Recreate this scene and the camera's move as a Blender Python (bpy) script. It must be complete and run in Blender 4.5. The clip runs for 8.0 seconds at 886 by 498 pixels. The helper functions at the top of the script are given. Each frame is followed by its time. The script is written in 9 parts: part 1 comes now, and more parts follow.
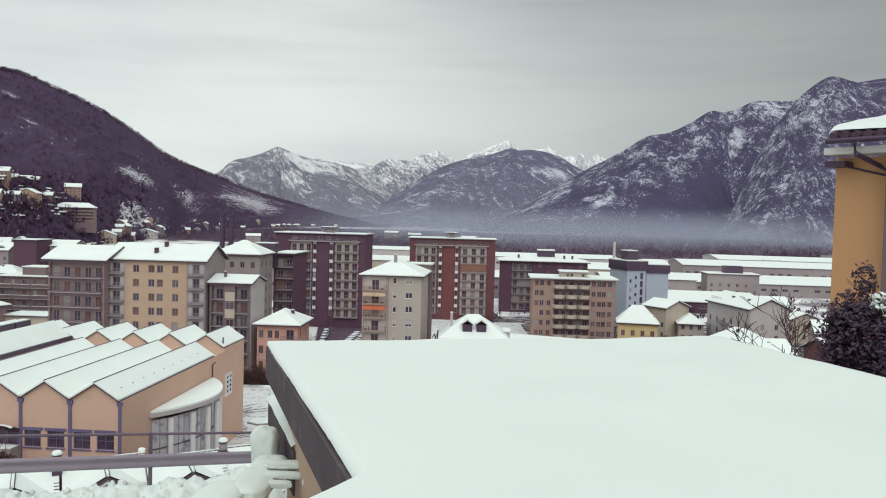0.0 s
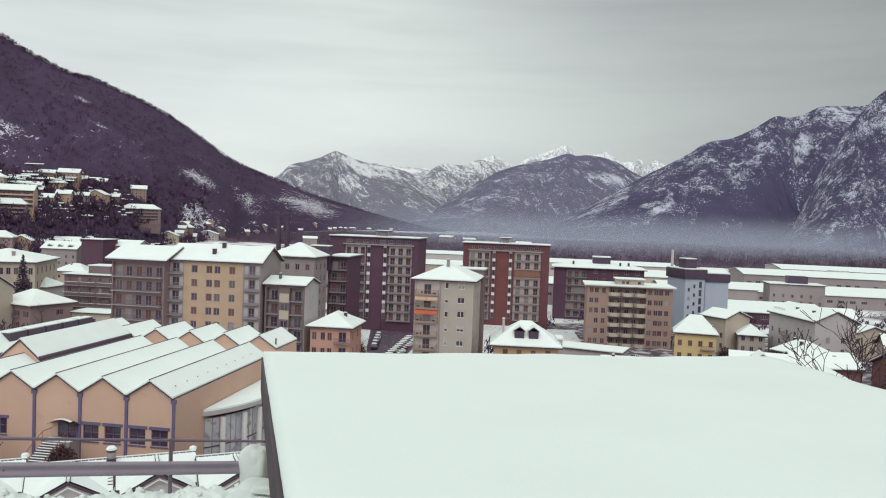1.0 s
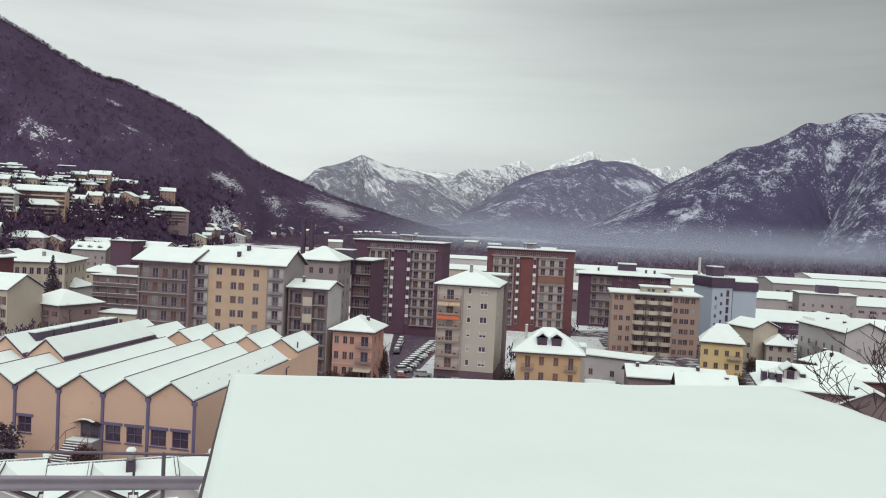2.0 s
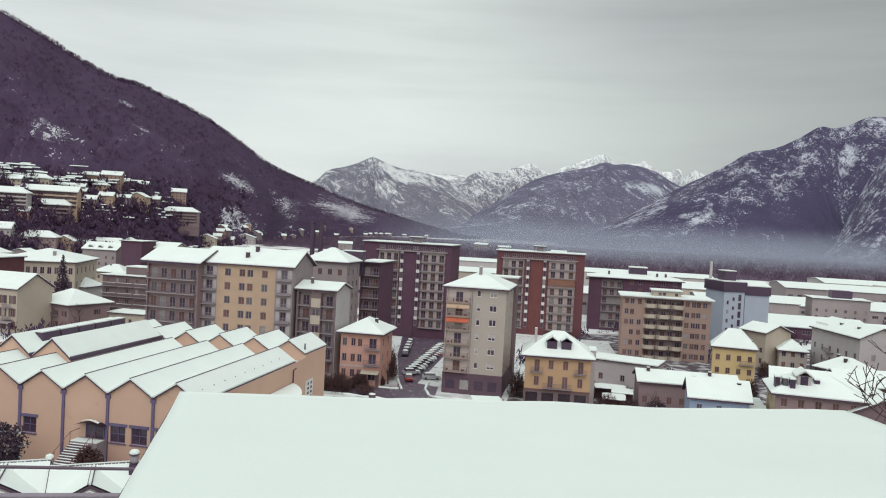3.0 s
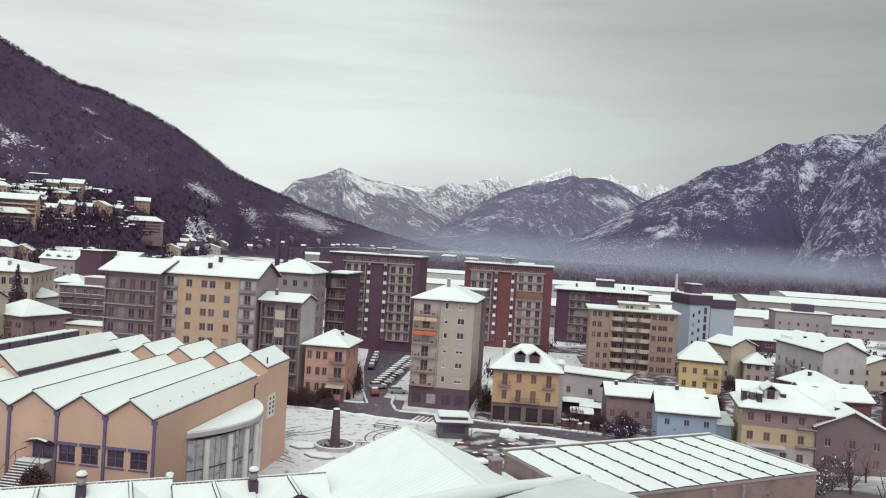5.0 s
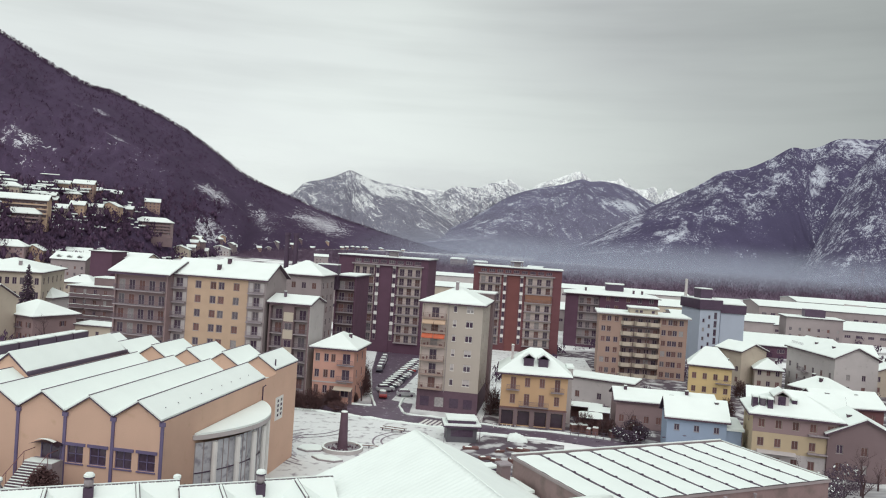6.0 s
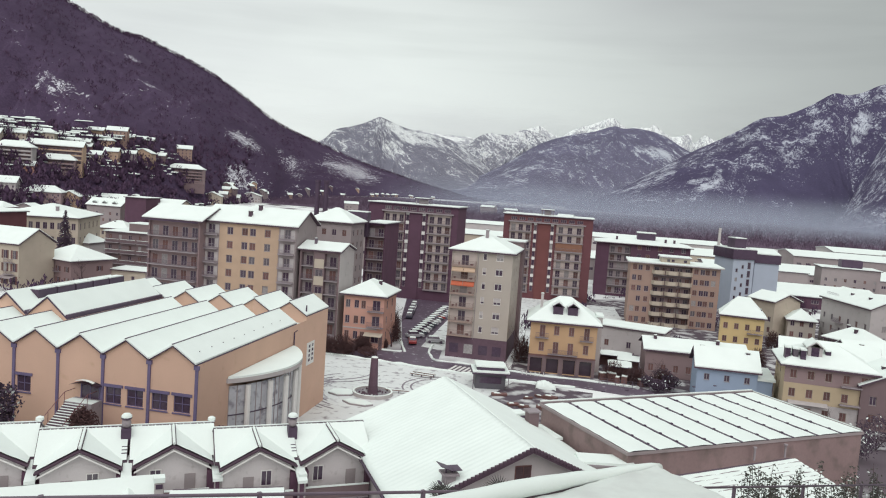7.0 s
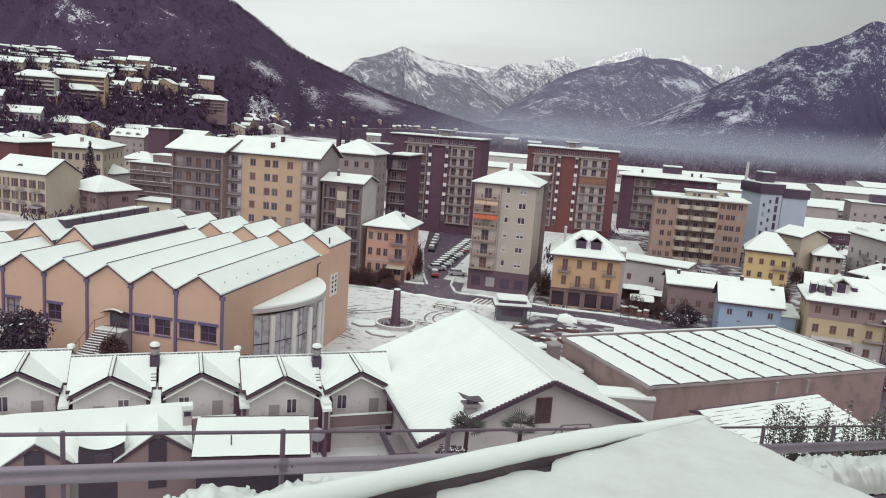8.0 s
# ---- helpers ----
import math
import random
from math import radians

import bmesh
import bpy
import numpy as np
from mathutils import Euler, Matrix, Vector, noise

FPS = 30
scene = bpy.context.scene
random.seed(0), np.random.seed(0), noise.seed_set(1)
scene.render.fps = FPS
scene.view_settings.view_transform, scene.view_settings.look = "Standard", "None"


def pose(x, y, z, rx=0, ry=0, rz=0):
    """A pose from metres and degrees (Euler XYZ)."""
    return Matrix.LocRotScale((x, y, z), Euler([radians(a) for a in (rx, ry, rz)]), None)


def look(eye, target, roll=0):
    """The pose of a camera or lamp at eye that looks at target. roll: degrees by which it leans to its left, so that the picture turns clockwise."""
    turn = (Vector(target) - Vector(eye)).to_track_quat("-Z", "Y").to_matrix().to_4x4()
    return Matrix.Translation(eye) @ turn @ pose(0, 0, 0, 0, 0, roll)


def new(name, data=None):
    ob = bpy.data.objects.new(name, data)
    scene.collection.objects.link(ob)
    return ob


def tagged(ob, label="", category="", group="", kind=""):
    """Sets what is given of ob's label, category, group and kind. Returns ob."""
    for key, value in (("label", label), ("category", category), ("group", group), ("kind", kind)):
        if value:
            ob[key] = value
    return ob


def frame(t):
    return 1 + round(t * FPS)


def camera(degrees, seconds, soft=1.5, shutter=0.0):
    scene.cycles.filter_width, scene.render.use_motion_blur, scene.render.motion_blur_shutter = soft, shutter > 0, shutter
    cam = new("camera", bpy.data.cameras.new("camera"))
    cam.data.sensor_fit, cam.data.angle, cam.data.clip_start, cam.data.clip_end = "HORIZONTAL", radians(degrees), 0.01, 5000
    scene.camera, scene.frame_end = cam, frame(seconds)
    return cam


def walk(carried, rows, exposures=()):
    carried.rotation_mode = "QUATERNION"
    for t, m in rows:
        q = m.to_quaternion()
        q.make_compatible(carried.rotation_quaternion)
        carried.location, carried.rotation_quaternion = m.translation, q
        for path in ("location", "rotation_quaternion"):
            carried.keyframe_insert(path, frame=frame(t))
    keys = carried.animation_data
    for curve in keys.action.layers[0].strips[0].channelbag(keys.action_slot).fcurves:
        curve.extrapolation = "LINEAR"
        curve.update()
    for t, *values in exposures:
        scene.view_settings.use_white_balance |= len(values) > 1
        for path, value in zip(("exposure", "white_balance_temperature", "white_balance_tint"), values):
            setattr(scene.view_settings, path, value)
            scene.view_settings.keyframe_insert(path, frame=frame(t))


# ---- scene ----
# ---------------------------------------------------------------- camera
cam = camera(60.85, 8.0, soft=1.1)
ROWS = [
    (0.0, 0.0, 0.0, 34.0, 0.0, -2.30, -1.46),
    (0.5, 0.199, 0.333, 33.98, 2.973, -2.195, -1.842),
    (1.0, 0.368, 0.756, 33.98, 4.164, -2.063, -2.124),
    (1.5, 0.567, 0.923, 34.04, 4.888, -1.919, -2.414),
    (2.0, 0.678, 1.318, 34.08, 6.078, -1.788, -2.697),
    (3.5, 0.69, 2.945, 33.96, 6.877, -1.466, -3.052),
    (4.0, 0.679, 3.445, 33.96, 4.866, -1.034, -3.145),
    (4.5, 0.611, 4.085, 33.95, 4.375, -0.802, -3.367),
    (6.0, 0.451, 4.779, 33.98, 5.141, -0.458, -3.785),
    (6.5, 0.444, 5.156, 33.96, 5.819, -1.994, -3.881),
    (7.0, 0.36, 5.379, 33.947, 7.125, -4.57, -4.016),
    (7.5, 0.302, 5.561, 33.955, 8.102, -7.178, -4.165),
    (8.0, 0.224, 5.841, 33.916, 8.452, -9.78, -4.225),
]


def held(x, y, z, yaw, pitch, roll):
    """A level camera that looks along +y, turned left by yaw, up by pitch, and rolled."""
    return pose(x, y, z, 0, 0, yaw) @ pose(0, 0, 0, pitch) @ pose(0, 0, 0, 0, roll) @ pose(0, 0, 0, 90)


walk(cam, [(r[0], held(*r[1:])) for r in ROWS], [(0.0, 0.0, 6330, 15.2), (4.0, -0.02, 6350, 15.4), (4.7, 0.07, 6360, 15.8), (6.5, 0.07, 6370, 16.2), (8.0, 0.05, 6400, 17.4)])
EYE = 34.0

# ---------------------------------------------------------------- world and sun
SUN_EL, SUN_AZ = radians(38), radians(158)
world = bpy.data.worlds.new("overcast")
scene.world = world
world.use_nodes = True
wt = world.node_tree
wt.nodes.clear()


def wnode(kind, **values):
    n = wt.nodes.new(kind)
    for key, value in values.items():
        n.inputs[key].default_value = value
    return n


sky = wt.nodes.new("ShaderNodeTexSky")
sky.sky_type, sky.sun_disc = "NISHITA", False
sky.sun_elevation, sky.sun_rotation = SUN_EL, SUN_AZ
coord = wt.nodes.new("ShaderNodeTexCoord")
flat = wnode("ShaderNodeMapping", Scale=(1.0, 1.0, 3.2))
wt.links.new(coord.outputs["Generated"], flat.inputs["Vector"])
clouds = wnode("ShaderNodeTexNoise", Scale=1.5, Detail=6.0, Roughness=0.45)
wt.links.new(flat.outputs["Vector"], clouds.inputs["Vector"])
ramp = wt.nodes.new("ShaderNodeValToRGB")
ramp.color_ramp.elements[0].position, ramp.color_ramp.elements[0].color = 0.30, (0.53, 0.56, 0.54, 1)
ramp.color_ramp.elements[1].position, ramp.color_ramp.elements[1].color = 0.66, (0.715, 0.785, 0.715, 1)
wt.links.new(clouds.outputs["Fac"], ramp.inputs["Fac"])
# the deck thins out towards the mouth of the valley and thickens to the east
split = wt.nodes.new("ShaderNodeSeparateXYZ")
wt.links.new(coord.outputs["Generated"], split.inputs["Vector"])
low = wnode("ShaderNodeMapRange")
low.inputs["From Min"].default_value, low.inputs["From Max"].default_value = 0.03, 0.36
low.inputs["To Min"].default_value, low.inputs["To Max"].default_value = 1.10, 0.90
# an overcast sky is brighter overhead than near the horizon
overhead = wnode("ShaderNodeMapRange")
overhead.interpolation_type = "SMOOTHSTEP"
overhead.inputs["From Min"].default_value, overhead.inputs["From Max"].default_value = 0.30, 1.0
overhead.inputs["To Min"].default_value, overhead.inputs["To Max"].default_value = 1.0, 2.3
wt.links.new(split.outputs["Z"], overhead.inputs["Value"])
wt.links.new(split.outputs["Z"], low.inputs["Value"])
east = wnode("ShaderNodeMapRange")
east.interpolation_type = "SMOOTHSTEP"
east.inputs["From Min"].default_value, east.inputs["From Max"].default_value = -0.35, 0.62
east.inputs["To Min"].default_value, east.inputs["To Max"].default_value = 1.06, 0.44
wt.links.new(split.outputs["X"], east.inputs["Value"])
veil_at = wnode("ShaderNodeMapping", Scale=(2.0, 2.0, 26.0))
wt.links.new(coord.outputs["Generated"], veil_at.inputs["Vector"])
veil = wnode("ShaderNodeTexNoise", Scale=1.3, Detail=5.0, Roughness=0.5)
wt.links.new(veil_at.outputs["Vector"], veil.inputs["Vector"])
streaks = wnode("ShaderNodeMapRange")
streaks.inputs["From Min"].default_value, streaks.inputs["From Max"].default_value = 0.44, 0.80
streaks.inputs["To Min"].default_value, streaks.inputs["To Max"].default_value = 1.0, 0.88
wt.links.new(veil.outputs["Fac"], streaks.inputs["Value"])
low_veil = wt.nodes.new("ShaderNodeMath")
low_veil.operation = "MULTIPLY"
wt.links.new(low.outputs[0], low_veil.inputs[0])
wt.links.new(streaks.outputs[0], low_veil.inputs[1])
both = wt.nodes.new("ShaderNodeMath")
both.operation = "MULTIPLY"
wt.links.new(low_veil.outputs[0], both.inputs[0])
wt.links.new(east.outputs[0], both.inputs[1])
whole = wt.nodes.new("ShaderNodeMath")
whole.operation = "MULTIPLY"
wt.links.new(both.outputs[0], whole.inputs[0])
wt.links.new(overhead.outputs[0], whole.inputs[1])
deck = wt.nodes.new("ShaderNodeVectorMath")
deck.operation = "SCALE"
wt.links.new(ramp.outputs["Color"], deck.inputs[0])
wt.links.new(whole.outputs[0], deck.inputs["Scale"])
bg_sky, bg_deck = wnode("ShaderNodeBackground", Strength=0.06), wnode("ShaderNodeBackground", Strength=1.08)
wt.links.new(sky.outputs["Color"], bg_sky.inputs["Color"])
wt.links.new(deck.outputs["Vector"], bg_deck.inputs["Color"])
mix = wnode("ShaderNodeMixShader", Fac=0.92)
wt.links.new(bg_sky.outputs[0], mix.inputs[1])
wt.links.new(bg_deck.outputs[0], mix.inputs[2])
wt.links.new(mix.outputs[0], wt.nodes.new("ShaderNodeOutputWorld").inputs["Surface"])

lamp = bpy.data.lights.new("sun", "SUN")
lamp.energy, lamp.angle, lamp.color = 1.25, radians(60), (1.0, 0.97, 0.93)
sun = new("sun", lamp)
to_sun = Vector((math.sin(SUN_AZ) * math.cos(SUN_EL), math.cos(SUN_AZ) * math.cos(SUN_EL), math.sin(SUN_EL)))
sun.matrix_world = look(to_sun * 200, (0, 0, 0))


# ---------------------------------------------------------------- materials
def surface(name, base, rough=0.85, vary=0.18, scale=1.2, grain=14.0, bump=0.15, stain=None, stain_at=(0.55, 0.75), metal=0.0, random_tone=0.0, spec=0.3, streak=1.0):
    """A node material: base colour with two scales of variation, optional stains, and fine relief."""
    m = bpy.data.materials.new(name)
    m.use_nodes = True
    nt = m.node_tree
    bsdf = nt.nodes["Principled BSDF"]
    bsdf.inputs["Roughness"].default_value, bsdf.inputs["Metallic"].default_value = rough, metal
    bsdf.inputs["Specular IOR Level"].default_value = spec
    tc = nt.nodes.new("ShaderNodeTexCoord")
    mp = nt.nodes.new("ShaderNodeMapping")
    mp.inputs["Scale"].default_value = (1, 1, streak)
    nt.links.new(tc.outputs["Object"], mp.inputs["Vector"])

    def noise_node(sc, detail=4.0):
        n = nt.nodes.new("ShaderNodeTexNoise")
        n.inputs["Scale"].default_value, n.inputs["Detail"].default_value = sc, detail
        nt.links.new(mp.outputs["Vector"], n.inputs["Vector"])
        return n

    big, fine = noise_node(scale), noise_node(grain, 6.0)
    add = nt.nodes.new("ShaderNodeMath")
    add.operation = "MULTIPLY_ADD"
    add.inputs[1].default_value = 0.45
    nt.links.new(fine.outputs["Fac"], add.inputs[0])
    nt.links.new(big.outputs["Fac"], add.inputs[2])
    tone = nt.nodes.new("ShaderNodeMapRange")
    tone.inputs["From Min"].default_value, tone.inputs["From Max"].default_value = 0.4, 1.05
    tone.inputs["To Min"].default_value, tone.inputs["To Max"].default_value = 1 - vary, 1 + vary
    nt.links.new(add.outputs[0], tone.inputs["Value"])
    value = tone.outputs[0]
    if random_tone:
        info = nt.nodes.new("ShaderNodeObjectInfo")
        rr = nt.nodes.new("ShaderNodeMapRange")
        rr.inputs["To Min"].default_value, rr.inputs["To Max"].default_value = 1 - random_tone, 1 + random_tone
        nt.links.new(info.outputs["Random"], rr.inputs["Value"])
        mul = nt.nodes.new("ShaderNodeMath")
        mul.operation = "MULTIPLY"
        nt.links.new(value, mul.inputs[0])
        nt.links.new(rr.outputs[0], mul.inputs[1])
        value = mul.outputs[0]
    sc = nt.nodes.new("ShaderNodeVectorMath")
    sc.operation = "SCALE"
    sc.inputs[0].default_value = base
    nt.links.new(value, sc.inputs["Scale"])
    colour = sc.outputs["Vector"]
    if stain:
        sn = noise_node(scale * 2.7, 8.0)
        sr = nt.nodes.new("ShaderNodeMapRange")
        sr.inputs["From Min"].default_value, sr.inputs["From Max"].default_value = stain_at
        nt.links.new(sn.outputs["Fac"], sr.inputs["Value"])
        mx = nt.nodes.new("ShaderNodeMix")
        mx.data_type = "RGBA"
        nt.links.new(sr.outputs[0], mx.inputs["Factor"])
        nt.links.new(colour, mx.inputs["A"])
        mx.inputs["B"].default_value = (*stain, 1)
        colour = mx.outputs["Result"]
    nt.links.new(colour, bsdf.inputs["Base Color"])
    if bump:
        bp = nt.nodes.new("ShaderNodeBump")
        bp.inputs["Strength"].default_value, bp.inputs["Distance"].default_value = bump, 0.05
        nt.links.new(add.outputs[0], bp.inputs["Height"])
        nt.links.new(bp.outputs["Normal"], bsdf.inputs["Normal"])
    return m


def slope_snow(name, rock, snow_tone, amount, size, lean=0.5, grain=(260.0, 60.0, 15.0), low=0.0, high=1.0, patches=(), wear=0.25, east=0.0, ragged=2.0, stretch=0.95, ribs=0.0):
    """Woods and rock with snow lying between. size: metres along and up the slope; lean: how far the gullies
    run aslant; patches: clearings (weight > 0) and closed woods (weight < 0) as u, v, half width, half height, weight."""
    m = bpy.data.materials.new(name)
    m.use_nodes = True
    nt = m.node_tree
    bsdf = nt.nodes["Principled BSDF"]
    bsdf.inputs["Roughness"].default_value, bsdf.inputs["Specular IOR Level"].default_value = 0.95, 0.05
    uv = nt.nodes.new("ShaderNodeUVMap")
    uv.uv_map = "slope"
    xy = nt.nodes.new("ShaderNodeSeparateXYZ")
    nt.links.new(uv.outputs[0], xy.inputs[0])

    def math_node(op, *values):
        n = nt.nodes.new("ShaderNodeMath")
        n.operation = op
        for i, v in enumerate(values):
            if isinstance(v, (int, float)):
                n.inputs[i].default_value = v
            else:
                nt.links.new(v, n.inputs[i])
        return n.outputs[0]

    along, up = math_node("MULTIPLY", xy.outputs["X"], size[0]), math_node("MULTIPLY", xy.outputs["Y"], size[1])
    slant = math_node("MULTIPLY_ADD", up, -lean, along)
    bent = nt.nodes.new("ShaderNodeCombineXYZ")
    nt.links.new(slant, bent.inputs["X"])
    nt.links.new(math_node("MULTIPLY", up, stretch), bent.inputs["Y"])
    plain = nt.nodes.new("ShaderNodeCombineXYZ")
    nt.links.new(along, plain.inputs["X"])
    nt.links.new(up, plain.inputs["Y"])

    def noise_of(where, metres, detail=4.0, twist=0.6):
        n = nt.nodes.new("ShaderNodeTexNoise")
        n.noise_dimensions = "2D"
        n.inputs["Scale"].default_value, n.inputs["Detail"].default_value, n.inputs["Roughness"].default_value, n.inputs["Distortion"].default_value = 1.0 / metres, detail, 0.62, twist
        nt.links.new(where.outputs[0], n.inputs["Vector"])
        return math_node("SUBTRACT", n.outputs["Fac"], 0.5)

    big, mid, small = noise_of(bent, grain[0]), noise_of(bent, grain[1], 8.0, 0.9), noise_of(plain, grain[2], 5.0, 0.5)
    fac = math_node("ADD", math_node("MULTIPLY", big, 0.7), math_node("ADD", math_node("MULTIPLY", mid, 1.25), math_node("MULTIPLY", small, 1.2)))
    if ribs:
        crest = nt.nodes.new("ShaderNodeTexNoise")
        crest.noise_dimensions, crest.noise_type = "2D", "RIDGED_MULTIFRACTAL"
        for key, value in (("Scale", 2.0 / grain[0]), ("Detail", 5.0), ("Roughness", 0.55), ("Lacunarity", 2.1), ("Offset", 1.0), ("Gain", 1.6), ("Distortion", 0.5)):
            crest.inputs[key].default_value = value
        nt.links.new(bent.outputs[0], crest.inputs["Vector"])
        fac = math_node("MULTIPLY_ADD", math_node("SUBTRACT", crest.outputs["Fac"], 0.75), ribs, fac)
    height = nt.nodes.new("ShaderNodeMapRange")
    height.inputs["To Min"].default_value, height.inputs["To Max"].default_value = low, high
    nt.links.new(xy.outputs["Y"], height.inputs["Value"])
    fac = math_node("ADD", fac, height.outputs[0])
    if east:
        geo, nm = nt.nodes.new("ShaderNodeNewGeometry"), nt.nodes.new("ShaderNodeSeparateXYZ")
        nt.links.new(geo.outputs["Normal"], nm.inputs[0])
        fac = math_node("MULTIPLY_ADD", nm.outputs["X"], east, fac)
    for u, v, ru, rv, weight in patches:
        du = math_node("MULTIPLY", math_node("SUBTRACT", xy.outputs["X"], u), 1.0 / ru)
        dv = math_node("MULTIPLY", math_node("SUBTRACT", xy.outputs["Y"], v), 1.0 / rv)
        r2 = math_node("ADD", math_node("MULTIPLY", du, du), math_node("MULTIPLY", dv, dv))
        r2 = math_node("MULTIPLY_ADD", small, ragged, math_node("MULTIPLY_ADD", mid, 1.6, r2))
        inside = nt.nodes.new("ShaderNodeMapRange")
        inside.interpolation_type = "SMOOTHSTEP"
        inside.inputs["From Min"].default_value, inside.inputs["From Max"].default_value = 0.35, 1.25
        inside.inputs["To Min"].default_value, inside.inputs["To Max"].default_value = weight, 0.0
        nt.links.new(r2, inside.inputs["Value"])
        fac = math_node("ADD", fac, inside.outputs[0])
    edge = nt.nodes.new("ShaderNodeMapRange")
    edge.inputs["From Min"].default_value, edge.inputs["From Max"].default_value = amount, amount + wear
    nt.links.new(fac, edge.inputs["Value"])
    tone = nt.nodes.new("ShaderNodeMapRange")
    tone.inputs["From Min"].default_value, tone.inputs["From Max"].default_value = -0.3, 0.3
    tone.inputs["To Min"].default_value, tone.inputs["To Max"].default_value = 0.7, 1.3
    nt.links.new(math_node("ADD", noise_of(plain, grain[2] * 0.6, 4.0), math_node("MULTIPLY", big, 0.6)), tone.inputs["Value"])
    dark = nt.nodes.new("ShaderNodeVectorMath")
    dark.operation = "SCALE"
    dark.inputs[0].default_value = rock
    nt.links.new(tone.outputs[0], dark.inputs["Scale"])
    mx = nt.nodes.new("ShaderNodeMix")
    mx.data_type = "RGBA"
    mx.inputs["B"].default_value = (*snow_tone, 1)
    nt.links.new(dark.outputs["Vector"], mx.inputs["A"])
    nt.links.new(edge.outputs[0], mx.inputs["Factor"])
    nt.links.new(mx.outputs["Result"], bsdf.inputs["Base Color"])
    return m


def window_glass():
    """Window glass with a dim room or a pale curtain behind it, differing from pane to pane."""
    m = bpy.data.materials.new("window_glass")
    m.use_nodes = True
    nt = m.node_tree
    bsdf = nt.nodes["Principled BSDF"]
    bsdf.inputs["Roughness"].default_value, bsdf.inputs["Specular IOR Level"].default_value = 0.08, 0.5
    info, tc = nt.nodes.new("ShaderNodeObjectInfo"), nt.nodes.new("ShaderNodeTexCoord")
    wave = nt.nodes.new("ShaderNodeTexNoise")
    wave.inputs["Scale"].default_value = 3.0
    nt.links.new(tc.outputs["Object"], wave.inputs["Vector"])
    rr = nt.nodes.new("ShaderNodeValToRGB")
    rr.color_ramp.interpolation = "CONSTANT"
    rr.color_ramp.elements[0].color = (0.075, 0.050, 0.078, 1)
    rr.color_ramp.elements[1].position, rr.color_ramp.elements[1].color = 0.7, (0.13, 0.112, 0.13, 1)
    more = rr.color_ramp.elements.new(0.88)
    more.color = (0.32, 0.30, 0.30, 1)
    nt.links.new(info.outputs["Random"], rr.inputs["Fac"])
    sc = nt.nodes.new("ShaderNodeVectorMath")
    sc.operation = "SCALE"
    nt.links.new(rr.outputs["Color"], sc.inputs[0])
    mr = nt.nodes.new("ShaderNodeMapRange")
    mr.inputs["To Min"].default_value, mr.inputs["To Max"].default_value = 0.6, 1.4
    nt.links.new(wave.outputs["Fac"], mr.inputs["Value"])
    nt.links.new(mr.outputs[0], sc.inputs["Scale"])
    nt.links.new(sc.outputs["Vector"], bsdf.inputs["Base Color"])
    return m


SNOW = surface("snow", (0.76, 0.825, 0.785), 0.75, 0.035, 0.35, 6.0, 0.22, spec=0.2)
SNOW_NEAR = surface("snow_near", (0.70, 0.77, 0.73), 0.7, 0.02, 0.8, 40.0, 0.12, spec=0.25)
SNOW_DIRTY = surface("snow_trodden", (0.66, 0.68, 0.67), 0.8, 0.06, 0.25, 3.0, 0.3, stain=(0.28, 0.26, 0.28), stain_at=(0.54, 0.70))
ASPHALT = surface("wet_asphalt", (0.106, 0.075, 0.108), 0.45, 0.3, 0.3, 4.0, 0.1, stain=(0.45, 0.45, 0.46), stain_at=(0.60, 0.72))
PEACH = surface("peach_render", (0.62, 0.415, 0.315), 0.9, 0.07, 0.25, 9.0, 0.1, stain=(0.50, 0.33, 0.22), stain_at=(0.62, 0.85))
ORANGE = surface("orange_render", (0.60, 0.335, 0.165), 0.85, 0.06, 0.6, 30.0, 0.12)
OCHRE = surface("ochre_render", (0.475, 0.34, 0.245), 0.9, 0.08, 0.3, 8.0, 0.08)
YELLOW = surface("yellow_render", (0.47, 0.375, 0.255), 0.9, 0.08, 0.3, 8.0, 0.08)
AMBER = surface("amber_render", (0.51, 0.335, 0.20), 0.9, 0.08, 0.3, 8.0, 0.08)
PINK = surface("salmon_render", (0.54, 0.305, 0.245), 0.9, 0.08, 0.3, 8.0, 0.08)
CREAM = surface("cream_render", (0.475, 0.41, 0.335), 0.9, 0.08, 0.3, 8.0, 0.08, stain=(0.36, 0.32, 0.26), stain_at=(0.6, 0.85))
BEIGE = surface("beige_render", (0.345, 0.238, 0.197), 0.9, 0.06, 0.3, 8.0, 0.08)
GREY = surface("grey_render", (0.315, 0.268, 0.27), 0.9, 0.08, 0.25, 8.0, 0.08, stain=(0.2, 0.18, 0.17), stain_at=(0.6, 0.85))
PALE = surface("pale_grey_render", (0.46, 0.425, 0.42), 0.9, 0.08, 0.3, 8.0, 0.08, stain=(0.3, 0.28, 0.27), stain_at=(0.6, 0.85))
BROWN = surface("brown_render", (0.19, 0.136, 0.142), 0.9, 0.1, 0.3, 8.0, 0.08)
PLUM = surface("dark_brick_facing", (0.110, 0.056, 0.086), 0.8, 0.12, 0.4, 8.0, 0.1)
BRICK = surface("red_brick_facing", (0.148, 0.060, 0.068), 0.8, 0.12, 0.4, 8.0, 0.1)
BLUE = surface("blue_render", (0.30, 0.375, 0.49), 0.9, 0.06, 0.3, 8.0, 0.08)
PALEBLUE = surface("pale_blue_render", (0.42, 0.47, 0.55), 0.9, 0.05, 0.3, 8.0, 0.08)
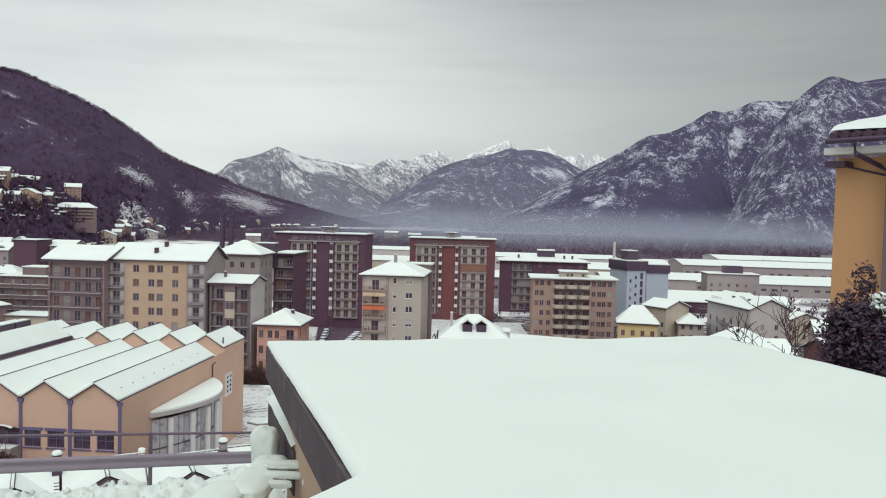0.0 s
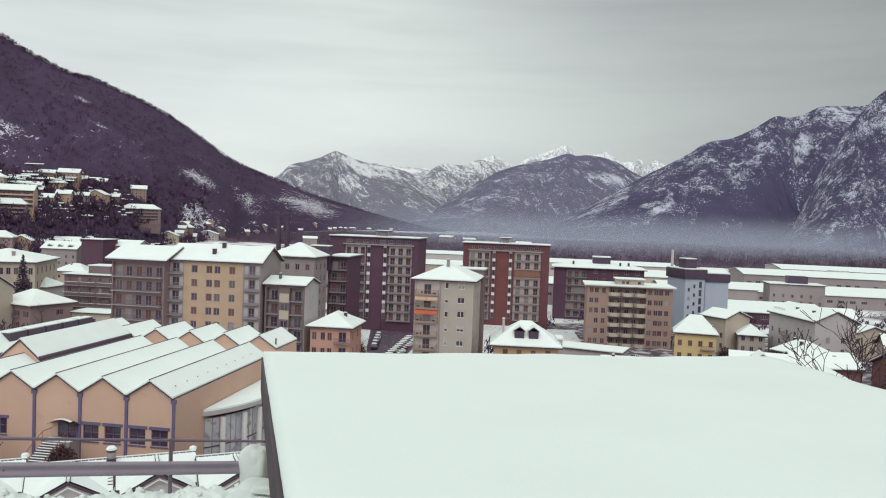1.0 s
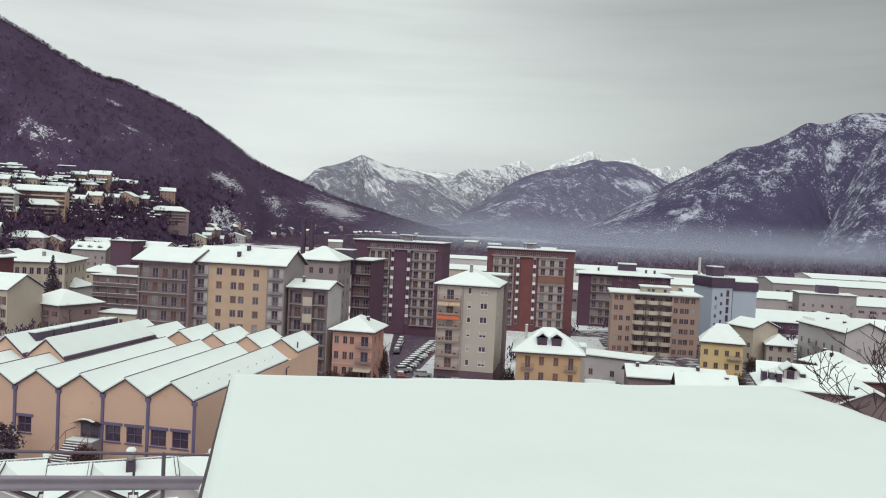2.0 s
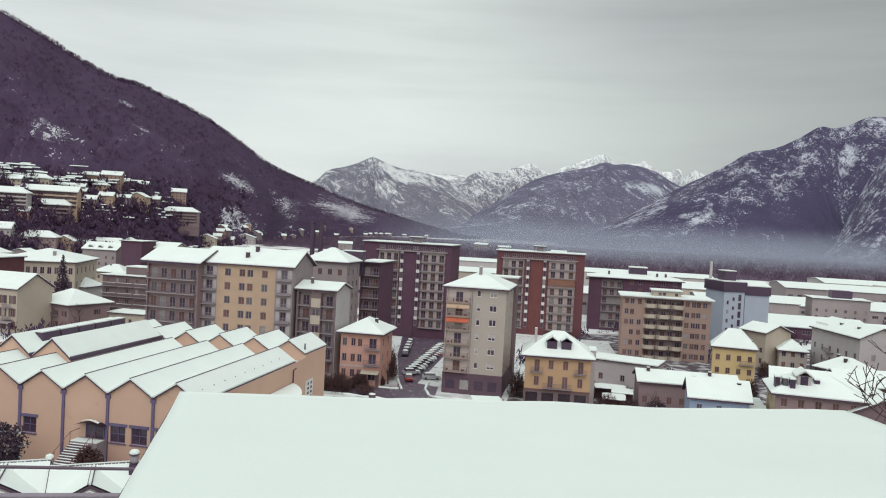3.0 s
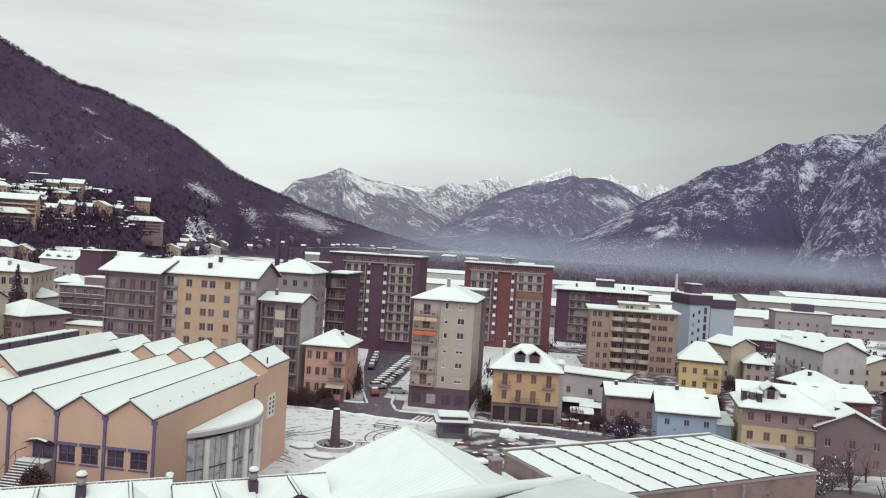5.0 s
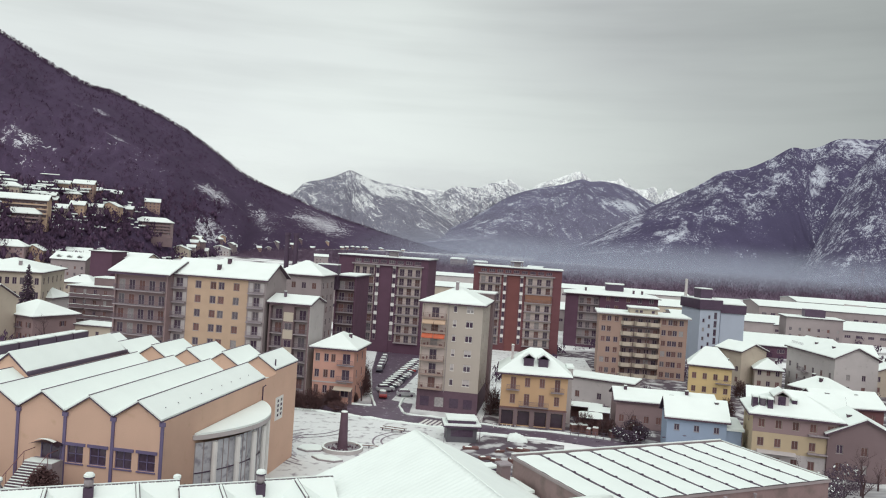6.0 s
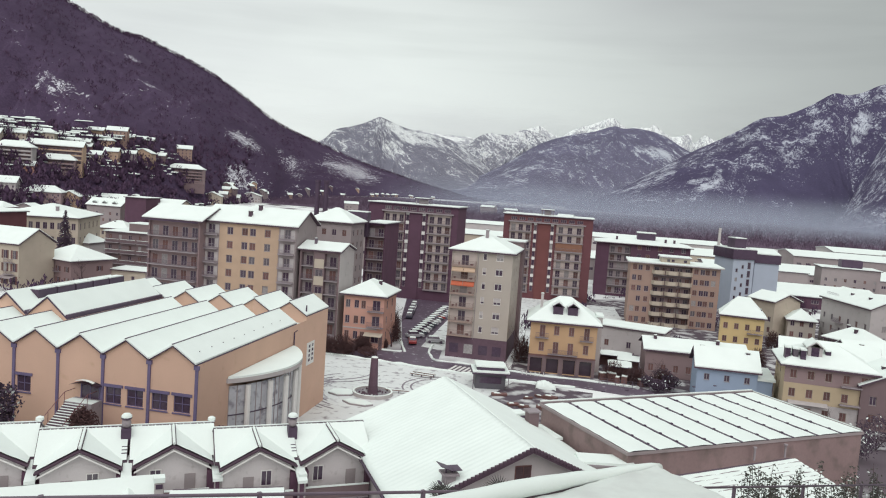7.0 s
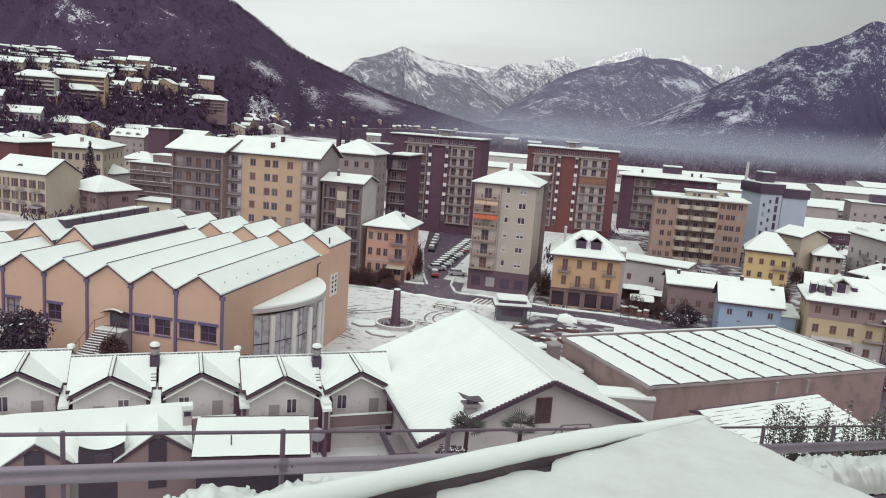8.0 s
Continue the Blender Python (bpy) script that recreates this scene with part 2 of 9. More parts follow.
CONCRETE = surface("concrete", (0.30, 0.262, 0.275), 0.85, 0.12, 0.6, 12.0, 0.15, stain=(0.16, 0.14, 0.14), stain_at=(0.6, 0.85))
TILE = surface("dark_roof_tile", (0.092, 0.058, 0.080), 0.8, 0.2, 0.8, 9.0, 0.3)
DARKMETAL = surface("dark_sheet_metal", (0.098, 0.066, 0.102), 0.5, 0.15, 0.8, 12.0, 0.05, metal=0.4)
STEEL = surface("galvanised_steel", (0.315, 0.28, 0.328), 0.5, 0.14, 1.5, 25.0, 0.05, metal=0.3)
IRON = surface("painted_iron_rail", (0.145, 0.112, 0.142), 0.6, 0.15, 2.0, 20.0, 0.05)
WOOD = surface("brown_shutter_wood", (0.153, 0.080, 0.074), 0.7, 0.15, 2.0, 20.0, 0.1, random_tone=0.3)
WHITE = surface("white_paint", (0.72, 0.71, 0.68), 0.6, 0.06, 1.0, 12.0, 0.03)
BLUEPAINT = surface("slate_blue_paint", (0.150, 0.123, 0.220), 0.6, 0.12, 0.8, 8.0, 0.05)
AWNING = surface("orange_awning", (0.50, 0.13, 0.07), 0.8, 0.08, 1.0, 12.0, 0.05)
STONE = surface("porphyry_stone", (0.191, 0.089, 0.094), 0.8, 0.2, 1.0, 9.0, 0.2)
LEAF = surface("evergreen_leaf", (0.066, 0.044, 0.066), 0.85, 0.3, 3.0, 20.0, 0.0, random_tone=0.2)
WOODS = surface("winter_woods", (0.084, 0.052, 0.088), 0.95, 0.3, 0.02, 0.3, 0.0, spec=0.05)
# Paler copy of winter_woods: haze over the far belt is put into the colour
HAZED_WOODS = surface("hazed_winter_woods", (0.130, 0.092, 0.130), 0.95, 0.3, 0.02, 0.3, 0.0, spec=0.05)
BARK = surface("bark", (0.081, 0.051, 0.055), 0.9, 0.2, 3.0, 25.0, 0.2)
CAR_PAINTS = [surface("car_paint_" + n, c, 0.3, 0.04, 1.0, 10.0, 0.0, spec=0.5) for n, c in (("silver", (0.4, 0.4, 0.42)), ("dark", (0.05, 0.05, 0.07)), ("white", (0.7, 0.7, 0.7)), ("red", (0.3, 0.04, 0.04)))]
MAUVE = surface("mauve_brown_render", (0.285, 0.205, 0.208), 0.9, 0.08, 0.3, 8.0, 0.08)
TOWERGREY = surface("warm_grey_render", (0.43, 0.38, 0.335), 0.9, 0.06, 0.3, 8.0, 0.08)
COLUMN = surface("dark_wet_porphyry", (0.120, 0.073, 0.097), 0.7, 0.2, 1.0, 9.0, 0.2)
SLUSH = surface("grey_slush", (0.22, 0.185, 0.215), 0.6, 0.2, 0.8, 6.0, 0.1)
YARD = surface("snow_and_bare_earth", (0.50, 0.50, 0.50), 0.85, 0.1, 0.12, 2.0, 0.2, stain=(0.095, 0.072, 0.09), stain_at=(0.38, 0.52))
FRAME = surface("weathered_window_frame", (0.34, 0.30, 0.30), 0.7, 0.1, 1.0, 12.0, 0.03)
LEMON = surface("bright_yellow_render", (0.62, 0.47, 0.24), 0.9, 0.08, 0.3, 8.0, 0.08)
GLASS = window_glass()
RAILGREY = surface("painted_balcony_rail", (0.24, 0.20, 0.21), 0.7, 0.12, 1.0, 12.0, 0.03)
BALCONYWALL = surface("cream_balcony_wall", (0.55, 0.465, 0.43), 0.9, 0.10, 0.5, 6.0, 0.05)
BRICKPIER = surface("bright_brick_facing", (0.168, 0.063, 0.060), 0.8, 0.12, 0.4, 8.0, 0.1)
BALCONYRAIL = surface("rosy_balcony_paint", (0.30, 0.225, 0.195), 0.8, 0.1, 0.8, 10.0, 0.05)
ICE = surface("grey_pool_ice", (0.20, 0.185, 0.20), 0.35, 0.25, 0.9, 6.0, 0.08, stain=(0.5, 0.5, 0.5), stain_at=(0.55, 0.7))
WOODBLIND = surface("orange_brown_canvas", (0.25, 0.125, 0.085), 0.8, 0.1, 0.8, 10.0, 0.05)


# ---------------------------------------------------------------- mesh helpers
class Geo:
    """Vertices and faces of one mesh in the making."""

    def __init__(self):
        self.v, self.f = [], []

    def poly(self, pts):
        n = len(self.v)
        self.v += [tuple(p) for p in pts]
        self.f.append(tuple(range(n, n + len(pts))))
        return self

    def box(self, x0, y0, z0, x1, y1, z1):
        n = len(self.v)
        self.v += [(x0, y0, z0), (x1, y0, z0), (x1, y1, z0), (x0, y1, z0), (x0, y0, z1), (x1, y0, z1), (x1, y1, z1), (x0, y1, z1)]
        self.f += [tuple(n + i for i in q) for q in ((3, 2, 1, 0), (4, 5, 6, 7), (0, 1, 5, 4), (1, 2, 6, 5), (2, 3, 7, 6), (3, 0, 4, 7))]
        return self

    def slab(self, pts, down, up=0.0):
        """A plate: the outline pts (seen from above, anticlockwise), raised by up and closed down to down below it."""
        n, k = len(self.v), len(pts)
        self.v += [(p[0], p[1], p[2] + up) for p in pts] + [(p[0], p[1], p[2] - down) for p in pts]
        self.f.append(tuple(range(n, n + k)))
        self.f.append(tuple(range(n + 2 * k - 1, n + k - 1, -1)))
        self.f += [(n + i, n + k + i, n + k + (i + 1) % k, n + (i + 1) % k) for i in range(k)]
        return self

    def tube(self, path, radii, sides=6):
        """A round bar along a path, with a radius for each point."""
        n0 = len(self.v)
        for i, p in enumerate(path):
            a, b = Vector(path[max(i - 1, 0)]), Vector(path[min(i + 1, len(path) - 1)])
            ahead = (b - a).normalized()
            side = ahead.orthogonal().normalized()
            up = ahead.cross(side)
            for k in range(sides):
                an = 2 * math.pi * k / sides
                self.v.append(tuple(Vector(p) + radii[i] * (math.cos(an) * side + math.sin(an) * up)))
        for i in range(len(path) - 1):
            for k in range(sides):
                a, b = n0 + i * sides + k, n0 + i * sides + (k + 1) % sides
                self.f.append((a, b, b + sides, a + sides))
        self.f.append(tuple(n0 + k for k in range(sides - 1, -1, -1)))
        self.f.append(tuple(n0 + (len(path) - 1) * sides + k for k in range(sides)))
        return self

    def lathe(self, profile, sides=16, cx=0.0, cy=0.0):
        n0 = len(self.v)
        for r, z in profile:
            for k in range(sides):
                an = 2 * math.pi * k / sides
                self.v.append((cx + r * math.cos(an), cy + r * math.sin(an), z))
        for i in range(len(profile) - 1):
            for k in range(sides):
                a, b = n0 + i * sides + k, n0 + i * sides + (k + 1) % sides
                self.f.append((a, b, b + sides, a + sides))
        self.f.append(tuple(n0 + k for k in range(sides - 1, -1, -1)))
        self.f.append(tuple(n0 + (len(profile) - 1) * sides + k for k in range(sides)))
        return self

    def grid(self, nx, ny, fn):
        """A sheet of nx by ny cells; fn(u, v) gives the place for u and v from 0 to 1."""
        n0 = len(self.v)
        for j in range(ny + 1):
            for i in range(nx + 1):
                self.v.append(tuple(fn(i / nx, j / ny)))
        w = nx + 1
        for j in range(ny):
            for i in range(nx):
                a = n0 + j * w + i
                self.f.append((a, a + 1, a + w + 1, a + w))
        return self

    def add(self, other, m):
        n = len(self.v)
        self.v += [tuple(m @ Vector(p)) for p in other.v]
        self.f += [tuple(n + i for i in q) for q in other.f]
        return self

    def mesh(self, name, material, smooth=False):
        me = bpy.data.meshes.new(name)
        me.from_pydata(self.v, [], self.f)
        me.materials.append(material)
        if smooth:
            me.polygons.foreach_set("use_smooth", [True] * len(me.polygons))
        me.update()
        return me


def part(name, geo, material, parent, label="", m=None, smooth=False):
    """Links a Geo, or a mesh that is shared, as one mesh object under its parent."""
    ob = new(name, geo.mesh(name, material, smooth) if isinstance(geo, Geo) else geo)
    ob.parent = parent
    if m is not None:
        ob.matrix_basis = m
    return tagged(ob, label) if label else ob


def thing(name, label, category, m, group="", kind=""):
    ob = new(name)
    ob.matrix_world = m
    return tagged(ob, label, category, group, kind)


def single(name, geo, material, label, category, m=None, group="", kind="", smooth=False):
    ob = new(name, geo.mesh(name, material, smooth))
    if m is not None:
        ob.matrix_world = m
    return tagged(ob, label, category, group, kind)


def fbm(x, y, z=0.0, octaves=4):
    return noise.fractal(Vector((x, y, z)), 1.0, 2.0, octaves)


# ---------------------------------------------------------------- ground
RAIL_AT, RAIL_TURN = Vector((0.0, 14.98)), radians(19.6)


def from_rail(x, y):
    """How far a place lies beyond the guard rail, measured square to the road."""
    return -(x - RAIL_AT.x) * math.sin(RAIL_TURN) + (y - RAIL_AT.y) * math.cos(RAIL_TURN)


def ramp_z(s, stops):
    for (s0, z0), (s1, z1) in zip(stops, stops[1:]):
        if s <= s1:
            return z0 + (z1 - z0) * max(0.0, (s - s0) / (s1 - s0))
    return stops[-1][1]


SLOPE = [(-9.0, 26.6), (0.0, 26.6), (2.2, 24.4), (9.0, 19.0), (20.0, 12.5), (34.0, 7.5), (52.0, 5.6), (70.0, 4.5), (88.0, 0.0), (5000.0, 0.0)]


def ground_z(x, y):
    return ramp_z(from_rail(x, y), SLOPE)


def spread(limit, first, ratio):
    out, step = [0.0], first
    while out[-1] < limit:
        out.append(min(limit, out[-1] + step))
        step *= ratio
    return out


xs = spread(4600, 2.5, 1.055)
xs = [-v for v in reversed(xs[1:])] + xs
ys = [-v for v in reversed(spread(900, 6, 1.4)[1:])] + spread(4800, 1.6, 1.03)
g = Geo()
for yy in ys:
    for xx in xs:
        g.v.append((xx, yy, ground_z(xx, yy) + (0.12 * fbm(xx * 0.11, yy * 0.11) if 2 < from_rail(xx, yy) < 1500 and not (from_rail(xx, yy) > 84) else 0.0)))
for j in range(len(ys) - 1):
    for i in range(len(xs) - 1):
        a = j * len(xs) + i
        g.f.append((a, a + 1, a + len(xs) + 1, a + len(xs)))
VALLEY = surface("snowy_valley_floor", (0.78, 0.80, 0.79), 0.85, 0.06, 0.012, 0.5, 0.2, stain=(0.11, 0.085, 0.10), stain_at=(0.46, 0.60))
single("ground", g, VALLEY, "snow-covered hillside and valley floor with bare patches", "ground", kind="structure", smooth=True)


# ---------------------------------------------------------------- mountains
def between(points, s):
    """A smooth curve through a few points, s from 0 to 1."""
    n = len(points) - 1
    i = min(int(s * n), n - 1)
    t = s * n - i
    p0, p1, p2, p3 = points[max(i - 1, 0)], points[i], points[i + 1], points[min(i + 2, n)]
    return [0.5 * (2 * b + (c - a) * t + (2 * a - 5 * b + 4 * c - d) * t * t + (3 * b - a - 3 * c + d) * t ** 3) for a, b, c, d in zip(p0, p1, p2, p3)]


class Mountain:
    """A slope between a foot line and a ridge line. Both are given as side / ahead, rise / ahead and metres ahead, as seen from the terrace."""

    def __init__(self, ridge, foot, power, rough, seed, gully=9.0, lean=1.1):
        self.ridge, self.foot, self.power, self.rough, self.seed, self.gully, self.lean = ridge, foot, power, rough, seed, gully, lean

    def at(self, s, v):
        (rt, re, ry), (ft, fe, fy) = between(self.ridge, s), between(self.foot, s)
        top, low = Vector((rt * ry, ry, EYE + re * ry)), Vector((ft * fy, fy, EYE + fe * fy))
        if v <= 1:
            p = low.lerp(top, v)
            p.z = low.z + (top.z - low.z) * max(v, 0.0) ** self.power
        else:
            p = top + (top - low) * (v - 1) * 0.8
            p.z = top.z - (top.z - low.z) * (v - 1) * 0.6
        h = max(top.z - low.z, 1.0)
        ribs = noise.ridged_multi_fractal(Vector((s * self.gully - self.lean * v, v * 1.8, self.seed)), 0.9, 2.0, 5, 1.0, 2.0) - 1.0
        fine = fbm(p.x / 120.0, p.y / 120.0, p.z / 120.0 + self.seed, 5)
        foot_in, top_out = min(1.0, max(v, 0.0) * 4.0), min(1.0, abs(1.0 - v) * 3.0)
        p.y -= h * self.rough * 0.16 * ribs * foot_in * top_out
        p.z += h * self.rough * (0.03 * ribs * foot_in * top_out + (0.014 + 0.03 * top_out) * fine * foot_in)
        return p

    def find(self, side, rise):
        """Where, along and up the slope, a direction from the terrace meets it."""
        best = None
        for i in range(61):
            for j in range(41):
                p = self.at(i / 60, j / 40)
                d = (p.x / p.y - side) ** 2 + ((p.z - EYE) / p.y - rise) ** 2
                if best is None or d < best[0]:
                    best = (d, i / 60, j / 40)
        return best[1], best[2]

    def patches(self, rows):
        return [(*self.find(side, rise), ru, rv, weight) for side, rise, ru, rv, weight in rows]

    def build(self, name, label, material, nx, ny, v1=1.18):
        g = Geo().grid(nx, ny, lambda u, v: self.at(u, v * v1))
        ob = single(name, g, material, label, "mountain", kind="structure", smooth=True)
        layer = ob.data.uv_layers.new(name="slope")
        flat_uv = []
        for loop in ob.data.loops:
            j, i = divmod(loop.vertex_index, nx + 1)
            flat_uv += [i / nx, v1 * j / ny]
        layer.data.foreach_set("uv", flat_uv)
        return ob


def even(ahead, rows, drop=-0.012):
    """A level foot line, ahead metres away, under a ridge."""
    return [(row[0], drop, ahead) for row in rows]


HILL_RIDGE = [(-1.6, 0.62, 760), (-1.2, 0.47, 820), (-0.9, 0.342, 900), (-0.78, 0.278, 950), (-0.71, 0.2425, 980), (-0.651, 0.2095, 1050), (-0.598, 0.185, 1100), (-0.559, 0.1755, 1160), (-0.507, 0.155, 1240), (-0.46, 0.133, 1340), (-0.421, 0.110, 1450), (-0.373, 0.0785, 1600), (-0.336, 0.0605, 1760), (-0.303, 0.0492, 1900), (-0.245, 0.0275, 2150), (-0.202, 0.016, 2350), (-0.163, 0.0055, 2450), (-0.126, -0.003, 2550), (-0.10, -0.009, 2600), (-0.07, -0.0125, 2650)]
HILL_FOOT = [(-1.7, -0.09, 360), (-1.25, -0.085, 390), (-0.95, -0.078, 430), (-0.83, -0.073, 460), (-0.755, -0.069, 480), (-0.69, -0.066, 505), (-0.63, -0.062, 535), (-0.585, -0.058, 570), (-0.525, -0.053, 630), (-0.475, -0.047, 700), (-0.43, -0.041, 800), (-0.38, -0.035, 950), (-0.345, -0.029, 1150), (-0.31, -0.025, 1350), (-0.25, -0.019, 1750), (-0.205, -0.016, 2050), (-0.165, -0.015, 2250), (-0.128, -0.0145, 2350), (-0.10, -0.0145, 2400), (-0.07, -0.0145, 2450)]
hill = Mountain(HILL_RIDGE, HILL_FOOT, 0.86, 0.5, 3.0, 12.0)
HILL_CLEARINGS = hill.patches([
    (-0.703, 0.109, 0.0216, 0.0562, 0.324), (-0.651, 0.093, 0.0216, 0.0375, 0.245), (-0.63, 0.162, 0.0216, 0.0225, 0.266), (-0.6, 0.156, 0.0297, 0.0275, 0.324), (-0.565, 0.149, 0.0189, 0.0375, 0.295),
    (-0.56, 0.118, 0.0216, 0.0275, 0.295), (-0.739, 0.174, 0.0162, 0.0375, 0.266), (-0.49, 0.069, 0.027, 0.0312, 0.216), (-0.426, 0.051, 0.027, 0.0875, 0.295), (-0.402, 0.044, 0.0216, 0.075, 0.274),
    (-0.383, 0.08, 0.0162, 0.05, 0.223), (-0.378, 0.041, 0.0243, 0.1, 0.245), (-0.353, 0.027, 0.0243, 0.125, 0.295), (-0.329, 0.016, 0.0216, 0.15, 0.274), (-0.404, -0.007, 0.0216, 0.0875, 0.324), (-0.421, 0.004, 0.0162, 0.0625, 0.295),
    (-0.282, 0.026, 0.0405, 0.25, 0.245), (-0.25, 0.015, 0.0405, 0.3125, 0.274), (-0.219, 0.005, 0.0405, 0.375, 0.274), (-0.336, -0.012, 0.0405, 0.175, 0.245)])
HILL = slope_snow("wooded_hill", (0.074, 0.050, 0.089), (0.62, 0.62, 0.66), 0.40, (2300, 900), 0.25, (240.0, 22.0, 6.5), 0.04, -0.10, HILL_CLEARINGS, 0.05, 0.0, 9.0)
hill.build("mountain_west", "steep dark wooded hillside with thin snow between bare trees", HILL, 380, 130)

RIGHT_RIDGE = [(0.03, -0.010, 2500), (0.09, 0.012, 2700), (0.145, 0.044, 2900), (0.184, 0.068, 3000), (0.213, 0.0836, 3000), (0.239, 0.0984, 2980), (0.265, 0.115, 2930), (0.294, 0.121, 2850), (0.323, 0.135, 2800), (0.347, 0.150, 2760), (0.364, 0.1495, 2730), (0.381, 0.1535, 2700), (0.407, 0.165, 2670), (0.453, 0.1665, 2620), (0.50, 0.18, 2600), (0.58, 0.20, 2560), (0.8, 0.22, 2500)]
right = Mountain(RIGHT_RIDGE, [(r[0] + 0.004, -0.0165 - 0.004 * r[0], 2230 - 520 * r[0]) for r in RIGHT_RIDGE], 1.0, 0.16, 11.0, 7.0, -2.2)
RIGHT_PATCHES = right.patches([(0.353, 0.045, 0.12, 0.26, -0.5), (0.413, 0.05, 0.07, 0.26, -0.5), (0.285, 0.028, 0.09, 0.16, -0.34), (0.34, 0.0, 0.2, 0.12, -0.3), (0.255, 0.094, 0.05, 0.14, 0.14), (0.204, 0.033, 0.05, 0.16, 0.2), (0.307, 0.08, 0.06, 0.1, 0.16),
                               (0.381, 0.112, 0.04, 0.14, 0.26), (0.145, 0.03, 0.05, 0.2, 0.14), (0.416, 0.15, 0.05, 0.1, 0.22), (0.31, 0.125, 0.03, 0.05, -0.25), (0.29, 0.115, 0.03, 0.05, -0.25)])
# Blue cast of aerial haze is put into the rock and snow tones
RIGHT = slope_snow("wooded_mountain_hazed", (0.072, 0.062, 0.112), (0.47, 0.49, 0.55), 0.15, (1900, 760), -0.45, (170.0, 42.0, 9.0), -0.06, 0.05, RIGHT_PATCHES, 0.34, -0.10, 3.0, 1.0, 0.10)
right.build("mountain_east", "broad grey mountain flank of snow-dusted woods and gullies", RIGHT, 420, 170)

SPUR_RIDGE = [(0.345, -0.024, 1700), (0.372, 0.004, 1800), (0.391, 0.0454, 1900), (0.411, 0.0905, 1980), (0.439, 0.1394, 2060), (0.453, 0.1583, 2080), (0.474, 0.181, 2100), (0.503, 0.1995, 2120), (0.533, 0.194, 2100), (0.577, 0.185, 2080), (0.64, 0.20, 2050), (0.8, 0.26, 1950), (1.1, 0.38, 1750), (1.6, 0.5, 1500)]
SPUR_FOOT = [(0.35, -0.0255, 1560), (0.385, -0.023, 1540), (0.42, -0.023, 1520), (0.45, -0.023, 1500), (0.48, -0.0235, 1480), (0.50, -0.0235, 1460), (0.53, -0.024, 1440), (0.56, -0.0245, 1420), (0.60, -0.025, 1400), (0.65, -0.0255, 1370), (0.72, -0.026, 1320), (0.9, -0.029, 1200), (1.2, -0.033, 1050), (1.7, -0.04, 900)]
spur = Mountain(SPUR_RIDGE, SPUR_FOOT, 1.0, 0.18, 17.0, 7.0, -2.2)
# The spur's colours carry the same painted bluish haze
SPUR = slope_snow("wooded_spur_hazed", (0.072, 0.062, 0.110), (0.47, 0.49, 0.55), 0.14, (1900, 800), -0.45, (150.0, 34.0, 7.0), -0.02, 0.05, spur.patches([(0.47, 0.10, 0.06, 0.12, -0.2), (0.50, 0.16, 0.05, 0.15, 0.12), (0.53, 0.06, 0.1, 0.1, 0.1)]), 0.32, -0.10, 3.0, 1.0, 0.10)
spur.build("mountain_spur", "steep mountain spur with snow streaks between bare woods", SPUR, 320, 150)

MIDDLE_RIDGE = [(-0.135, 0.002, 3300), (-0.10, 0.012, 3400), (-0.059, 0.033, 3500), (-0.034, 0.0495, 3550), (-0.005, 0.068, 3580), (0.025, 0.0788, 3600), (0.043, 0.083, 3620), (0.061, 0.087, 3640), (0.084, 0.095, 3650), (0.098, 0.093, 3640), (0.115, 0.094, 3620), (0.146, 0.0875, 3600), (0.184, 0.068, 3550), (0.24, 0.05, 3500)]
middle = Mountain(MIDDLE_RIDGE, even(2800, MIDDLE_RIDGE, -0.0125), 0.9, 0.28, 23.0, 7.0, 1.6)
MIDDLE_PATCHES = middle.patches([(0.061, 0.066, 0.04, 0.17, 0.12), (0.126, 0.069, 0.05, 0.1, 0.14), (0.144, 0.0625, 0.05, 0.1, 0.16), (0.166, 0.058, 0.04, 0.1, 0.18), (-0.045, 0.03, 0.06, 0.2, 0.12), (0.03, 0.03, 0.1, 0.08, 0.1), (0.1, 0.09, 0.1, 0.07, -0.3)])
# Rock tone bluer and paler than the nearer slopes: distance haze put in colour
MIDDLE = slope_snow("middle_mountain_hazed", (0.115, 0.108, 0.165), (0.46, 0.49, 0.54), 0.17, (1150, 480), -0.8, (150.0, 40.0, 8.0), -0.02, 0.04, MIDDLE_PATCHES, 0.30, 0.0, 3.0, 1.0, 0.12)
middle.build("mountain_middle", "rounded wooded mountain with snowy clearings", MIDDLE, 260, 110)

PEAK_RIDGE = [(-0.44, 0.02, 3700), (-0.36, 0.034, 3750), (-0.304, 0.052, 3800), (-0.283, 0.0685, 3840), (-0.262, 0.0745, 3860), (-0.243, 0.0800, 3880), (-0.2285, 0.0870, 3895), (-0.2215, 0.0895, 3900), (-0.2135, 0.0868, 3900), (-0.198, 0.0805, 3900), (-0.178, 0.0750, 3900), (-0.146, 0.0695, 3880), (-0.117, 0.0615, 3850), (-0.07, 0.03, 3750)]
peak = Mountain(PEAK_RIDGE, even(3000, PEAK_RIDGE), 0.95, 0.45, 31.0, 7.0)
PEAK_PATCHES = peak.patches([(-0.205, 0.078, 0.05, 0.13, 0.26), (-0.187, 0.066, 0.05, 0.14, 0.24), (-0.16, 0.062, 0.07, 0.16, 0.2), (-0.206, 0.048, 0.10, 0.16, 0.16), (-0.245, 0.066, 0.06, 0.2, -0.2), (-0.155, 0.04, 0.08, 0.2, -0.18), (-0.285, 0.035, 0.03, 0.16, 0.3)])
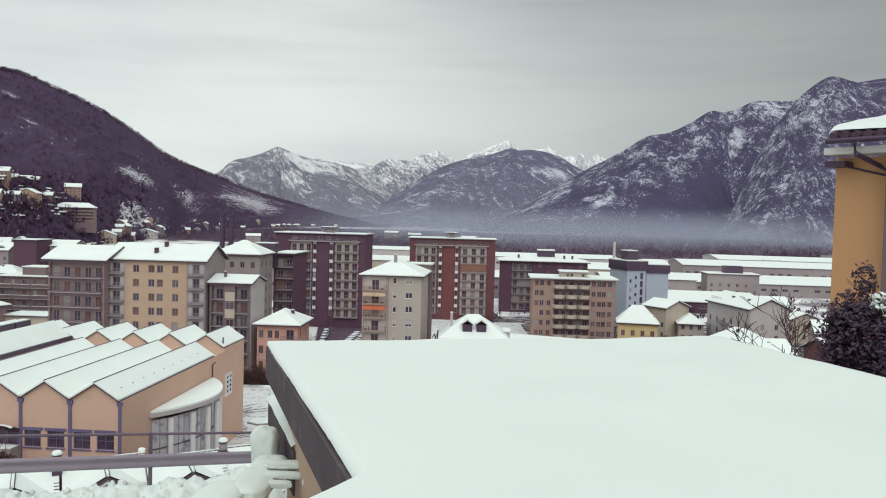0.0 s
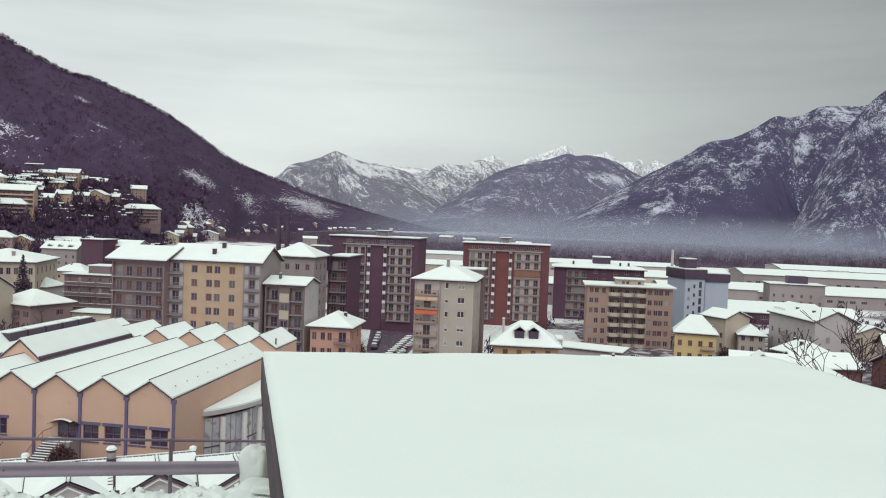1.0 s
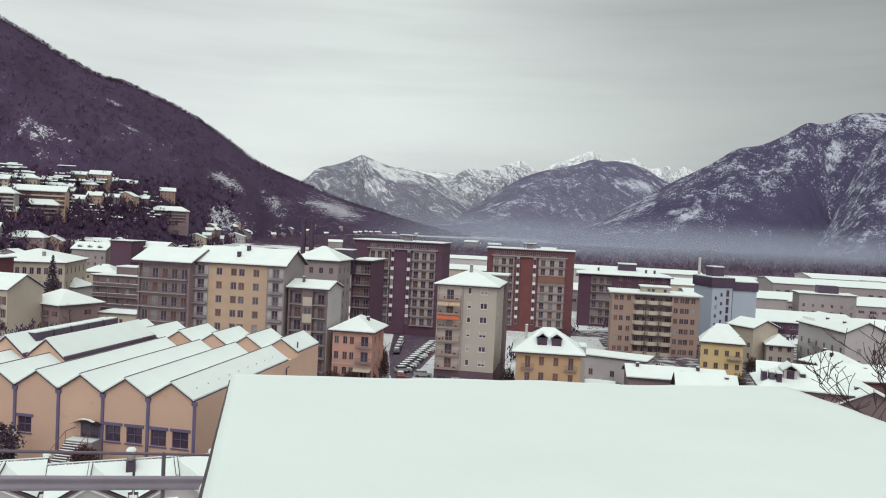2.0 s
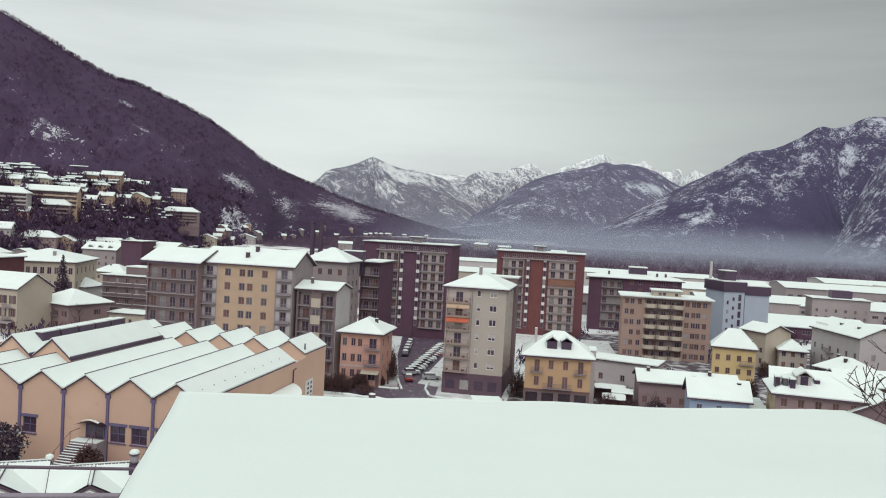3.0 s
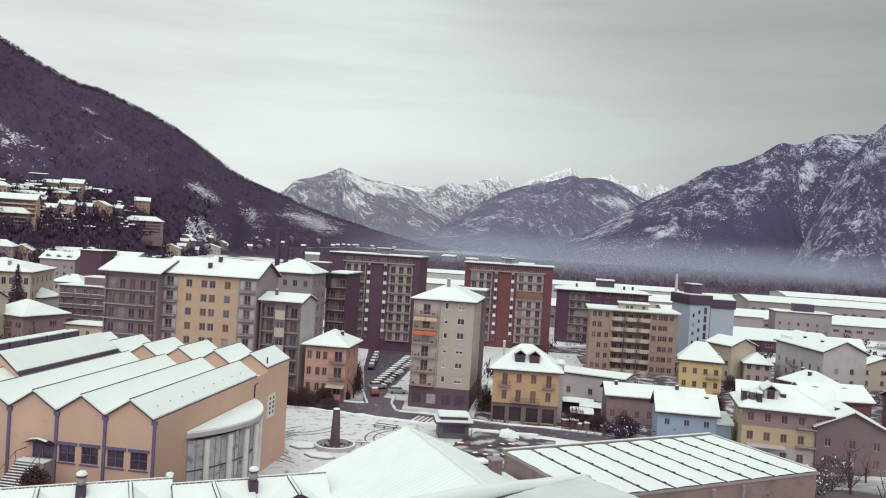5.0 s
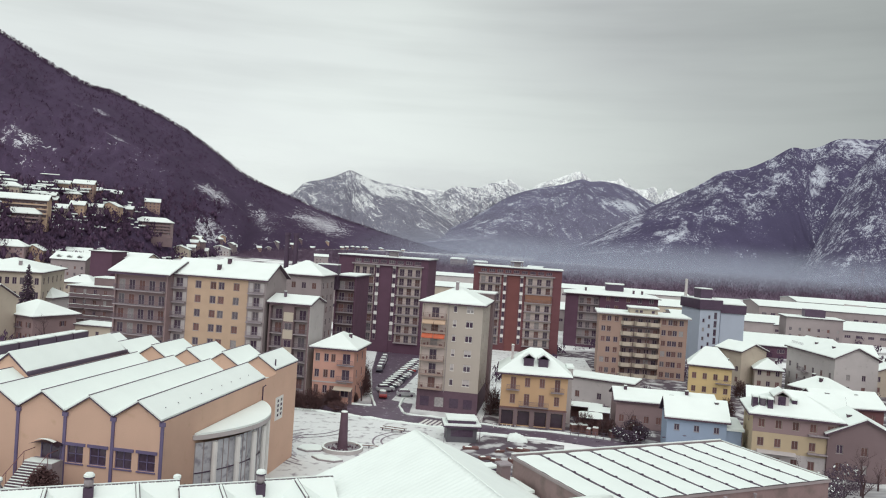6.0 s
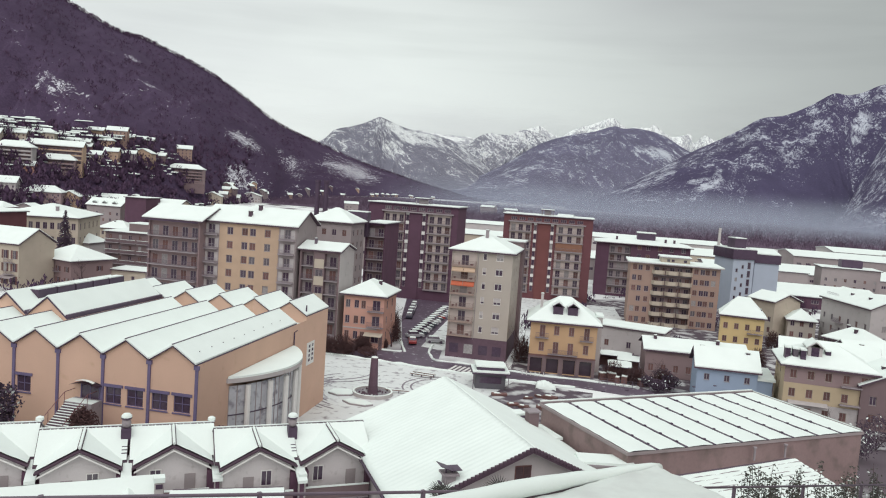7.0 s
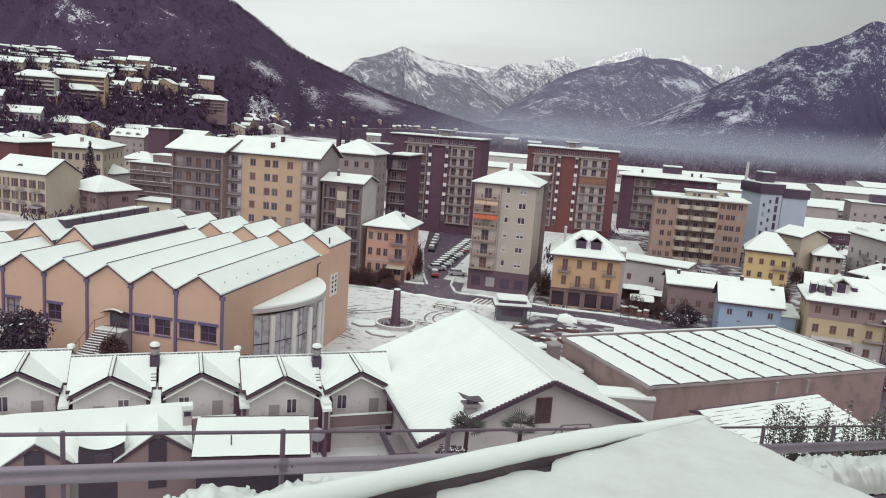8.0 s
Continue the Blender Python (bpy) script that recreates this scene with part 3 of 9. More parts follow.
# Haze of the distance is mixed into the peak's rock tone
PEAK = slope_snow("snowy_peak_hazed", (0.155, 0.152, 0.19), (0.66, 0.685, 0.68), 0.22, (1400, 520), -0.7, (140.0, 40.0, 8.0), -0.08, 0.26, PEAK_PATCHES, 0.32, 0.0, 3.0, 1.0, 0.12)
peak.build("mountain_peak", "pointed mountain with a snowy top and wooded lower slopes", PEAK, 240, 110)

SECOND_RIDGE = [(-0.17, 0.02, 4050), (-0.125, 0.04, 4080), (-0.093, 0.068, 4100), (-0.075, 0.0768, 4100), (-0.051, 0.0758, 4100), (-0.036, 0.082, 4100), (-0.018, 0.0828, 4100), (0.004, 0.0745, 4100), (0.05, 0.06, 4100)]
second = Mountain(SECOND_RIDGE, even(3600, SECOND_RIDGE, -0.01), 1.0, 1.1, 47.0, 6.0)
# Rock greyed by painted haze, a step paler than the peak
SECOND = slope_snow("jagged_snow_mountain_hazed", (0.20, 0.20, 0.24), (0.74, 0.765, 0.755), 0.02, (900, 480), -0.9, (130.0, 40.0, 12.0), -0.14, 0.16, (), 0.24)
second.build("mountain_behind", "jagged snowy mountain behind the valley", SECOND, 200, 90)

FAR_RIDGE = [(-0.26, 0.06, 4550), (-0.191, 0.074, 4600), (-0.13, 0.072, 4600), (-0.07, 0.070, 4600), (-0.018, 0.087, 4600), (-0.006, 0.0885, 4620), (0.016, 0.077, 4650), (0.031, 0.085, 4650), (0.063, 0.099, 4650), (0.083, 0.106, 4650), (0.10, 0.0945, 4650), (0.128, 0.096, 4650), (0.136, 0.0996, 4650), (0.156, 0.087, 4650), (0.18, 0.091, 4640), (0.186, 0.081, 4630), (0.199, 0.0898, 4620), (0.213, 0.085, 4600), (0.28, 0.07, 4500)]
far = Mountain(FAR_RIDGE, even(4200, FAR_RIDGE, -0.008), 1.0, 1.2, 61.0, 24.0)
# Farthest ridge: palest rock, most haze painted in
FARSNOW = slope_snow("far_snow_peaks_hazed", (0.40, 0.41, 0.44), (0.84, 0.87, 0.85), -0.10, (2400, 520), -0.7, (120.0, 40.0, 12.0), -0.05, 0.1, (), 0.3)
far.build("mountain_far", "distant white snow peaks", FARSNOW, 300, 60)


# ---------------------------------------------------------------- valley mist and distance haze, as thin sheets
def mist_material(name, tone, thick, top, wisp, x0, x1, fade):
    m = bpy.data.materials.new(name)
    m.use_nodes = True
    nt = m.node_tree
    nt.nodes.clear()
    out, diff, thin = nt.nodes.new("ShaderNodeOutputMaterial"), nt.nodes.new("ShaderNodeBsdfDiffuse"), nt.nodes.new("ShaderNodeBsdfTransparent")
    diff.inputs["Color"].default_value = (*tone, 1)
    tc, sp, ns, mp = nt.nodes.new("ShaderNodeTexCoord"), nt.nodes.new("ShaderNodeSeparateXYZ"), nt.nodes.new("ShaderNodeTexNoise"), nt.nodes.new("ShaderNodeMapping")
    mp.inputs["Scale"].default_value = (1, 1, 5)
    ns.inputs["Scale"].default_value, ns.inputs["Detail"].default_value = 0.004, 5.0
    nt.links.new(tc.outputs["Object"], sp.inputs[0])
    nt.links.new(tc.outputs["Object"], mp.inputs["Vector"])
    nt.links.new(mp.outputs["Vector"], ns.inputs["Vector"])
    fall = nt.nodes.new("ShaderNodeMapRange")
    fall.interpolation_type = "SMOOTHSTEP"
    fall.inputs["From Min"].default_value, fall.inputs["From Max"].default_value = 0.0, top
    fall.inputs["To Min"].default_value, fall.inputs["To Max"].default_value = thick, 0.0
    lift = nt.nodes.new("ShaderNodeMath")
    lift.operation = "MULTIPLY_ADD"
    lift.inputs[1].default_value = wisp
    nt.links.new(ns.outputs["Fac"], lift.inputs[0])
    nt.links.new(sp.outputs["Z"], lift.inputs[2])
    nt.links.new(lift.outputs[0], fall.inputs["Value"])
    side = nt.nodes.new("ShaderNodeMapRange")
    side.interpolation_type = "SMOOTHSTEP"
    side.inputs["From Min"].default_value, side.inputs["From Max"].default_value = x0, x0 + fade
    nt.links.new(sp.outputs["X"], side.inputs["Value"])
    both_ways = nt.nodes.new("ShaderNodeMath")
    both_ways.operation = "MULTIPLY"
    nt.links.new(fall.outputs[0], both_ways.inputs[0])
    nt.links.new(side.outputs[0], both_ways.inputs[1])
    mx = nt.nodes.new("ShaderNodeMixShader")
    nt.links.new(both_ways.outputs[0], mx.inputs["Fac"])
    nt.links.new(thin.outputs[0], mx.inputs[1])
    nt.links.new(diff.outputs[0], mx.inputs[2])
    nt.links.new(mx.outputs[0], out.inputs["Surface"])
    return m


def mist(ahead, height, thick, top, wisp, x0, x1, fade, tone=(0.36, 0.37, 0.42)):
    g = Geo().grid(24, 6, lambda u, v: (x0 + (x1 - x0) * u, ahead + 0.00006 * (x0 + (x1 - x0) * u) ** 2, 0.5 + height * v))
    ob = single("mist_bank", g, mist_material("mist", tone, thick, top, wisp, x0, x1, fade), "thin pale sheet of valley mist and distance haze", "mist", group="banks of mist", kind="structure")
    ob.visible_shadow = False
    return ob


PALE_MIST = (0.41, 0.46, 0.55)
mist(860, 64, 0.20, 44, -14, -180, 1300, 300, PALE_MIST)
mist(1040, 68, 0.32, 48, -16, -240, 1400, 300, PALE_MIST)
mist(1250, 80, 0.38, 52, -20, -340, 1500, 400, PALE_MIST)
mist(1500, 100, 0.40, 58, -28, -400, 1700, 420, PALE_MIST)
mist(1960, 140, 0.40, 70, -36, -480, 2100, 480, PALE_MIST)
# Two tall faint sheets, added to stand in for haze before the far mountains
mist(2760, 420, 0.18, 320, -120, -800, 2600, 700)
mist(3560, 560, 0.20, 480, -120, -1700, 2000, 800)


# ---------------------------------------------------------------- buildings: their kit
SHARED = {}


def shared(key, make):
    if key not in SHARED:
        SHARED[key] = make()
    return SHARED[key]


def cells(us, zs, solid, y0, y1):
    """One connected plate in the plane of a wall, made of the cells (i, j) of a grid for which solid(i, j) holds."""
    g, index = Geo(), {}

    def at(i, j, back):
        if (i, j, back) not in index:
            index[i, j, back] = len(g.v)
            g.v.append((us[i], y1 if back else y0, zs[j]))
        return index[i, j, back]
    keep = {(i, j) for i in range(len(us) - 1) for j in range(len(zs) - 1) if solid(i, j)}
    for i, j in keep:
        g.f.append((at(i, j, 0), at(i + 1, j, 0), at(i + 1, j + 1, 0), at(i, j + 1, 0)))
        g.f.append((at(i, j + 1, 1), at(i + 1, j + 1, 1), at(i + 1, j, 1), at(i, j, 1)))
        for di, dj, a, b in ((-1, 0, (i, j + 1), (i, j)), (1, 0, (i + 1, j), (i + 1, j + 1)), (0, -1, (i, j), (i + 1, j)), (0, 1, (i + 1, j + 1), (i, j + 1))):
            if (i + di, j + dj) not in keep:
                g.f.append((at(*a, 0), at(*a, 1), at(*b, 1), at(*b, 0)))
    return g


def window_frame(w, h, leaves):
    """A frame with its mullions and a sloping sill, in one piece."""
    b = 0.07
    us = [-w / 2 - 0.08, -w / 2, -w / 2 + b]
    for k in range(1, leaves):
        us += [-w / 2 + w * k / leaves - 0.04, -w / 2 + w * k / leaves + 0.04]
    us += [w / 2 - b, w / 2, w / 2 + 0.08]
    zs, last = [-0.07, -0.02, 0.0, b, h - b, h], len(us) - 2
    g = cells(us, zs, lambda i, j: j == 0 or (0 < i < last and (j in (1, 2, 4) or i % 2 == 1)), 0.10, 0.17)
    g.v = [(x, -0.06 if z < -0.01 and y < 0.15 else y, z) for x, y, z in g.v]
    return g


def railing(length, height=1.0, gap=0.16, solid=False):
    g = Geo()
    if solid:
        g.box(0, -0.05, -0.1, length, 0.03, height)
        g.box(-0.02, -0.08, height, length + 0.02, 0.06, height + 0.05)
        return g
    g.box(0, -0.025, height - 0.05, length, 0.025, height).box(0, -0.02, 0.08, length, 0.02, 0.12)
    n = max(2, int(length / gap))
    for i in range(n + 1):
        u = length * i / n
        g.box(u - 0.014, -0.014, 0.12, u + 0.014, 0.014, height - 0.05)
    return g


def louvred(w, h):
    """A slatted shutter: each slat leans out over the one below it."""
    n = max(4, int(h / 0.16))
    prof = [(0.05, 0.0), (0.0, 0.0)]
    for i in range(n):
        z0, z1 = h * i / n, h * (i + 1) / n
        prof += [(0.004, z0 + 0.012), (0.030, z1 - 0.012)]
    prof += [(0.0, h), (0.05, h)]
    g, k = Geo(), len(prof)
    g.v = [(0.0, y, z) for y, z in prof] + [(w, y, z) for y, z in prof]
    g.f = [(i, k + i, k + i + 1, i + 1) for i in range(k - 1)] + [(k - 1, 2 * k - 1, k, 0), tuple(range(k - 1, -1, -1)), tuple(range(k, 2 * k))]
    return g


class Building:
    """A house: openings are cut into its walls, then windows, loggias, balconies, roof and chimneys become its parts.
    Its front runs along +x from (x, y); u runs along a face, z up from the foot."""

    def __init__(self, name, label, category, x, y, turn, w, d, h, z0=0.0, group=""):
        self.w, self.d, self.h = w, d, h
        self.ob = thing(name, label, category, pose(x, y, z0, 0, 0, turn), group)
        self.holes = {"f": [], "r": [], "l": [], "b": []}
        self.face = {"f": Matrix(), "r": pose(w, 0, 0, 0, 0, 90), "l": pose(0, d, 0, 0, 0, -90), "b": pose(w, d, 0, 0, 0, 180)}

    def windows(self, face, us, zs, w=1.1, h=1.4, style="", leaves=2, inset=0.0, frame=None, skip=()):
        frame = frame or FRAME
        for i, z in enumerate(zs):
            for j, u in enumerate(us):
                if (i, j) in skip:
                    continue
                if not inset:
                    self.holes[face].append((u - w / 2, z, u + w / 2, z + h, 0.18))
                m = self.face[face] @ pose(u, inset - 0.11 if inset else 0.0, z)
                win = part("window", shared(("frame", w, h, leaves, frame.name), lambda: window_frame(w, h, leaves).mesh("window", frame)), None, self.ob, m=m)
                if style == "closed" or (style == "some" and (i * 7 + j * 3) % 5 < 2):
                    part("shutter", shared(("roller", w, h), lambda: louvred(w - 0.1, h - 0.1).mesh("shutter", WOOD)), None, win, "lowered brown slatted shutter", m=pose(-w / 2 + 0.05, 0.085, 0.05))
                else:
                    part("pane", shared(("pane", w, h), lambda: Geo().box(-w / 2 + 0.05, 0.13, 0.05, w / 2 - 0.05, 0.15, h - 0.05).mesh("pane", GLASS)), None, win)
                if style == "leaves":
                    for side in (-1, 1):
                        part("shutter", shared(("leaf", w, h), lambda: louvred(w / 2, h).mesh("shutter", WOOD)), None, win, "brown louvred shutter folded open", m=pose(side * (w / 2 + 0.03) - (w / 2 if side < 0 else 0), -0.055, 0))
        return self

    def loggia(self, face, u0, u1, z0, z1, depth, back, floors, rail="bars", rail_mat=None, door_mat=None, out=0.0, doors=2):
        """A bay of balconies, one above the other, cut into the wall (depth) or hung before it (out)."""
        m, n, hf = self.face[face], floors, (z1 - z0) / floors
        rail_mat = rail_mat or IRON
        if depth > 0:
            self.holes[face].append((u0, z0, u1, z1, depth))
            part("loggia", Geo().box(u0 - 0.1, depth, z0 - 0.1, u1 + 0.1, depth + 0.15, z1 + 0.1), back, self.ob, m=m)
        for k in range(n):
            z = z0 + hf * k
            bal = part("balcony", shared(("slab", u1 - u0, depth, out), lambda: Geo().box(0.01, -out, -0.12, u1 - u0 - 0.01, max(depth - 0.005, 0.02) if depth else -0.005, 0.06).mesh("balcony", CONCRETE)), None, self.ob, m=m @ pose(u0, 0, z + 0.01))
            part("railing", shared(("rail", u1 - u0, rail, rail_mat.name), lambda: railing(u1 - u0 - 0.06, 1.0, 0.2, rail == "solid").mesh("railing", rail_mat)), None, bal, m=pose(0.03, -out + 0.07, 0.08))
            if out > 0.3:
                for ux in (0.06, u1 - u0 - 0.06):
                    part("railing", shared(("rail_end", out, rail, rail_mat.name), lambda: railing(out - 0.1, 1.0, 0.2, rail == "solid").mesh("railing", rail_mat)), None, bal, m=pose(ux, -out + 0.07, 0.08, 0, 0, 90))
            for j in range(doors):
                u = u0 + (u1 - u0) * (j + 0.5) / doors
                dw = min(1.5, (u1 - u0) / doors * 0.6)
                win = part("window", shared(("frame", dw, 2.1, 2, FRAME.name), lambda: window_frame(dw, 2.1, 2).mesh("window", FRAME)), None, self.ob, m=m @ pose(u, depth - 0.13 if depth else -0.13, z + 0.09))
                shut = (k * 5 + j * 3) % 4 == 0
                if shut:
                    part("shutter", shared(("roller", dw, 2.1), lambda: louvred(dw - 0.1, 2.0).mesh("shutter", WOOD)), None, win, m=pose(-dw / 2 + 0.05, 0.085, 0.05))
                else:
                    part("pane", shared(("pane", dw, 2.1), lambda: Geo().box(-dw / 2 + 0.05, 0.11, 0.05, dw / 2 - 0.05, 0.125, 2.05).mesh("pane", GLASS)), None, win)
        return self

    def walls(self, material, name="wall", label="", foot=1.5):
        g = Geo()
        for key, length in (("f", self.w), ("r", self.d), ("l", self.d), ("b", self.w)):
            f, holes = Geo(), self.holes[key]
            us = sorted({0.0, length, *(round(h[0], 3) for h in holes), *(round(h[2], 3) for h in holes)})
            zs = sorted({-foot, self.h, *(round(h[1], 3) for h in holes), *(round(h[3], 3) for h in holes)})
            for a, b in zip(us, us[1:]):
                for c, d in zip(zs, zs[1:]):
                    if not any(h[0] < (a + b) / 2 < h[2] and h[1] < (c + d) / 2 < h[3] for h in holes):
                        f.poly([(a, 0, c), (b, 0, c), (b, 0, d), (a, 0, d)])
            for a, c, b, d, dep in holes:
                f.poly([(a, 0, c), (a, 0, d), (a, dep, d), (a, dep, c)])
                f.poly([(b, 0, d), (b, 0, c), (b, dep, c), (b, dep, d)])
                f.poly([(a, 0, c), (a, dep, c), (b, dep, c), (b, 0, c)])
                f.poly([(a, 0, d), (b, 0, d), (b, dep, d), (a, dep, d)])
            g.add(f, self.face[key])
        g.poly([(0, 0, self.h), (self.w, 0, self.h), (self.w, self.d, self.h), (0, self.d, self.h)])
        part(name, g, material, self.ob, label)
        return self

    def outline(self, kind, rise, over):
        w, d, h, o = self.w, self.d, self.h, over
        a, b, c, e = (-o, -o, h), (w + o, -o, h), (w + o, d + o, h), (-o, d + o, h)
        if kind == "flat":
            return [[a, b, c, e]]
        if kind == "gable_x":
            p, q = (-o, d / 2, h + rise), (w + o, d / 2, h + rise)
            return [[a, b, q, p], [e, p, q, c][::1]]
        if kind == "gable_y":
            p, q = (w / 2, -o, h + rise), (w / 2, d + o, h + rise)
            return [[a, p, q, e], [p, b, c, q]]
        if kind == "shed":
            return [[a, b, (w + o, d + o, h + rise), (-o, d + o, h + rise)]]
        if w >= d:
            k = (d / 2 + o) * 0.95
            p, q = (-o + k, d / 2, h + rise), (w + o - k, d / 2, h + rise)
            return [[a, b, q, p], [b, c, q], [c, e, p, q], [e, a, p]]
        k = (w / 2 + o) * 0.95
        p, q = (w / 2, -o + k, h + rise), (w / 2, d + o - k, h + rise)
        return [[a, b, p], [b, c, q, p], [c, e, q], [e, a, p, q]]

    def roof(self, kind, rise=1.8, over=0.6, tiles=None, snow=0.22, fall=1.0, gable=None):
        tiles = tiles or TILE
        g, s = Geo(), Geo()
        for poly in self.outline(kind, rise, over):
            g.slab(poly, 0.18, 0.06)
        for poly in self.outline(kind, rise, over - 0.07):
            s.slab([(x, y, z + 0.07) for x, y, z in poly], 0.0, snow)
        roof = part("roof", g, tiles, self.ob)
        part("snow_cover", s, SNOW, roof, "even layer of fresh snow")
        if gable:
            if kind == "gable_x":
                for x in (0.0, self.w):
                    part("gable", Geo().poly([(x, 0, self.h), (x, self.d, self.h), (x, self.d / 2, self.h + rise - 0.1)]), gable, self.ob)
            else:
                for y in (0.0, self.d):
                    part("gable", Geo().poly([(0, y, self.h), (self.w, y, self.h), (self.w / 2, y, self.h + rise - 0.1)]), gable, self.ob)
        return self

    def chimney(self, x, y, z, h=1.2, s=0.6, material=None):
        g = Geo().box(-s / 2, -s / 2, -0.6, s / 2, s / 2, h).box(-s / 2 - 0.08, -s / 2 - 0.08, h, s / 2 + 0.08, s / 2 + 0.08, h + 0.08)
        c = part("chimney", g, material or CONCRETE, self.ob, m=pose(x, y, z))
        part("snow_cap", Geo().slab([(-s / 2, -s / 2, h + 0.09), (s / 2, -s / 2, h + 0.09), (s / 2, s / 2, h + 0.09), (-s / 2, s / 2, h + 0.09)], 0.0, 0.14), SNOW, c)
        return self

    def piece(self, name, geo, material, label="", m=None):
        return part(name, geo, material, self.ob, label, m)


def steps(first, n, pitch):
    return [first + pitch * i for i in range(n)]


# ---------------------------------------------------------------- the factory hall with its saw-tooth gables
def factory():
    ob = thing("factory_hall", "peach hall with snowy gable roofs and slate-blue downpipes", "hall", pose(-33.45, 78.45, 0, 0, 0, -4.1))
    bay, n, eave, rise, foot = 5.45, 8, 13.95, 1.76, 3.0
    win_z, win_h = 8.7, 1.8
    # front wall, bay by bay, with its window openings
    openings = []
    for i in range(n):
        f = Geo()
        x1, x0 = -bay * i, -bay * (i + 1)
        cut = [] if i == 2 else [(x0 + 0.35, x0 + 2.2), (x0 + 2.9, x0 + 4.8)]
        if i >= 3:
            cut = [(x0 + 0.35, x0 + 2.1)] if i in (3, 4, 6) else []
        us = [x0] + [u for c in cut for u in c] + [x1]
        for k, (a, b) in enumerate(zip(us, us[1:])):
            if k % 2 == 0:
                f.poly([(a, 0, foot), (b, 0, foot), (b, 0, eave), (a, 0, eave)])
            else:
                f.poly([(a, 0, foot), (b, 0, foot), (b, 0, win_z), (a, 0, win_z)])
                f.poly([(a, 0, win_z + win_h), (b, 0, win_z + win_h), (b, 0, eave), (a, 0, eave)])
                f.poly([(a, 0, win_z), (a, 0, win_z + win_h), (a, 0.25, win_z + win_h), (a, 0.25, win_z)])
                f.poly([(b, 0, win_z + win_h), (b, 0, win_z), (b, 0.25, win_z), (b, 0.25, win_z + win_h)])
                f.poly([(a, 0, win_z), (a, 0.25, win_z), (b, 0.25, win_z), (b, 0, win_z)])
                f.poly([(a, 0, win_z + win_h), (b, 0, win_z + win_h), (b, 0.25, win_z + win_h), (a, 0.25, win_z + win_h)])
        f.poly([(x0, 0, eave), (x1, 0, eave), ((x0 + x1) / 2, 0, eave + rise)])
        openings += [(a, b, i) for a, b in cut]
        part("bay_wall", f, PEACH, ob)
    # side wall, back part and the higher rear gables
    f = Geo()
    f.poly([(0, 0, -2), (0, 38.7, -2), (0, 38.7, eave), (0, 0, eave)])
    part("side_wall", f, PEACH, ob)
    f = Geo()
    f.poly([(-bay * n, 38.7, -2), (-bay * n, 0, -2), (-bay * n, 0, eave), (-bay * n, 38.7, eave)])
    part("side_wall", f, PEACH, ob)
    for i in range(6):
        x1, x0, e = -bay * i, -bay * (i + 1), eave
        f = Geo()
        f.poly([(x0, 30.2, e - 0.6), (x1, 30.2, e - 0.6), (x1, 30.2, e + 0.5), ((x0 + x1) / 2, 30.2, e + 0.5 + rise), (x0, 30.2, e + 0.5)])
        part("rear_gable", f, PEACH, ob)
    f = Geo()
    f.poly([(0, 30.2, eave), (0, 38.7, eave), (0, 38.7, eave + 0.5), (0, 30.2, eave + 0.5)])
    part("valley_deck", Geo().box(-bay * 6, 26.2, eave - 0.7, -0.05, 30.19, eave - 0.5), SNOW, ob, "snow-filled gutter between the two roofs")
    part("upper_wall", f, PEACH, ob)
    for i in range(n):
        x1, x0 = -bay * i, -bay * (i + 1)
        xm = (x0 + x1) / 2
        for a, b, tall, name in ((-0.35, 26.4, 0.0, "roof"), (30.0, 39.1, 0.5, "rear_roof")):
            if i >= 4 and name == "roof":
                b = 9.0
            if i >= 6 and name == "rear_roof":
                continue
            g, s = Geo(), Geo()
            for p in ([(x0, a, eave + tall), (xm, a, eave + tall + rise), (xm, b, eave + tall + rise), (x0, b, eave + tall)], [(xm, a, eave + tall + rise), (x1, a, eave + tall), (x1, b, eave + tall), (xm, b, eave + tall + rise)]):
                g.slab(p, 0.02, 0.09)
                inset = 0.06
                q = [(x + (inset if x == x0 else -inset if x == x1 else 0), y + (inset if y == a else -inset if y == b else 0), z + 0.10 + (inset * rise / bay * 2 if x in (x0, x1) else 0)) for x, y, z in p]
                s.slab(q, 0.0, 0.16)
            r = part(name, g, DARKMETAL, ob)
            part("snow_cover", s, SNOW, r, "smooth layer of fresh snow")
            part("ridge_cap", Geo().box(xm - 0.09, a, eave + tall + rise + 0.23, xm + 0.05, b, eave + tall + rise + 0.295), DARKMETAL, r)
        # slate-blue downpipe with its hopper in the valley
        part("downpipe", Geo().box(x1 - 0.16, -0.16, foot, x1 + 0.16, -0.004, eave - 0.4).box(x1 - 0.3, -0.22, eave - 0.45, x1 + 0.3, -0.002, eave - 0.02), BLUEPAINT, ob)
    for a, b, i in openings:
        wf = Geo()
        w = b - a
        wf.box(a, 0.12, win_z, a + 0.07, 0.2, win_z + win_h).box(b - 0.07, 0.12, win_z, b, 0.2, win_z + win_h)
        for z in (win_z, win_z + win_h / 2, win_z + win_h - 0.07):
            wf.box(a + 0.07, 0.12, z, b - 0.07, 0.2, z + 0.07)
        wf.box((a + b) / 2 - 0.04, 0.12, win_z + 0.07, (a + b) / 2 + 0.04, 0.2, win_z + win_h - 0.07)
        win = part("window", wf, BLUEPAINT, ob)
        part("pane", Geo().box(a + 0.02, 0.21, win_z, b - 0.02, 0.23, win_z + win_h), GLASS, win)
        part("lintel", Geo().box(a - 0.22, -0.12, win_z + win_h + 0.01, b + 0.22, -0.004, win_z + win_h + 0.32), BLUEPAINT, ob, "slate-blue lintel")
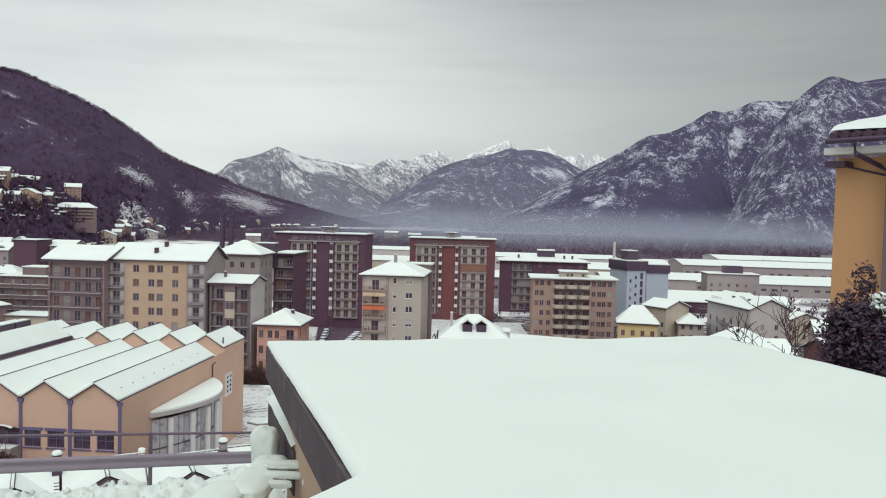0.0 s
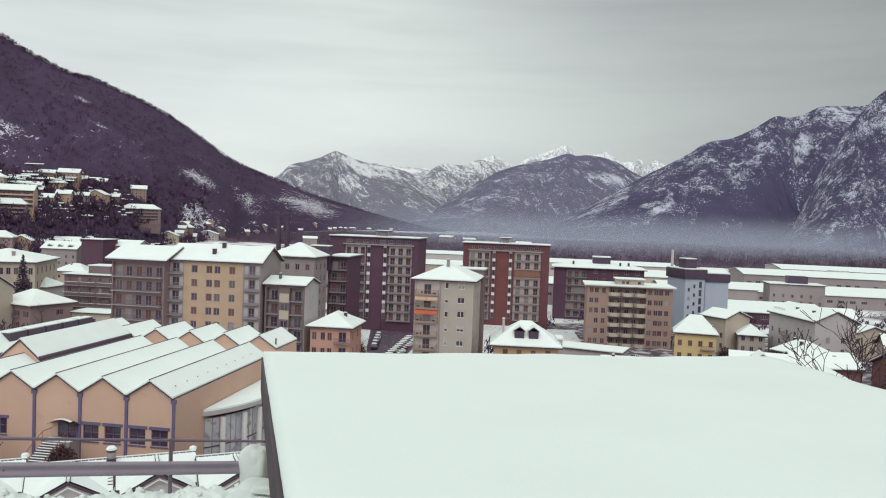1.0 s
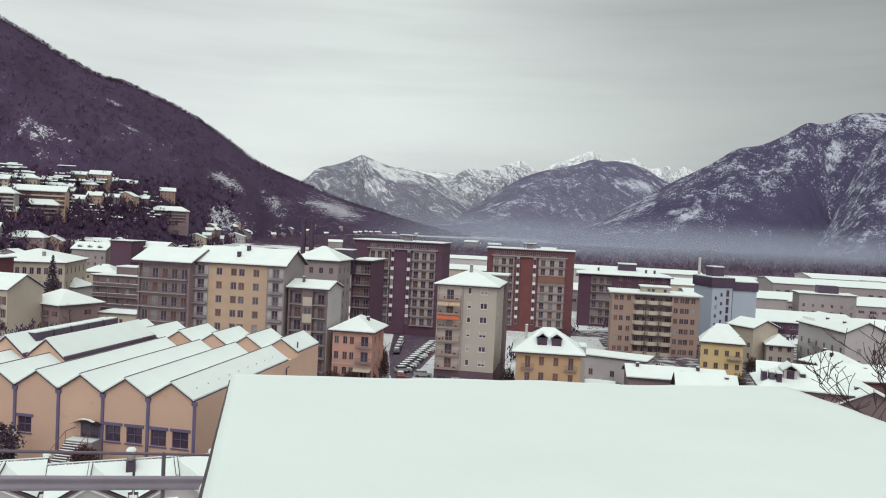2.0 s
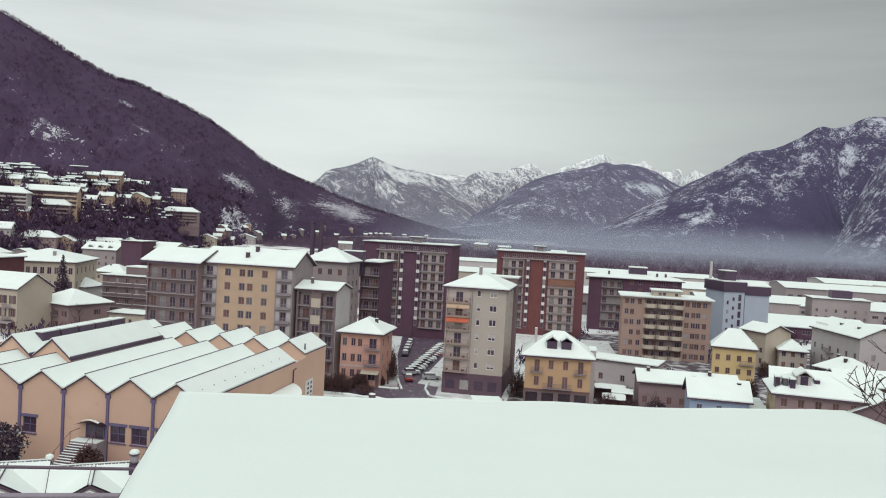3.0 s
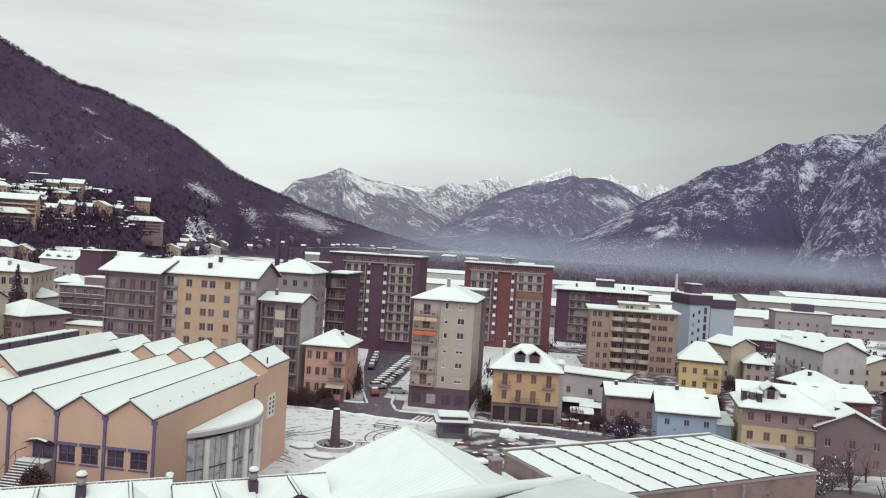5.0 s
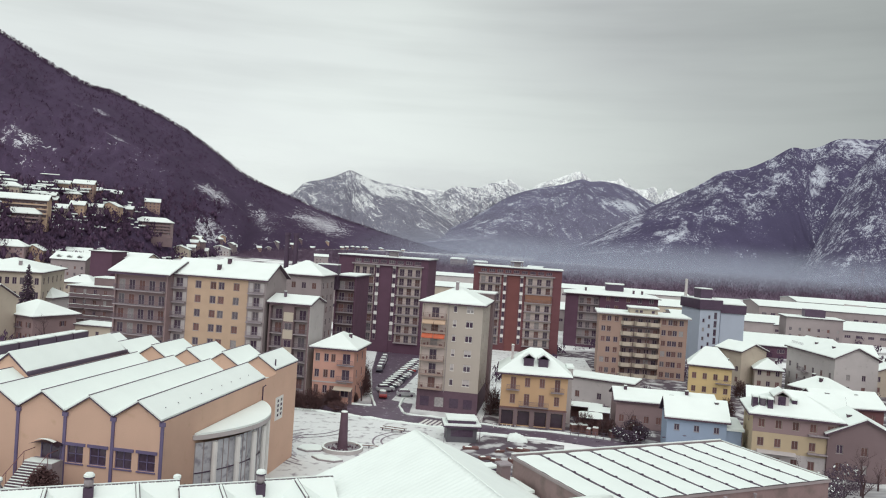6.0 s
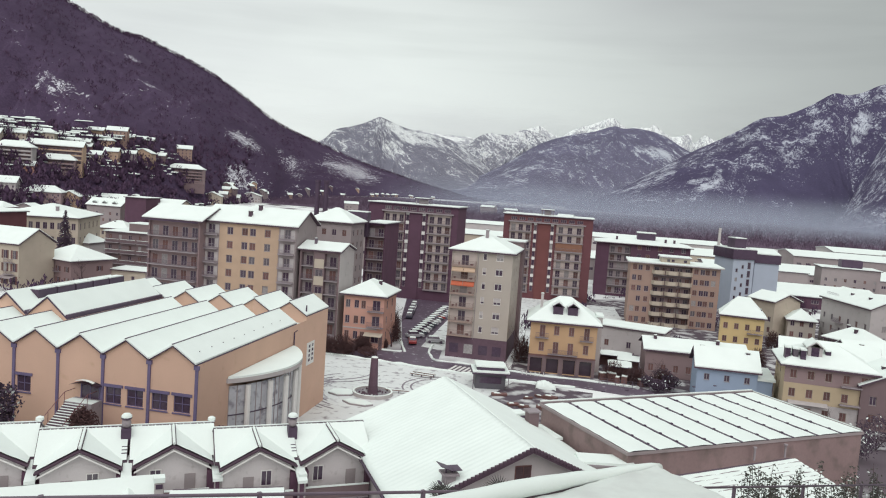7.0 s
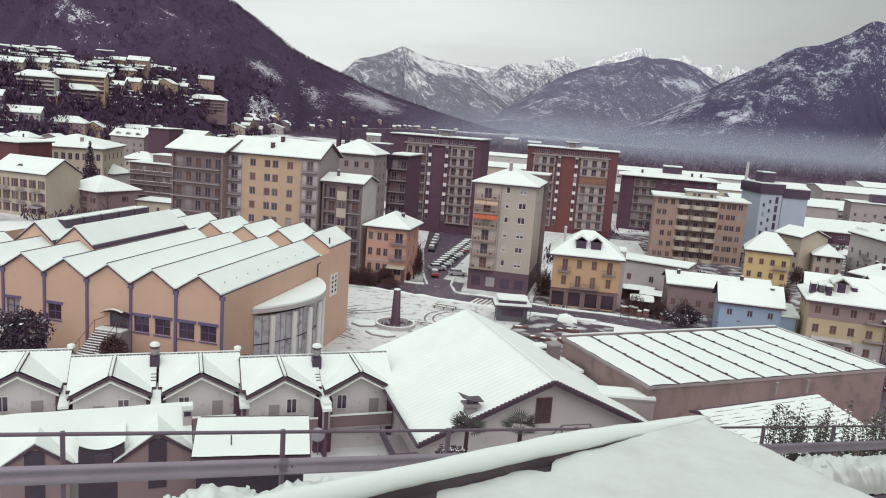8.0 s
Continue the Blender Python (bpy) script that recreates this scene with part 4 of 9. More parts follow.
        part("sill", Geo().box(a - 0.1, -0.12, win_z - 0.14, b + 0.1, -0.004, win_z - 0.005), BLUEPAINT, ob)
    # doorway with a curved hood and outside steps in the third bay
    dx = -12.3
    door = part("door", Geo().box(dx - 1.1, -0.06, 8.5, dx + 1.1, -0.004, 10.5), GLASS, ob, "dark glazed entrance door")
    for u in (-1.15, -0.04, 1.05):
        part("door_frame", Geo().box(dx + u, -0.12, 8.5, dx + u + 0.1, -0.062, 10.6), BLUEPAINT, door)
    hood = Geo().grid(10, 1, lambda u, v: (dx - 1.9 + 3.4 * u, -1.2 + 1.2 * v, 10.5 + 0.35 * math.sin(math.pi * u)))
    hood.f += [tuple(reversed(q)) for q in hood.f]
    part("hood", hood, DARKMETAL, ob)
    part("snow", Geo().grid(10, 1, lambda u, v: (dx - 1.2 + 2.2 * u, -1.15 + 0.5 * v, 10.76 + 0.35 * math.sin(math.pi * (0.7 + 2.2 * u) / 3.4) + 0.04 * math.sin(math.pi * u))), SNOW, ob)
    landing = part("landing", Geo().box(dx - 1.8, -1.9, 4.0, dx + 1.5, -0.003, 8.95), CONCRETE, ob)
    part("snow", Geo().box(dx - 1.75, -1.85, 8.954, dx + 1.45, -0.6, 9.02), SNOW, landing)
    for k in range(16):
        yk, zk = -1.9 - 0.30 * k, 8.78 - 0.18 * k
        st = part("step", Geo().box(dx - 1.6, yk - 0.302, 4.0, dx + 0.9, yk, zk), COLUMN, ob, "dark stone step")
        part("snow", Geo().box(dx - 1.55, yk - 0.29, zk + 0.004, dx + 0.85, yk - 0.10, zk + 0.05), SNOW, st)
    for x in (dx - 1.7, dx + 1.0):
        part("handrail", Geo().tube([(x, -0.3, 9.95), (x, -1.9, 9.95), (x, -6.7, 7.07)], [0.04] * 3), STONE, ob)
        for k in range(5):
            part("rail_post", Geo().tube([(x, -1.9 - 1.2 * k, 8.6 - 0.72 * k), (x, -1.9 - 1.2 * k, 9.95 - 0.72 * k)], [0.03, 0.03]), STONE, ob)
    # the curved glass front on the long side
    arc = [(3.4 * math.sin(math.pi * k / 24) ** 0.8, 7.2 + 17.6 * k / 24) for k in range(25)]
    can, snow = Geo(), Geo()
    rim = [(x * 1.22 + 0.2, 16 + (y - 16) * 1.08) for x, y in arc]
    can.slab([(0.004, rim[0][1], 11.0)] + [(x, y, 11.0) for x, y in rim] + [(0.004, rim[-1][1], 11.0)], 0.5, 0.0)
    rot = part("glass_front", Geo(), CONCRETE, ob, "curved glazed entrance front with concrete fins")
    rot.data = can.mesh("canopy", PALE)
    sh = [(x * 0.97 + 0.1, 16 + (y - 16) * 0.98) for x, y in rim]
    snow.slab([(0.1, sh[0][1], 11.004)] + [(x, y, 11.004) for x, y in sh] + [(0.1, sh[-1][1], 11.004)], 0.0, 0.22)
    part("snow_cover", snow, SNOW, rot)
    for k in range(0, 24, 1):
        (x0, y0), (x1, y1) = arc[k], arc[k + 1]
        part("pane", Geo().poly([(x0, y0, 0.5), (x1, y1, 0.5), (x1, y1, 9.99), (x0, y0, 9.99)]), HALLGLASS, rot)
        if k % 4 == 2:
            part("column", Geo().lathe([(0.32, -1.0), (0.32, 10.0)], 10, x0 + 0.5, y0), WHITE, rot)
        else:
            part("mullion", Geo().box(x0 - 0.05, y0 - 0.05, 0.5, x0 + 0.06, y0 + 0.05, 9.99), FRAME, rot)
    part("transom", Geo().tube([(x + 0.06, y, 6.6) for x, y in arc], [0.07] * 25, 4), DARKMETAL, rot)
    # tall white-barred window, a low box and small vents on the long side
    win = part("window", Geo().box(0.004, 30.6, 7.2, 0.09, 33.4, 10.5), WHITE, ob, "white panel with two columns of small dark panes")
    for k in range(4):
        for y in (31.2, 32.4):
            part("pane", Geo().box(0.092, y, 7.7 + 0.68 * k, 0.10, y + 0.6, 8.1 + 0.68 * k), GLASS, win)
    part("vent_pipe", Geo().tube([(-0.5, 31.0, 14.5), (-0.5, 31.0, 15.9)], [0.11, 0.11], 8), DARKMETAL, ob)
    part("wall_pipe", Geo().tube([(0.12, 25.5, 9.5), (0.12, 25.5, 13.0), (0.5, 25.5, 13.3)], [0.09] * 3, 6), DARKMETAL, ob)
    for k in range(9):
        part("snow_guard", Geo().box(-1.0, 2.0 + k * 2.6, 14.9, -0.92, 2.1 + k * 2.6, 14.98), DARKMETAL, ob)
    # the rear hall: two wide gables and a row of roof lights
    bay = 5.7
    rear = thing("rear_hall", "peach rear hall with snowy gables and dark roof lights", "hall", pose(-32.85, 78.42, 0, 0, 0, -4.1))
    e2, r2, y0, y1 = 15.1, 2.38, 9.0, 29.0
    for i in (4, 5):
        x1, x0 = -bay * i, -bay * (i + 1)
        xm = (x0 + x1) / 2
        part("gable", Geo().poly([(x0, y0, 3), (x1, y0, 3), (x1, y0, e2), (xm, y0, e2 + r2), (x0, y0, e2)]), PEACH, rear)
        g, s = Geo(), Geo()
        for p in ([(x0, y0 - 0.3, e2), (xm, y0 - 0.3, e2 + r2), (xm, y1, e2 + r2), (x0, y1, e2)], [(xm, y0 - 0.3, e2 + r2), (x1, y0 - 0.3, e2), (x1, y1, e2), (xm, y1, e2 + r2)]):
            g.slab(p, 0.02, 0.14)
            s.slab([(x + (0.12 if x == x0 else -0.12 if x == x1 else 0), y + (0.12 if y < y0 else 0), z + 0.15) for x, y, z in p], 0.0, 0.18)
        r = part("roof", g, DARKMETAL, rear)
        part("snow_cover", s, SNOW, r)
        part("gutter", Geo().box(x1 - 0.28, y0 - 0.2, e2 + 0.2, x1 + 0.05, y1, e2 + 0.55), DARKMETAL, r)
    part("side_wall", Geo().poly([(-bay * 4, y0, e2 - 2), (-bay * 4, y1, e2 - 2), (-bay * 4, y1, e2), (-bay * 4, y0, e2)]), PEACH, rear)
    for k in range(5):
        y, x = y0 + 3.4 + k * 3.6, -bay * 5.5 + 0.2
        rl = part("roof_light", Geo().slab([(x, y, e2 + r2 - 0.1), (x + 1.3, y, e2 + r2 - 0.1), (x + 1.3, y + 3.3, e2 + r2 - 0.1), (x, y + 3.3, e2 + r2 - 0.1)], 1.2, 0.2), DARKMETAL, rear)
        part("snow_cover", Geo().slab([(x + 0.1, y + 0.1, e2 + r2 + 0.104), (x + 1.2, y + 0.1, e2 + r2 + 0.104), (x + 1.2, y + 3.2, e2 + r2 + 0.104), (x + 0.1, y + 3.2, e2 + r2 + 0.104)], 0.0, 0.14), SNOW, rl)


# Reflected snow and pale curtains are put into the blotched glass colour
HALLGLASS = surface("hall_glazing", (0.50, 0.51, 0.54), 0.12, 0.2, 0.35, 3.0, 0.0, spec=0.6, stain=(0.26, 0.25, 0.28), stain_at=(0.54, 0.66))
factory()


# ---------------------------------------------------------------- tall blocks
def awning_tower():
    b = Building("apartment_tower", "grey and cream apartment tower with an orange awning, snowy roof", "apartment block", -16.54, 156.4, -4.4, 12.3, 14.5, 21.9)
    zs = steps(4.9, 6, 2.95)
    for k, z in enumerate(zs):
        for u, w in ((6.75, 0.75), (9.75, 1.45)):
            b.windows("f", [u], [z + 0.6], w, 1.4, "", 1 if w < 1 else 2, frame=WHITE)
            drop = (0.25, 0.75, 0.95, 0.35, 0.85, 0.15)[(k + (2 if w > 1 else 0)) % 6]
            b.piece("blind", Geo().box(u - w / 2 + 0.06, 0.09, z + 1.95 - drop, u + w / 2 - 0.06, 0.12, z + 1.95), PALE, "pale roller blind partly let down")
    b.loggia("f", 0.3, 5.1, 4.6, 21.6, 0.3, BALCONYWALL, 6, "bars", BALCONYRAIL, out=1.0, doors=1)
    b.windows("r", [4.0, 9.0], [z + 0.6 for z in zs], 1.1, 1.4, "some")
    b.walls(TOWERGREY)
    pitch = 17.0 / 6
    for k in range(6):
        z = 4.6 + pitch * k
        b.piece("balcony_edge", shared(("tower_edge",), lambda: Geo().box(0.26, -1.08, -0.14, 5.14, -1.004, 0.28).mesh("balcony_edge", BALCONYRAIL)), None, m=pose(0, 0, z))
        for u, w, h in ((0.9, 0.5, 0.5), (4.2, 0.7, 0.42), (1.6, 0.35, 0.7)):
            if (k * 3 + int(u * 10)) % 4:
                b.piece("flower_box", shared(("flower_box", w, h), lambda: Geo().lathe([(w * 0.32, 0.0), (w * 0.5, h), (w * 0.44, h), (w * 0.4, h * 0.85), (0.02, h * 0.9)], 8).mesh("flower_box", STONE)), None, "clay plant pot on the balcony", m=pose(u, -0.45, z + 0.075))
    b.piece("plinth", Geo().box(-0.06, -0.06, -1.4, 12.36, 14.56, 4.3), COLUMN, "dark ground floor")
    for u in (1.6, 4.6, 7.6, 10.4):
        b.piece("ground_window", Geo().box(u - 0.9, -0.12, 1.0, u + 0.9, -0.064, 2.9), GLASS)
    b.roof("hip", 3.0, 0.75)
    b.chimney(6.2, 4.5, 24.6, 1.4)
    for k, mat in ((3, AWNING), (4, OCHRE)):
        z = 4.6 + pitch * (k + 1) - 0.2
        for u0, u1 in ((0.35, 2.65), (2.75, 5.05)):
            b.piece("awning", Geo().slab([(u0, -1.5, z - 0.7), (u1, -1.5, z - 0.7), (u1, -0.8, z), (u0, -0.8, z)], 0.05, 0.0).box(u0, -1.52, z - 0.92, u1, -1.48, z - 0.72), mat, "orange fabric awning let down" if k == 3 else "faded yellow fabric awning")
    b.piece("rear_wing", Geo().box(6.6, 14.57, -1.0, 12.9, 19.0, 23.4), BROWN, "darker rear wing with a flat roof")
    b.piece("rear_wing_roof", Geo().box(6.3, 14.3, 23.404, 13.3, 19.3, 23.6), CONCRETE)
    b.piece("rear_wing_snow", Geo().box(6.35, 14.35, 23.604, 13.25, 19.25, 23.85), SNOW)
    b.piece("downpipe", Geo().tube([(5.45, -0.08, 4.0), (5.45, -0.08, 22.0)], [0.06, 0.06]), CONCRETE)


def slab_tower(label, x, y, turn, brick, pier, w, h, bays, strips, shaft, blind=None):
    """A slab of flats: two bays of balconies, a brick shaft between two strips of stair windows, a glazed top storey."""
    b = Building("apartment_tower", label, "apartment block", x, y, turn, w, 14.0, h)
    lo, hi, n = h - 25.3, h - 2.5, 8
    pitch = (hi - lo) / n
    for u0, u1 in bays:
        b.loggia("f", u0, u1, lo, hi, 0.5, BALCONYWALL, n, "bars", RAILGREY, out=0.6, doors=3)
        for k in range(n):
            b.piece("balcony_edge", shared(("balcony_edge", u0, u1), lambda: Geo().box(u0 - 0.1, -0.72, -0.18, u1 + 0.1, -0.604, 0.1).mesh("balcony_edge", CONCRETE)), None, m=pose(0, 0, lo + pitch * k + 0.01))
    zs = steps(lo + 0.5, n, pitch)
    b.windows("f", strips, zs, 0.9, 1.7, "", 1)
    n_top = int((bays[1][1] - bays[0][0]) / 2.5)
    b.windows("f", [bays[0][0] + (bays[1][1] - bays[0][0]) * (k + 0.5) / n_top for k in range(n_top)], [h - 1.75], 1.9, 1.0, "", 3)
    b.walls(brick)
    b.piece("pier", Geo().box(shaft[0], -0.25, -1, shaft[1], -0.004, hi), pier, "brick pier between the stair windows")
    for u in strips:
        for z in zs:
            b.piece("panel", shared(("spandrel",), lambda: Geo().box(-0.5, -0.05, 0, 0.5, -0.004, 0.95).mesh("panel", WHITE)), None, "white spandrel panel", m=pose(u, 0, z + 1.78))
    if blind:
        k, colour = blind
        b.piece("blind", Geo().box(bays[1][0] + 0.1, -0.5, lo + pitch * k + 0.1, bays[1][1] - 0.1, -0.46, lo + pitch * (k + 1) - 0.15), colour, "orange-brown canvas drawn across a balcony")
    b.piece("cornice", Geo().box(bays[0][0] - 0.4, -0.9, hi + 0.05, bays[1][1] + 0.6, -0.004, hi + 0.45), CONCRETE)
    b.roof("flat", 0, 0.5, DARKMETAL, 0.25)
    m = (shaft[0] + shaft[1]) / 2 + 0.6
    for u in (m - 1.9, m + 1.7):
        for v in (4.0, 7.8):
            b.piece("post", Geo().box(u, v, h, u + 0.2, v + 0.2, h + 1.7), CONCRETE)
    b.piece("stair_head", Geo().box(m - 1.0, 4.6, h, m + 1.2, 7.6, h + 1.7), CONCRETE)
    b.piece("stair_head_roof", Geo().box(m - 2.3, 3.6, h + 1.7, m + 2.3, 8.4, h + 2.0), DARKMETAL)
    b.piece("stair_head_snow", Geo().box(m - 2.2, 3.7, h + 2.004, m + 2.2, 8.3, h + 2.2), SNOW)
    b.piece("aerial", Geo().tube([(3.5, 6, h), (3.5, 6, h + 2.6)], [0.05, 0.04]).tube([(2.7, 6, h + 2.2), (4.3, 6, h + 2.2)], [0.04, 0.04]), IRON)


def beige_block():
    b = Building("apartment_block", "beige apartment block with stacked angular balconies and brown shutters", "apartment block", 26.64, 220.95, -3.6, 24.0, 13.0, 17.3)
    zs = steps(0.6, 6, 2.92)
    b.windows("f", [1.2, 2.7, 4.7], zs, 1.15, 1.5, "some", skip=[(2, 0), (4, 2)])
    b.windows("f", [17.7, 19.4, 20.7, 22.4], zs, 1.2, 1.5, "some")
    b.loggia("f", 6.2, 16.6, -0.1, 17.0, 1.3, MAUVE, 6, "bars", RAILGREY, doors=5)
    b.walls(BEIGE)
    for z in zs:
        for u in (5.9, 9.6, 13.3):
            pts = [(u, -0.004, z - 0.7), (u + 0.75, -1.2, z - 0.7), (u + 2.8, -1.2, z - 0.7), (u + 3.55, -0.004, z - 0.7)]
            bal = b.piece("balcony", shared(("angular", u), lambda: Geo().slab(pts, 0.0, 0.15).slab([pts[0], pts[1], (pts[1][0] + 0.1, -1.1, pts[1][2]), (pts[0][0] + 0.12, -0.004, pts[0][2])], 0.0, 1.1).slab([pts[1], pts[2], (pts[2][0], -1.08, pts[2][2]), (pts[1][0], -1.08, pts[1][2])], 0.0, 1.1).slab([pts[2], pts[3], (pts[3][0] - 0.12, -0.004, pts[3][2]), (pts[2][0] - 0.1, -1.1, pts[2][2])], 0.0, 1.1).mesh("balcony", CREAM)), None, "angular cream balcony front", m=pose(0, 0, z - zs[0]))
    for u in (9.5, 13.2):
        b.piece("downpipe", Geo().box(u - 0.07, -0.16, -0.5, u + 0.07, -0.02, 17.2), BROWN)
    b.roof("flat", 0, 0.9, CONCRETE, 0.3)
    b.piece("penthouse", Geo().box(8.4, 3.0, 17.3, 16.2, 9.0, 19.0), CREAM)
    b.piece("penthouse_roof", Geo().box(7.9, 2.4, 19.0, 16.7, 9.6, 19.2), CONCRETE)
    b.piece("penthouse_snow", Geo().box(8.0, 2.5, 19.205, 16.6, 9.5, 19.45), SNOW)
    for u in (10.4, 11.6, 14.9):
        b.piece("window", Geo().box(u - 0.4, 2.93, 17.9, u + 0.4, 2.996, 18.6), GLASS)


def yellow_row():
    """The long block behind the hall: a brown balcony house, the ochre house with grey ends, and a narrow one before it."""
    a = Building("apartment_block", "mauve-brown apartment house with long iron balconies, snowy roof", "apartment block", -81.9, 156.5, -4.4, 12.0, 12.0, 23.5)
    a.loggia("f", 0.3, 11.7, 1.6, 22.9, 0.6, MAUVE, 7, "bars", IRON, out=1.0, doors=5)
    a.windows("l", [3, 8], steps(2.4, 7, 3.05), 1.1, 1.5, "some")
    a.walls(MAUVE)
    a.roof("gable_x", 2.7, 1.1, gable=MAUVE)
    a.piece("roof_edge", Geo().box(-1.1, -1.1, 23.1, 12.0, -0.9, 23.4), DARKMETAL)
    b = Building("apartment_block", "ochre apartment house with grey balcony ends and snowy roof", "apartment block", -70.4, 158.06, -2.6, 20.9, 12.5, 23.7)
    zs = steps(3.3, 7, 2.98)
    b.windows("f", [2.0], zs, 1.5, 1.9, "")
    b.windows("f", [6.2, 9.5, 11.3, 14.6], zs, 1.25, 1.5, "some")
    b.windows("f", [19.0], zs, 1.3, 1.9, "")
    b.walls(GREY)
    b.piece("facade", Geo().box(3.8, -0.06, -1, 17.1, -0.003, 3.2), OCHRE)
    for i in range(7):
        z = 3.2 + 2.98 * i
        us = [3.8] + [v for c in (6.2, 9.5, 11.3, 14.6) for v in (c - 0.66, c + 0.66)] + [17.1]
        g = cells(us, [0, 0.04, 1.68, 2.98], lambda i, j: j != 1 or i % 2 == 0, -0.06, -0.003)
        b.piece("facade", shared(("ochre_band",), lambda: g.mesh("facade", OCHRE)), None, "ochre painted render", m=pose(0, 0, z))
        for u0, c0 in ((0.3, 2.0), (17.3, 19.0)):
            for e0, e1 in ((c0 - 1.6, c0 - 0.8), (c0 + 0.8, c0 + 1.6)):
                b.piece("panel", shared(("white_panel",), lambda: Geo().box(0, -0.03, 0, 0.8, -0.003, 1.9).mesh("panel", PALE)), None, "pale painted wall beside the balcony door", m=pose(e0, 0, z + 0.1))
            bal = b.piece("balcony", shared(("grey_balcony",), lambda: Geo().box(0, -1.0, -0.16, 3.4, -0.003, 0).mesh("balcony", CONCRETE)), None, m=pose(u0, 0, z - 0.15))
            part("railing", shared(("grey_balcony_rail",), lambda: railing(3.4, 1.0, 0.18).mesh("railing", STEEL)), None, bal, m=pose(0, -0.95, 0))
    b.roof("gable_x", 3.15, 0.7, gable=GREY)
    for x, y in ((9.6, 2.2), (10.6, 5.0), (20.3, 8.0)):
        b.chimney(x, y, 23.9 + 0.46 * y if y < 6 else 25.6, 1.3, 0.7, TILE)
    b.piece("aerial", Geo().tube([(7.5, 6.2, 27.5), (7.5, 6.2, 29.4)], [0.04, 0.03]).lathe([(0.05, 29.0), (0.55, 29.2)], 10, 7.9, 6.0), STEEL)
    c = Building("apartment_block", "narrow grey house with deep balconies and a white gable end", "apartment block", -48.8, 158.0, -4.6, 8.9, 8.8, 19.3)
    c.loggia("f", 0.4, 3.1, 1.6, 18.7, 1.2, GREY, 6, "bars", IRON, doors=1)
    c.loggia("f", 5.5, 8.5, 1.6, 18.7, 1.2, GREY, 6, "bars", IRON, doors=1)
    for k in range(3):
        c.piece("panel", Geo().box(3.3, -0.05, 8.4 + 3.6 * k, 5.4, -0.004, 10.3 + 3.6 * k), CREAM)
        c.windows("f", [4.35], [6.6 + 3.6 * k], 1.6, 1.5, "")
    c.walls(BROWN)
    c.piece("end_wall", Geo().box(8.904, 0.0, -1, 8.96, 8.8, 19.3), PALE, "pale rendered end wall")
    c.roof("gable_x", 1.4, 0.5, gable=PALE)
    c.chimney(2.4, 2.6, 19.9, 1.6, 0.5, IRON)
    d = Building("apartment_block", "grey apartment house with a snowy hip roof", "apartment block", -56.0, 185.4, -3.5, 11.2, 10.8, 23.9)
    d.windows("f", [1.6, 4.2, 6.8, 9.4], steps(2.4, 7, 3.05), 1.1, 1.5, "some")
    d.windows("r", [2.0, 5.4, 8.8], steps(2.4, 7, 3.05), 1.1, 1.5, "some")
    d.walls(GREY)
    d.roof("hip", 3.2, 0.7)
    d.piece("plant_room", Geo().box(6.2, 12.0, 20.0, 11.5, 15.0, 26.4), DARKMETAL)
    d.piece("plant_room_snow", Geo().box(6.2, 12.0, 26.404, 11.5, 15.0, 26.65), SNOW)
    e = Building("apartment_block", "dark apartment house with balconies on its end", "apartment block", -44.6, 199.0, -3.5, 5.4, 14.0, 23.7)
    e.loggia("f", 0.3, 5.1, 2.0, 23.1, 1.2, BROWN, 7, "bars", STEEL, doors=2)
    e.walls(PLUM)
    e.roof("flat", 0, 0.5, DARKMETAL, 0.25)


def dark_block():
    b = Building("apartment_block", "dark apartment block with concrete balconies and a broad snowy roof", "apartment block", 21.3, 280.0, -3.9, 32.3, 16.0, 19.0)
    b.loggia("f", 4.5, 12.0, 0.9, 18.4, 1.2, GREY, 6, "bars", CONCRETE, doors=3)
    b.windows("f", [15.0, 18.0, 22.0, 26.0, 30.0], steps(2.2, 6, 3.0), 1.4, 1.5, "some")
    b.walls(PLUM)
    b.roof("hip", 1.6, 1.0)
    b.piece("stair_head", Geo().box(14.2, 6.0, 19.2, 20.6, 11.0, 22.9), DARKMETAL)
    b.piece("stair_head_snow", Geo().box(14.1, 5.9, 22.904, 20.7, 11.1, 23.3), SNOW)
    for u in (7.0, 27.0, 24.0):
        b.chimney(u, 4.0, 19.9, 1.3, 0.7, TILE)


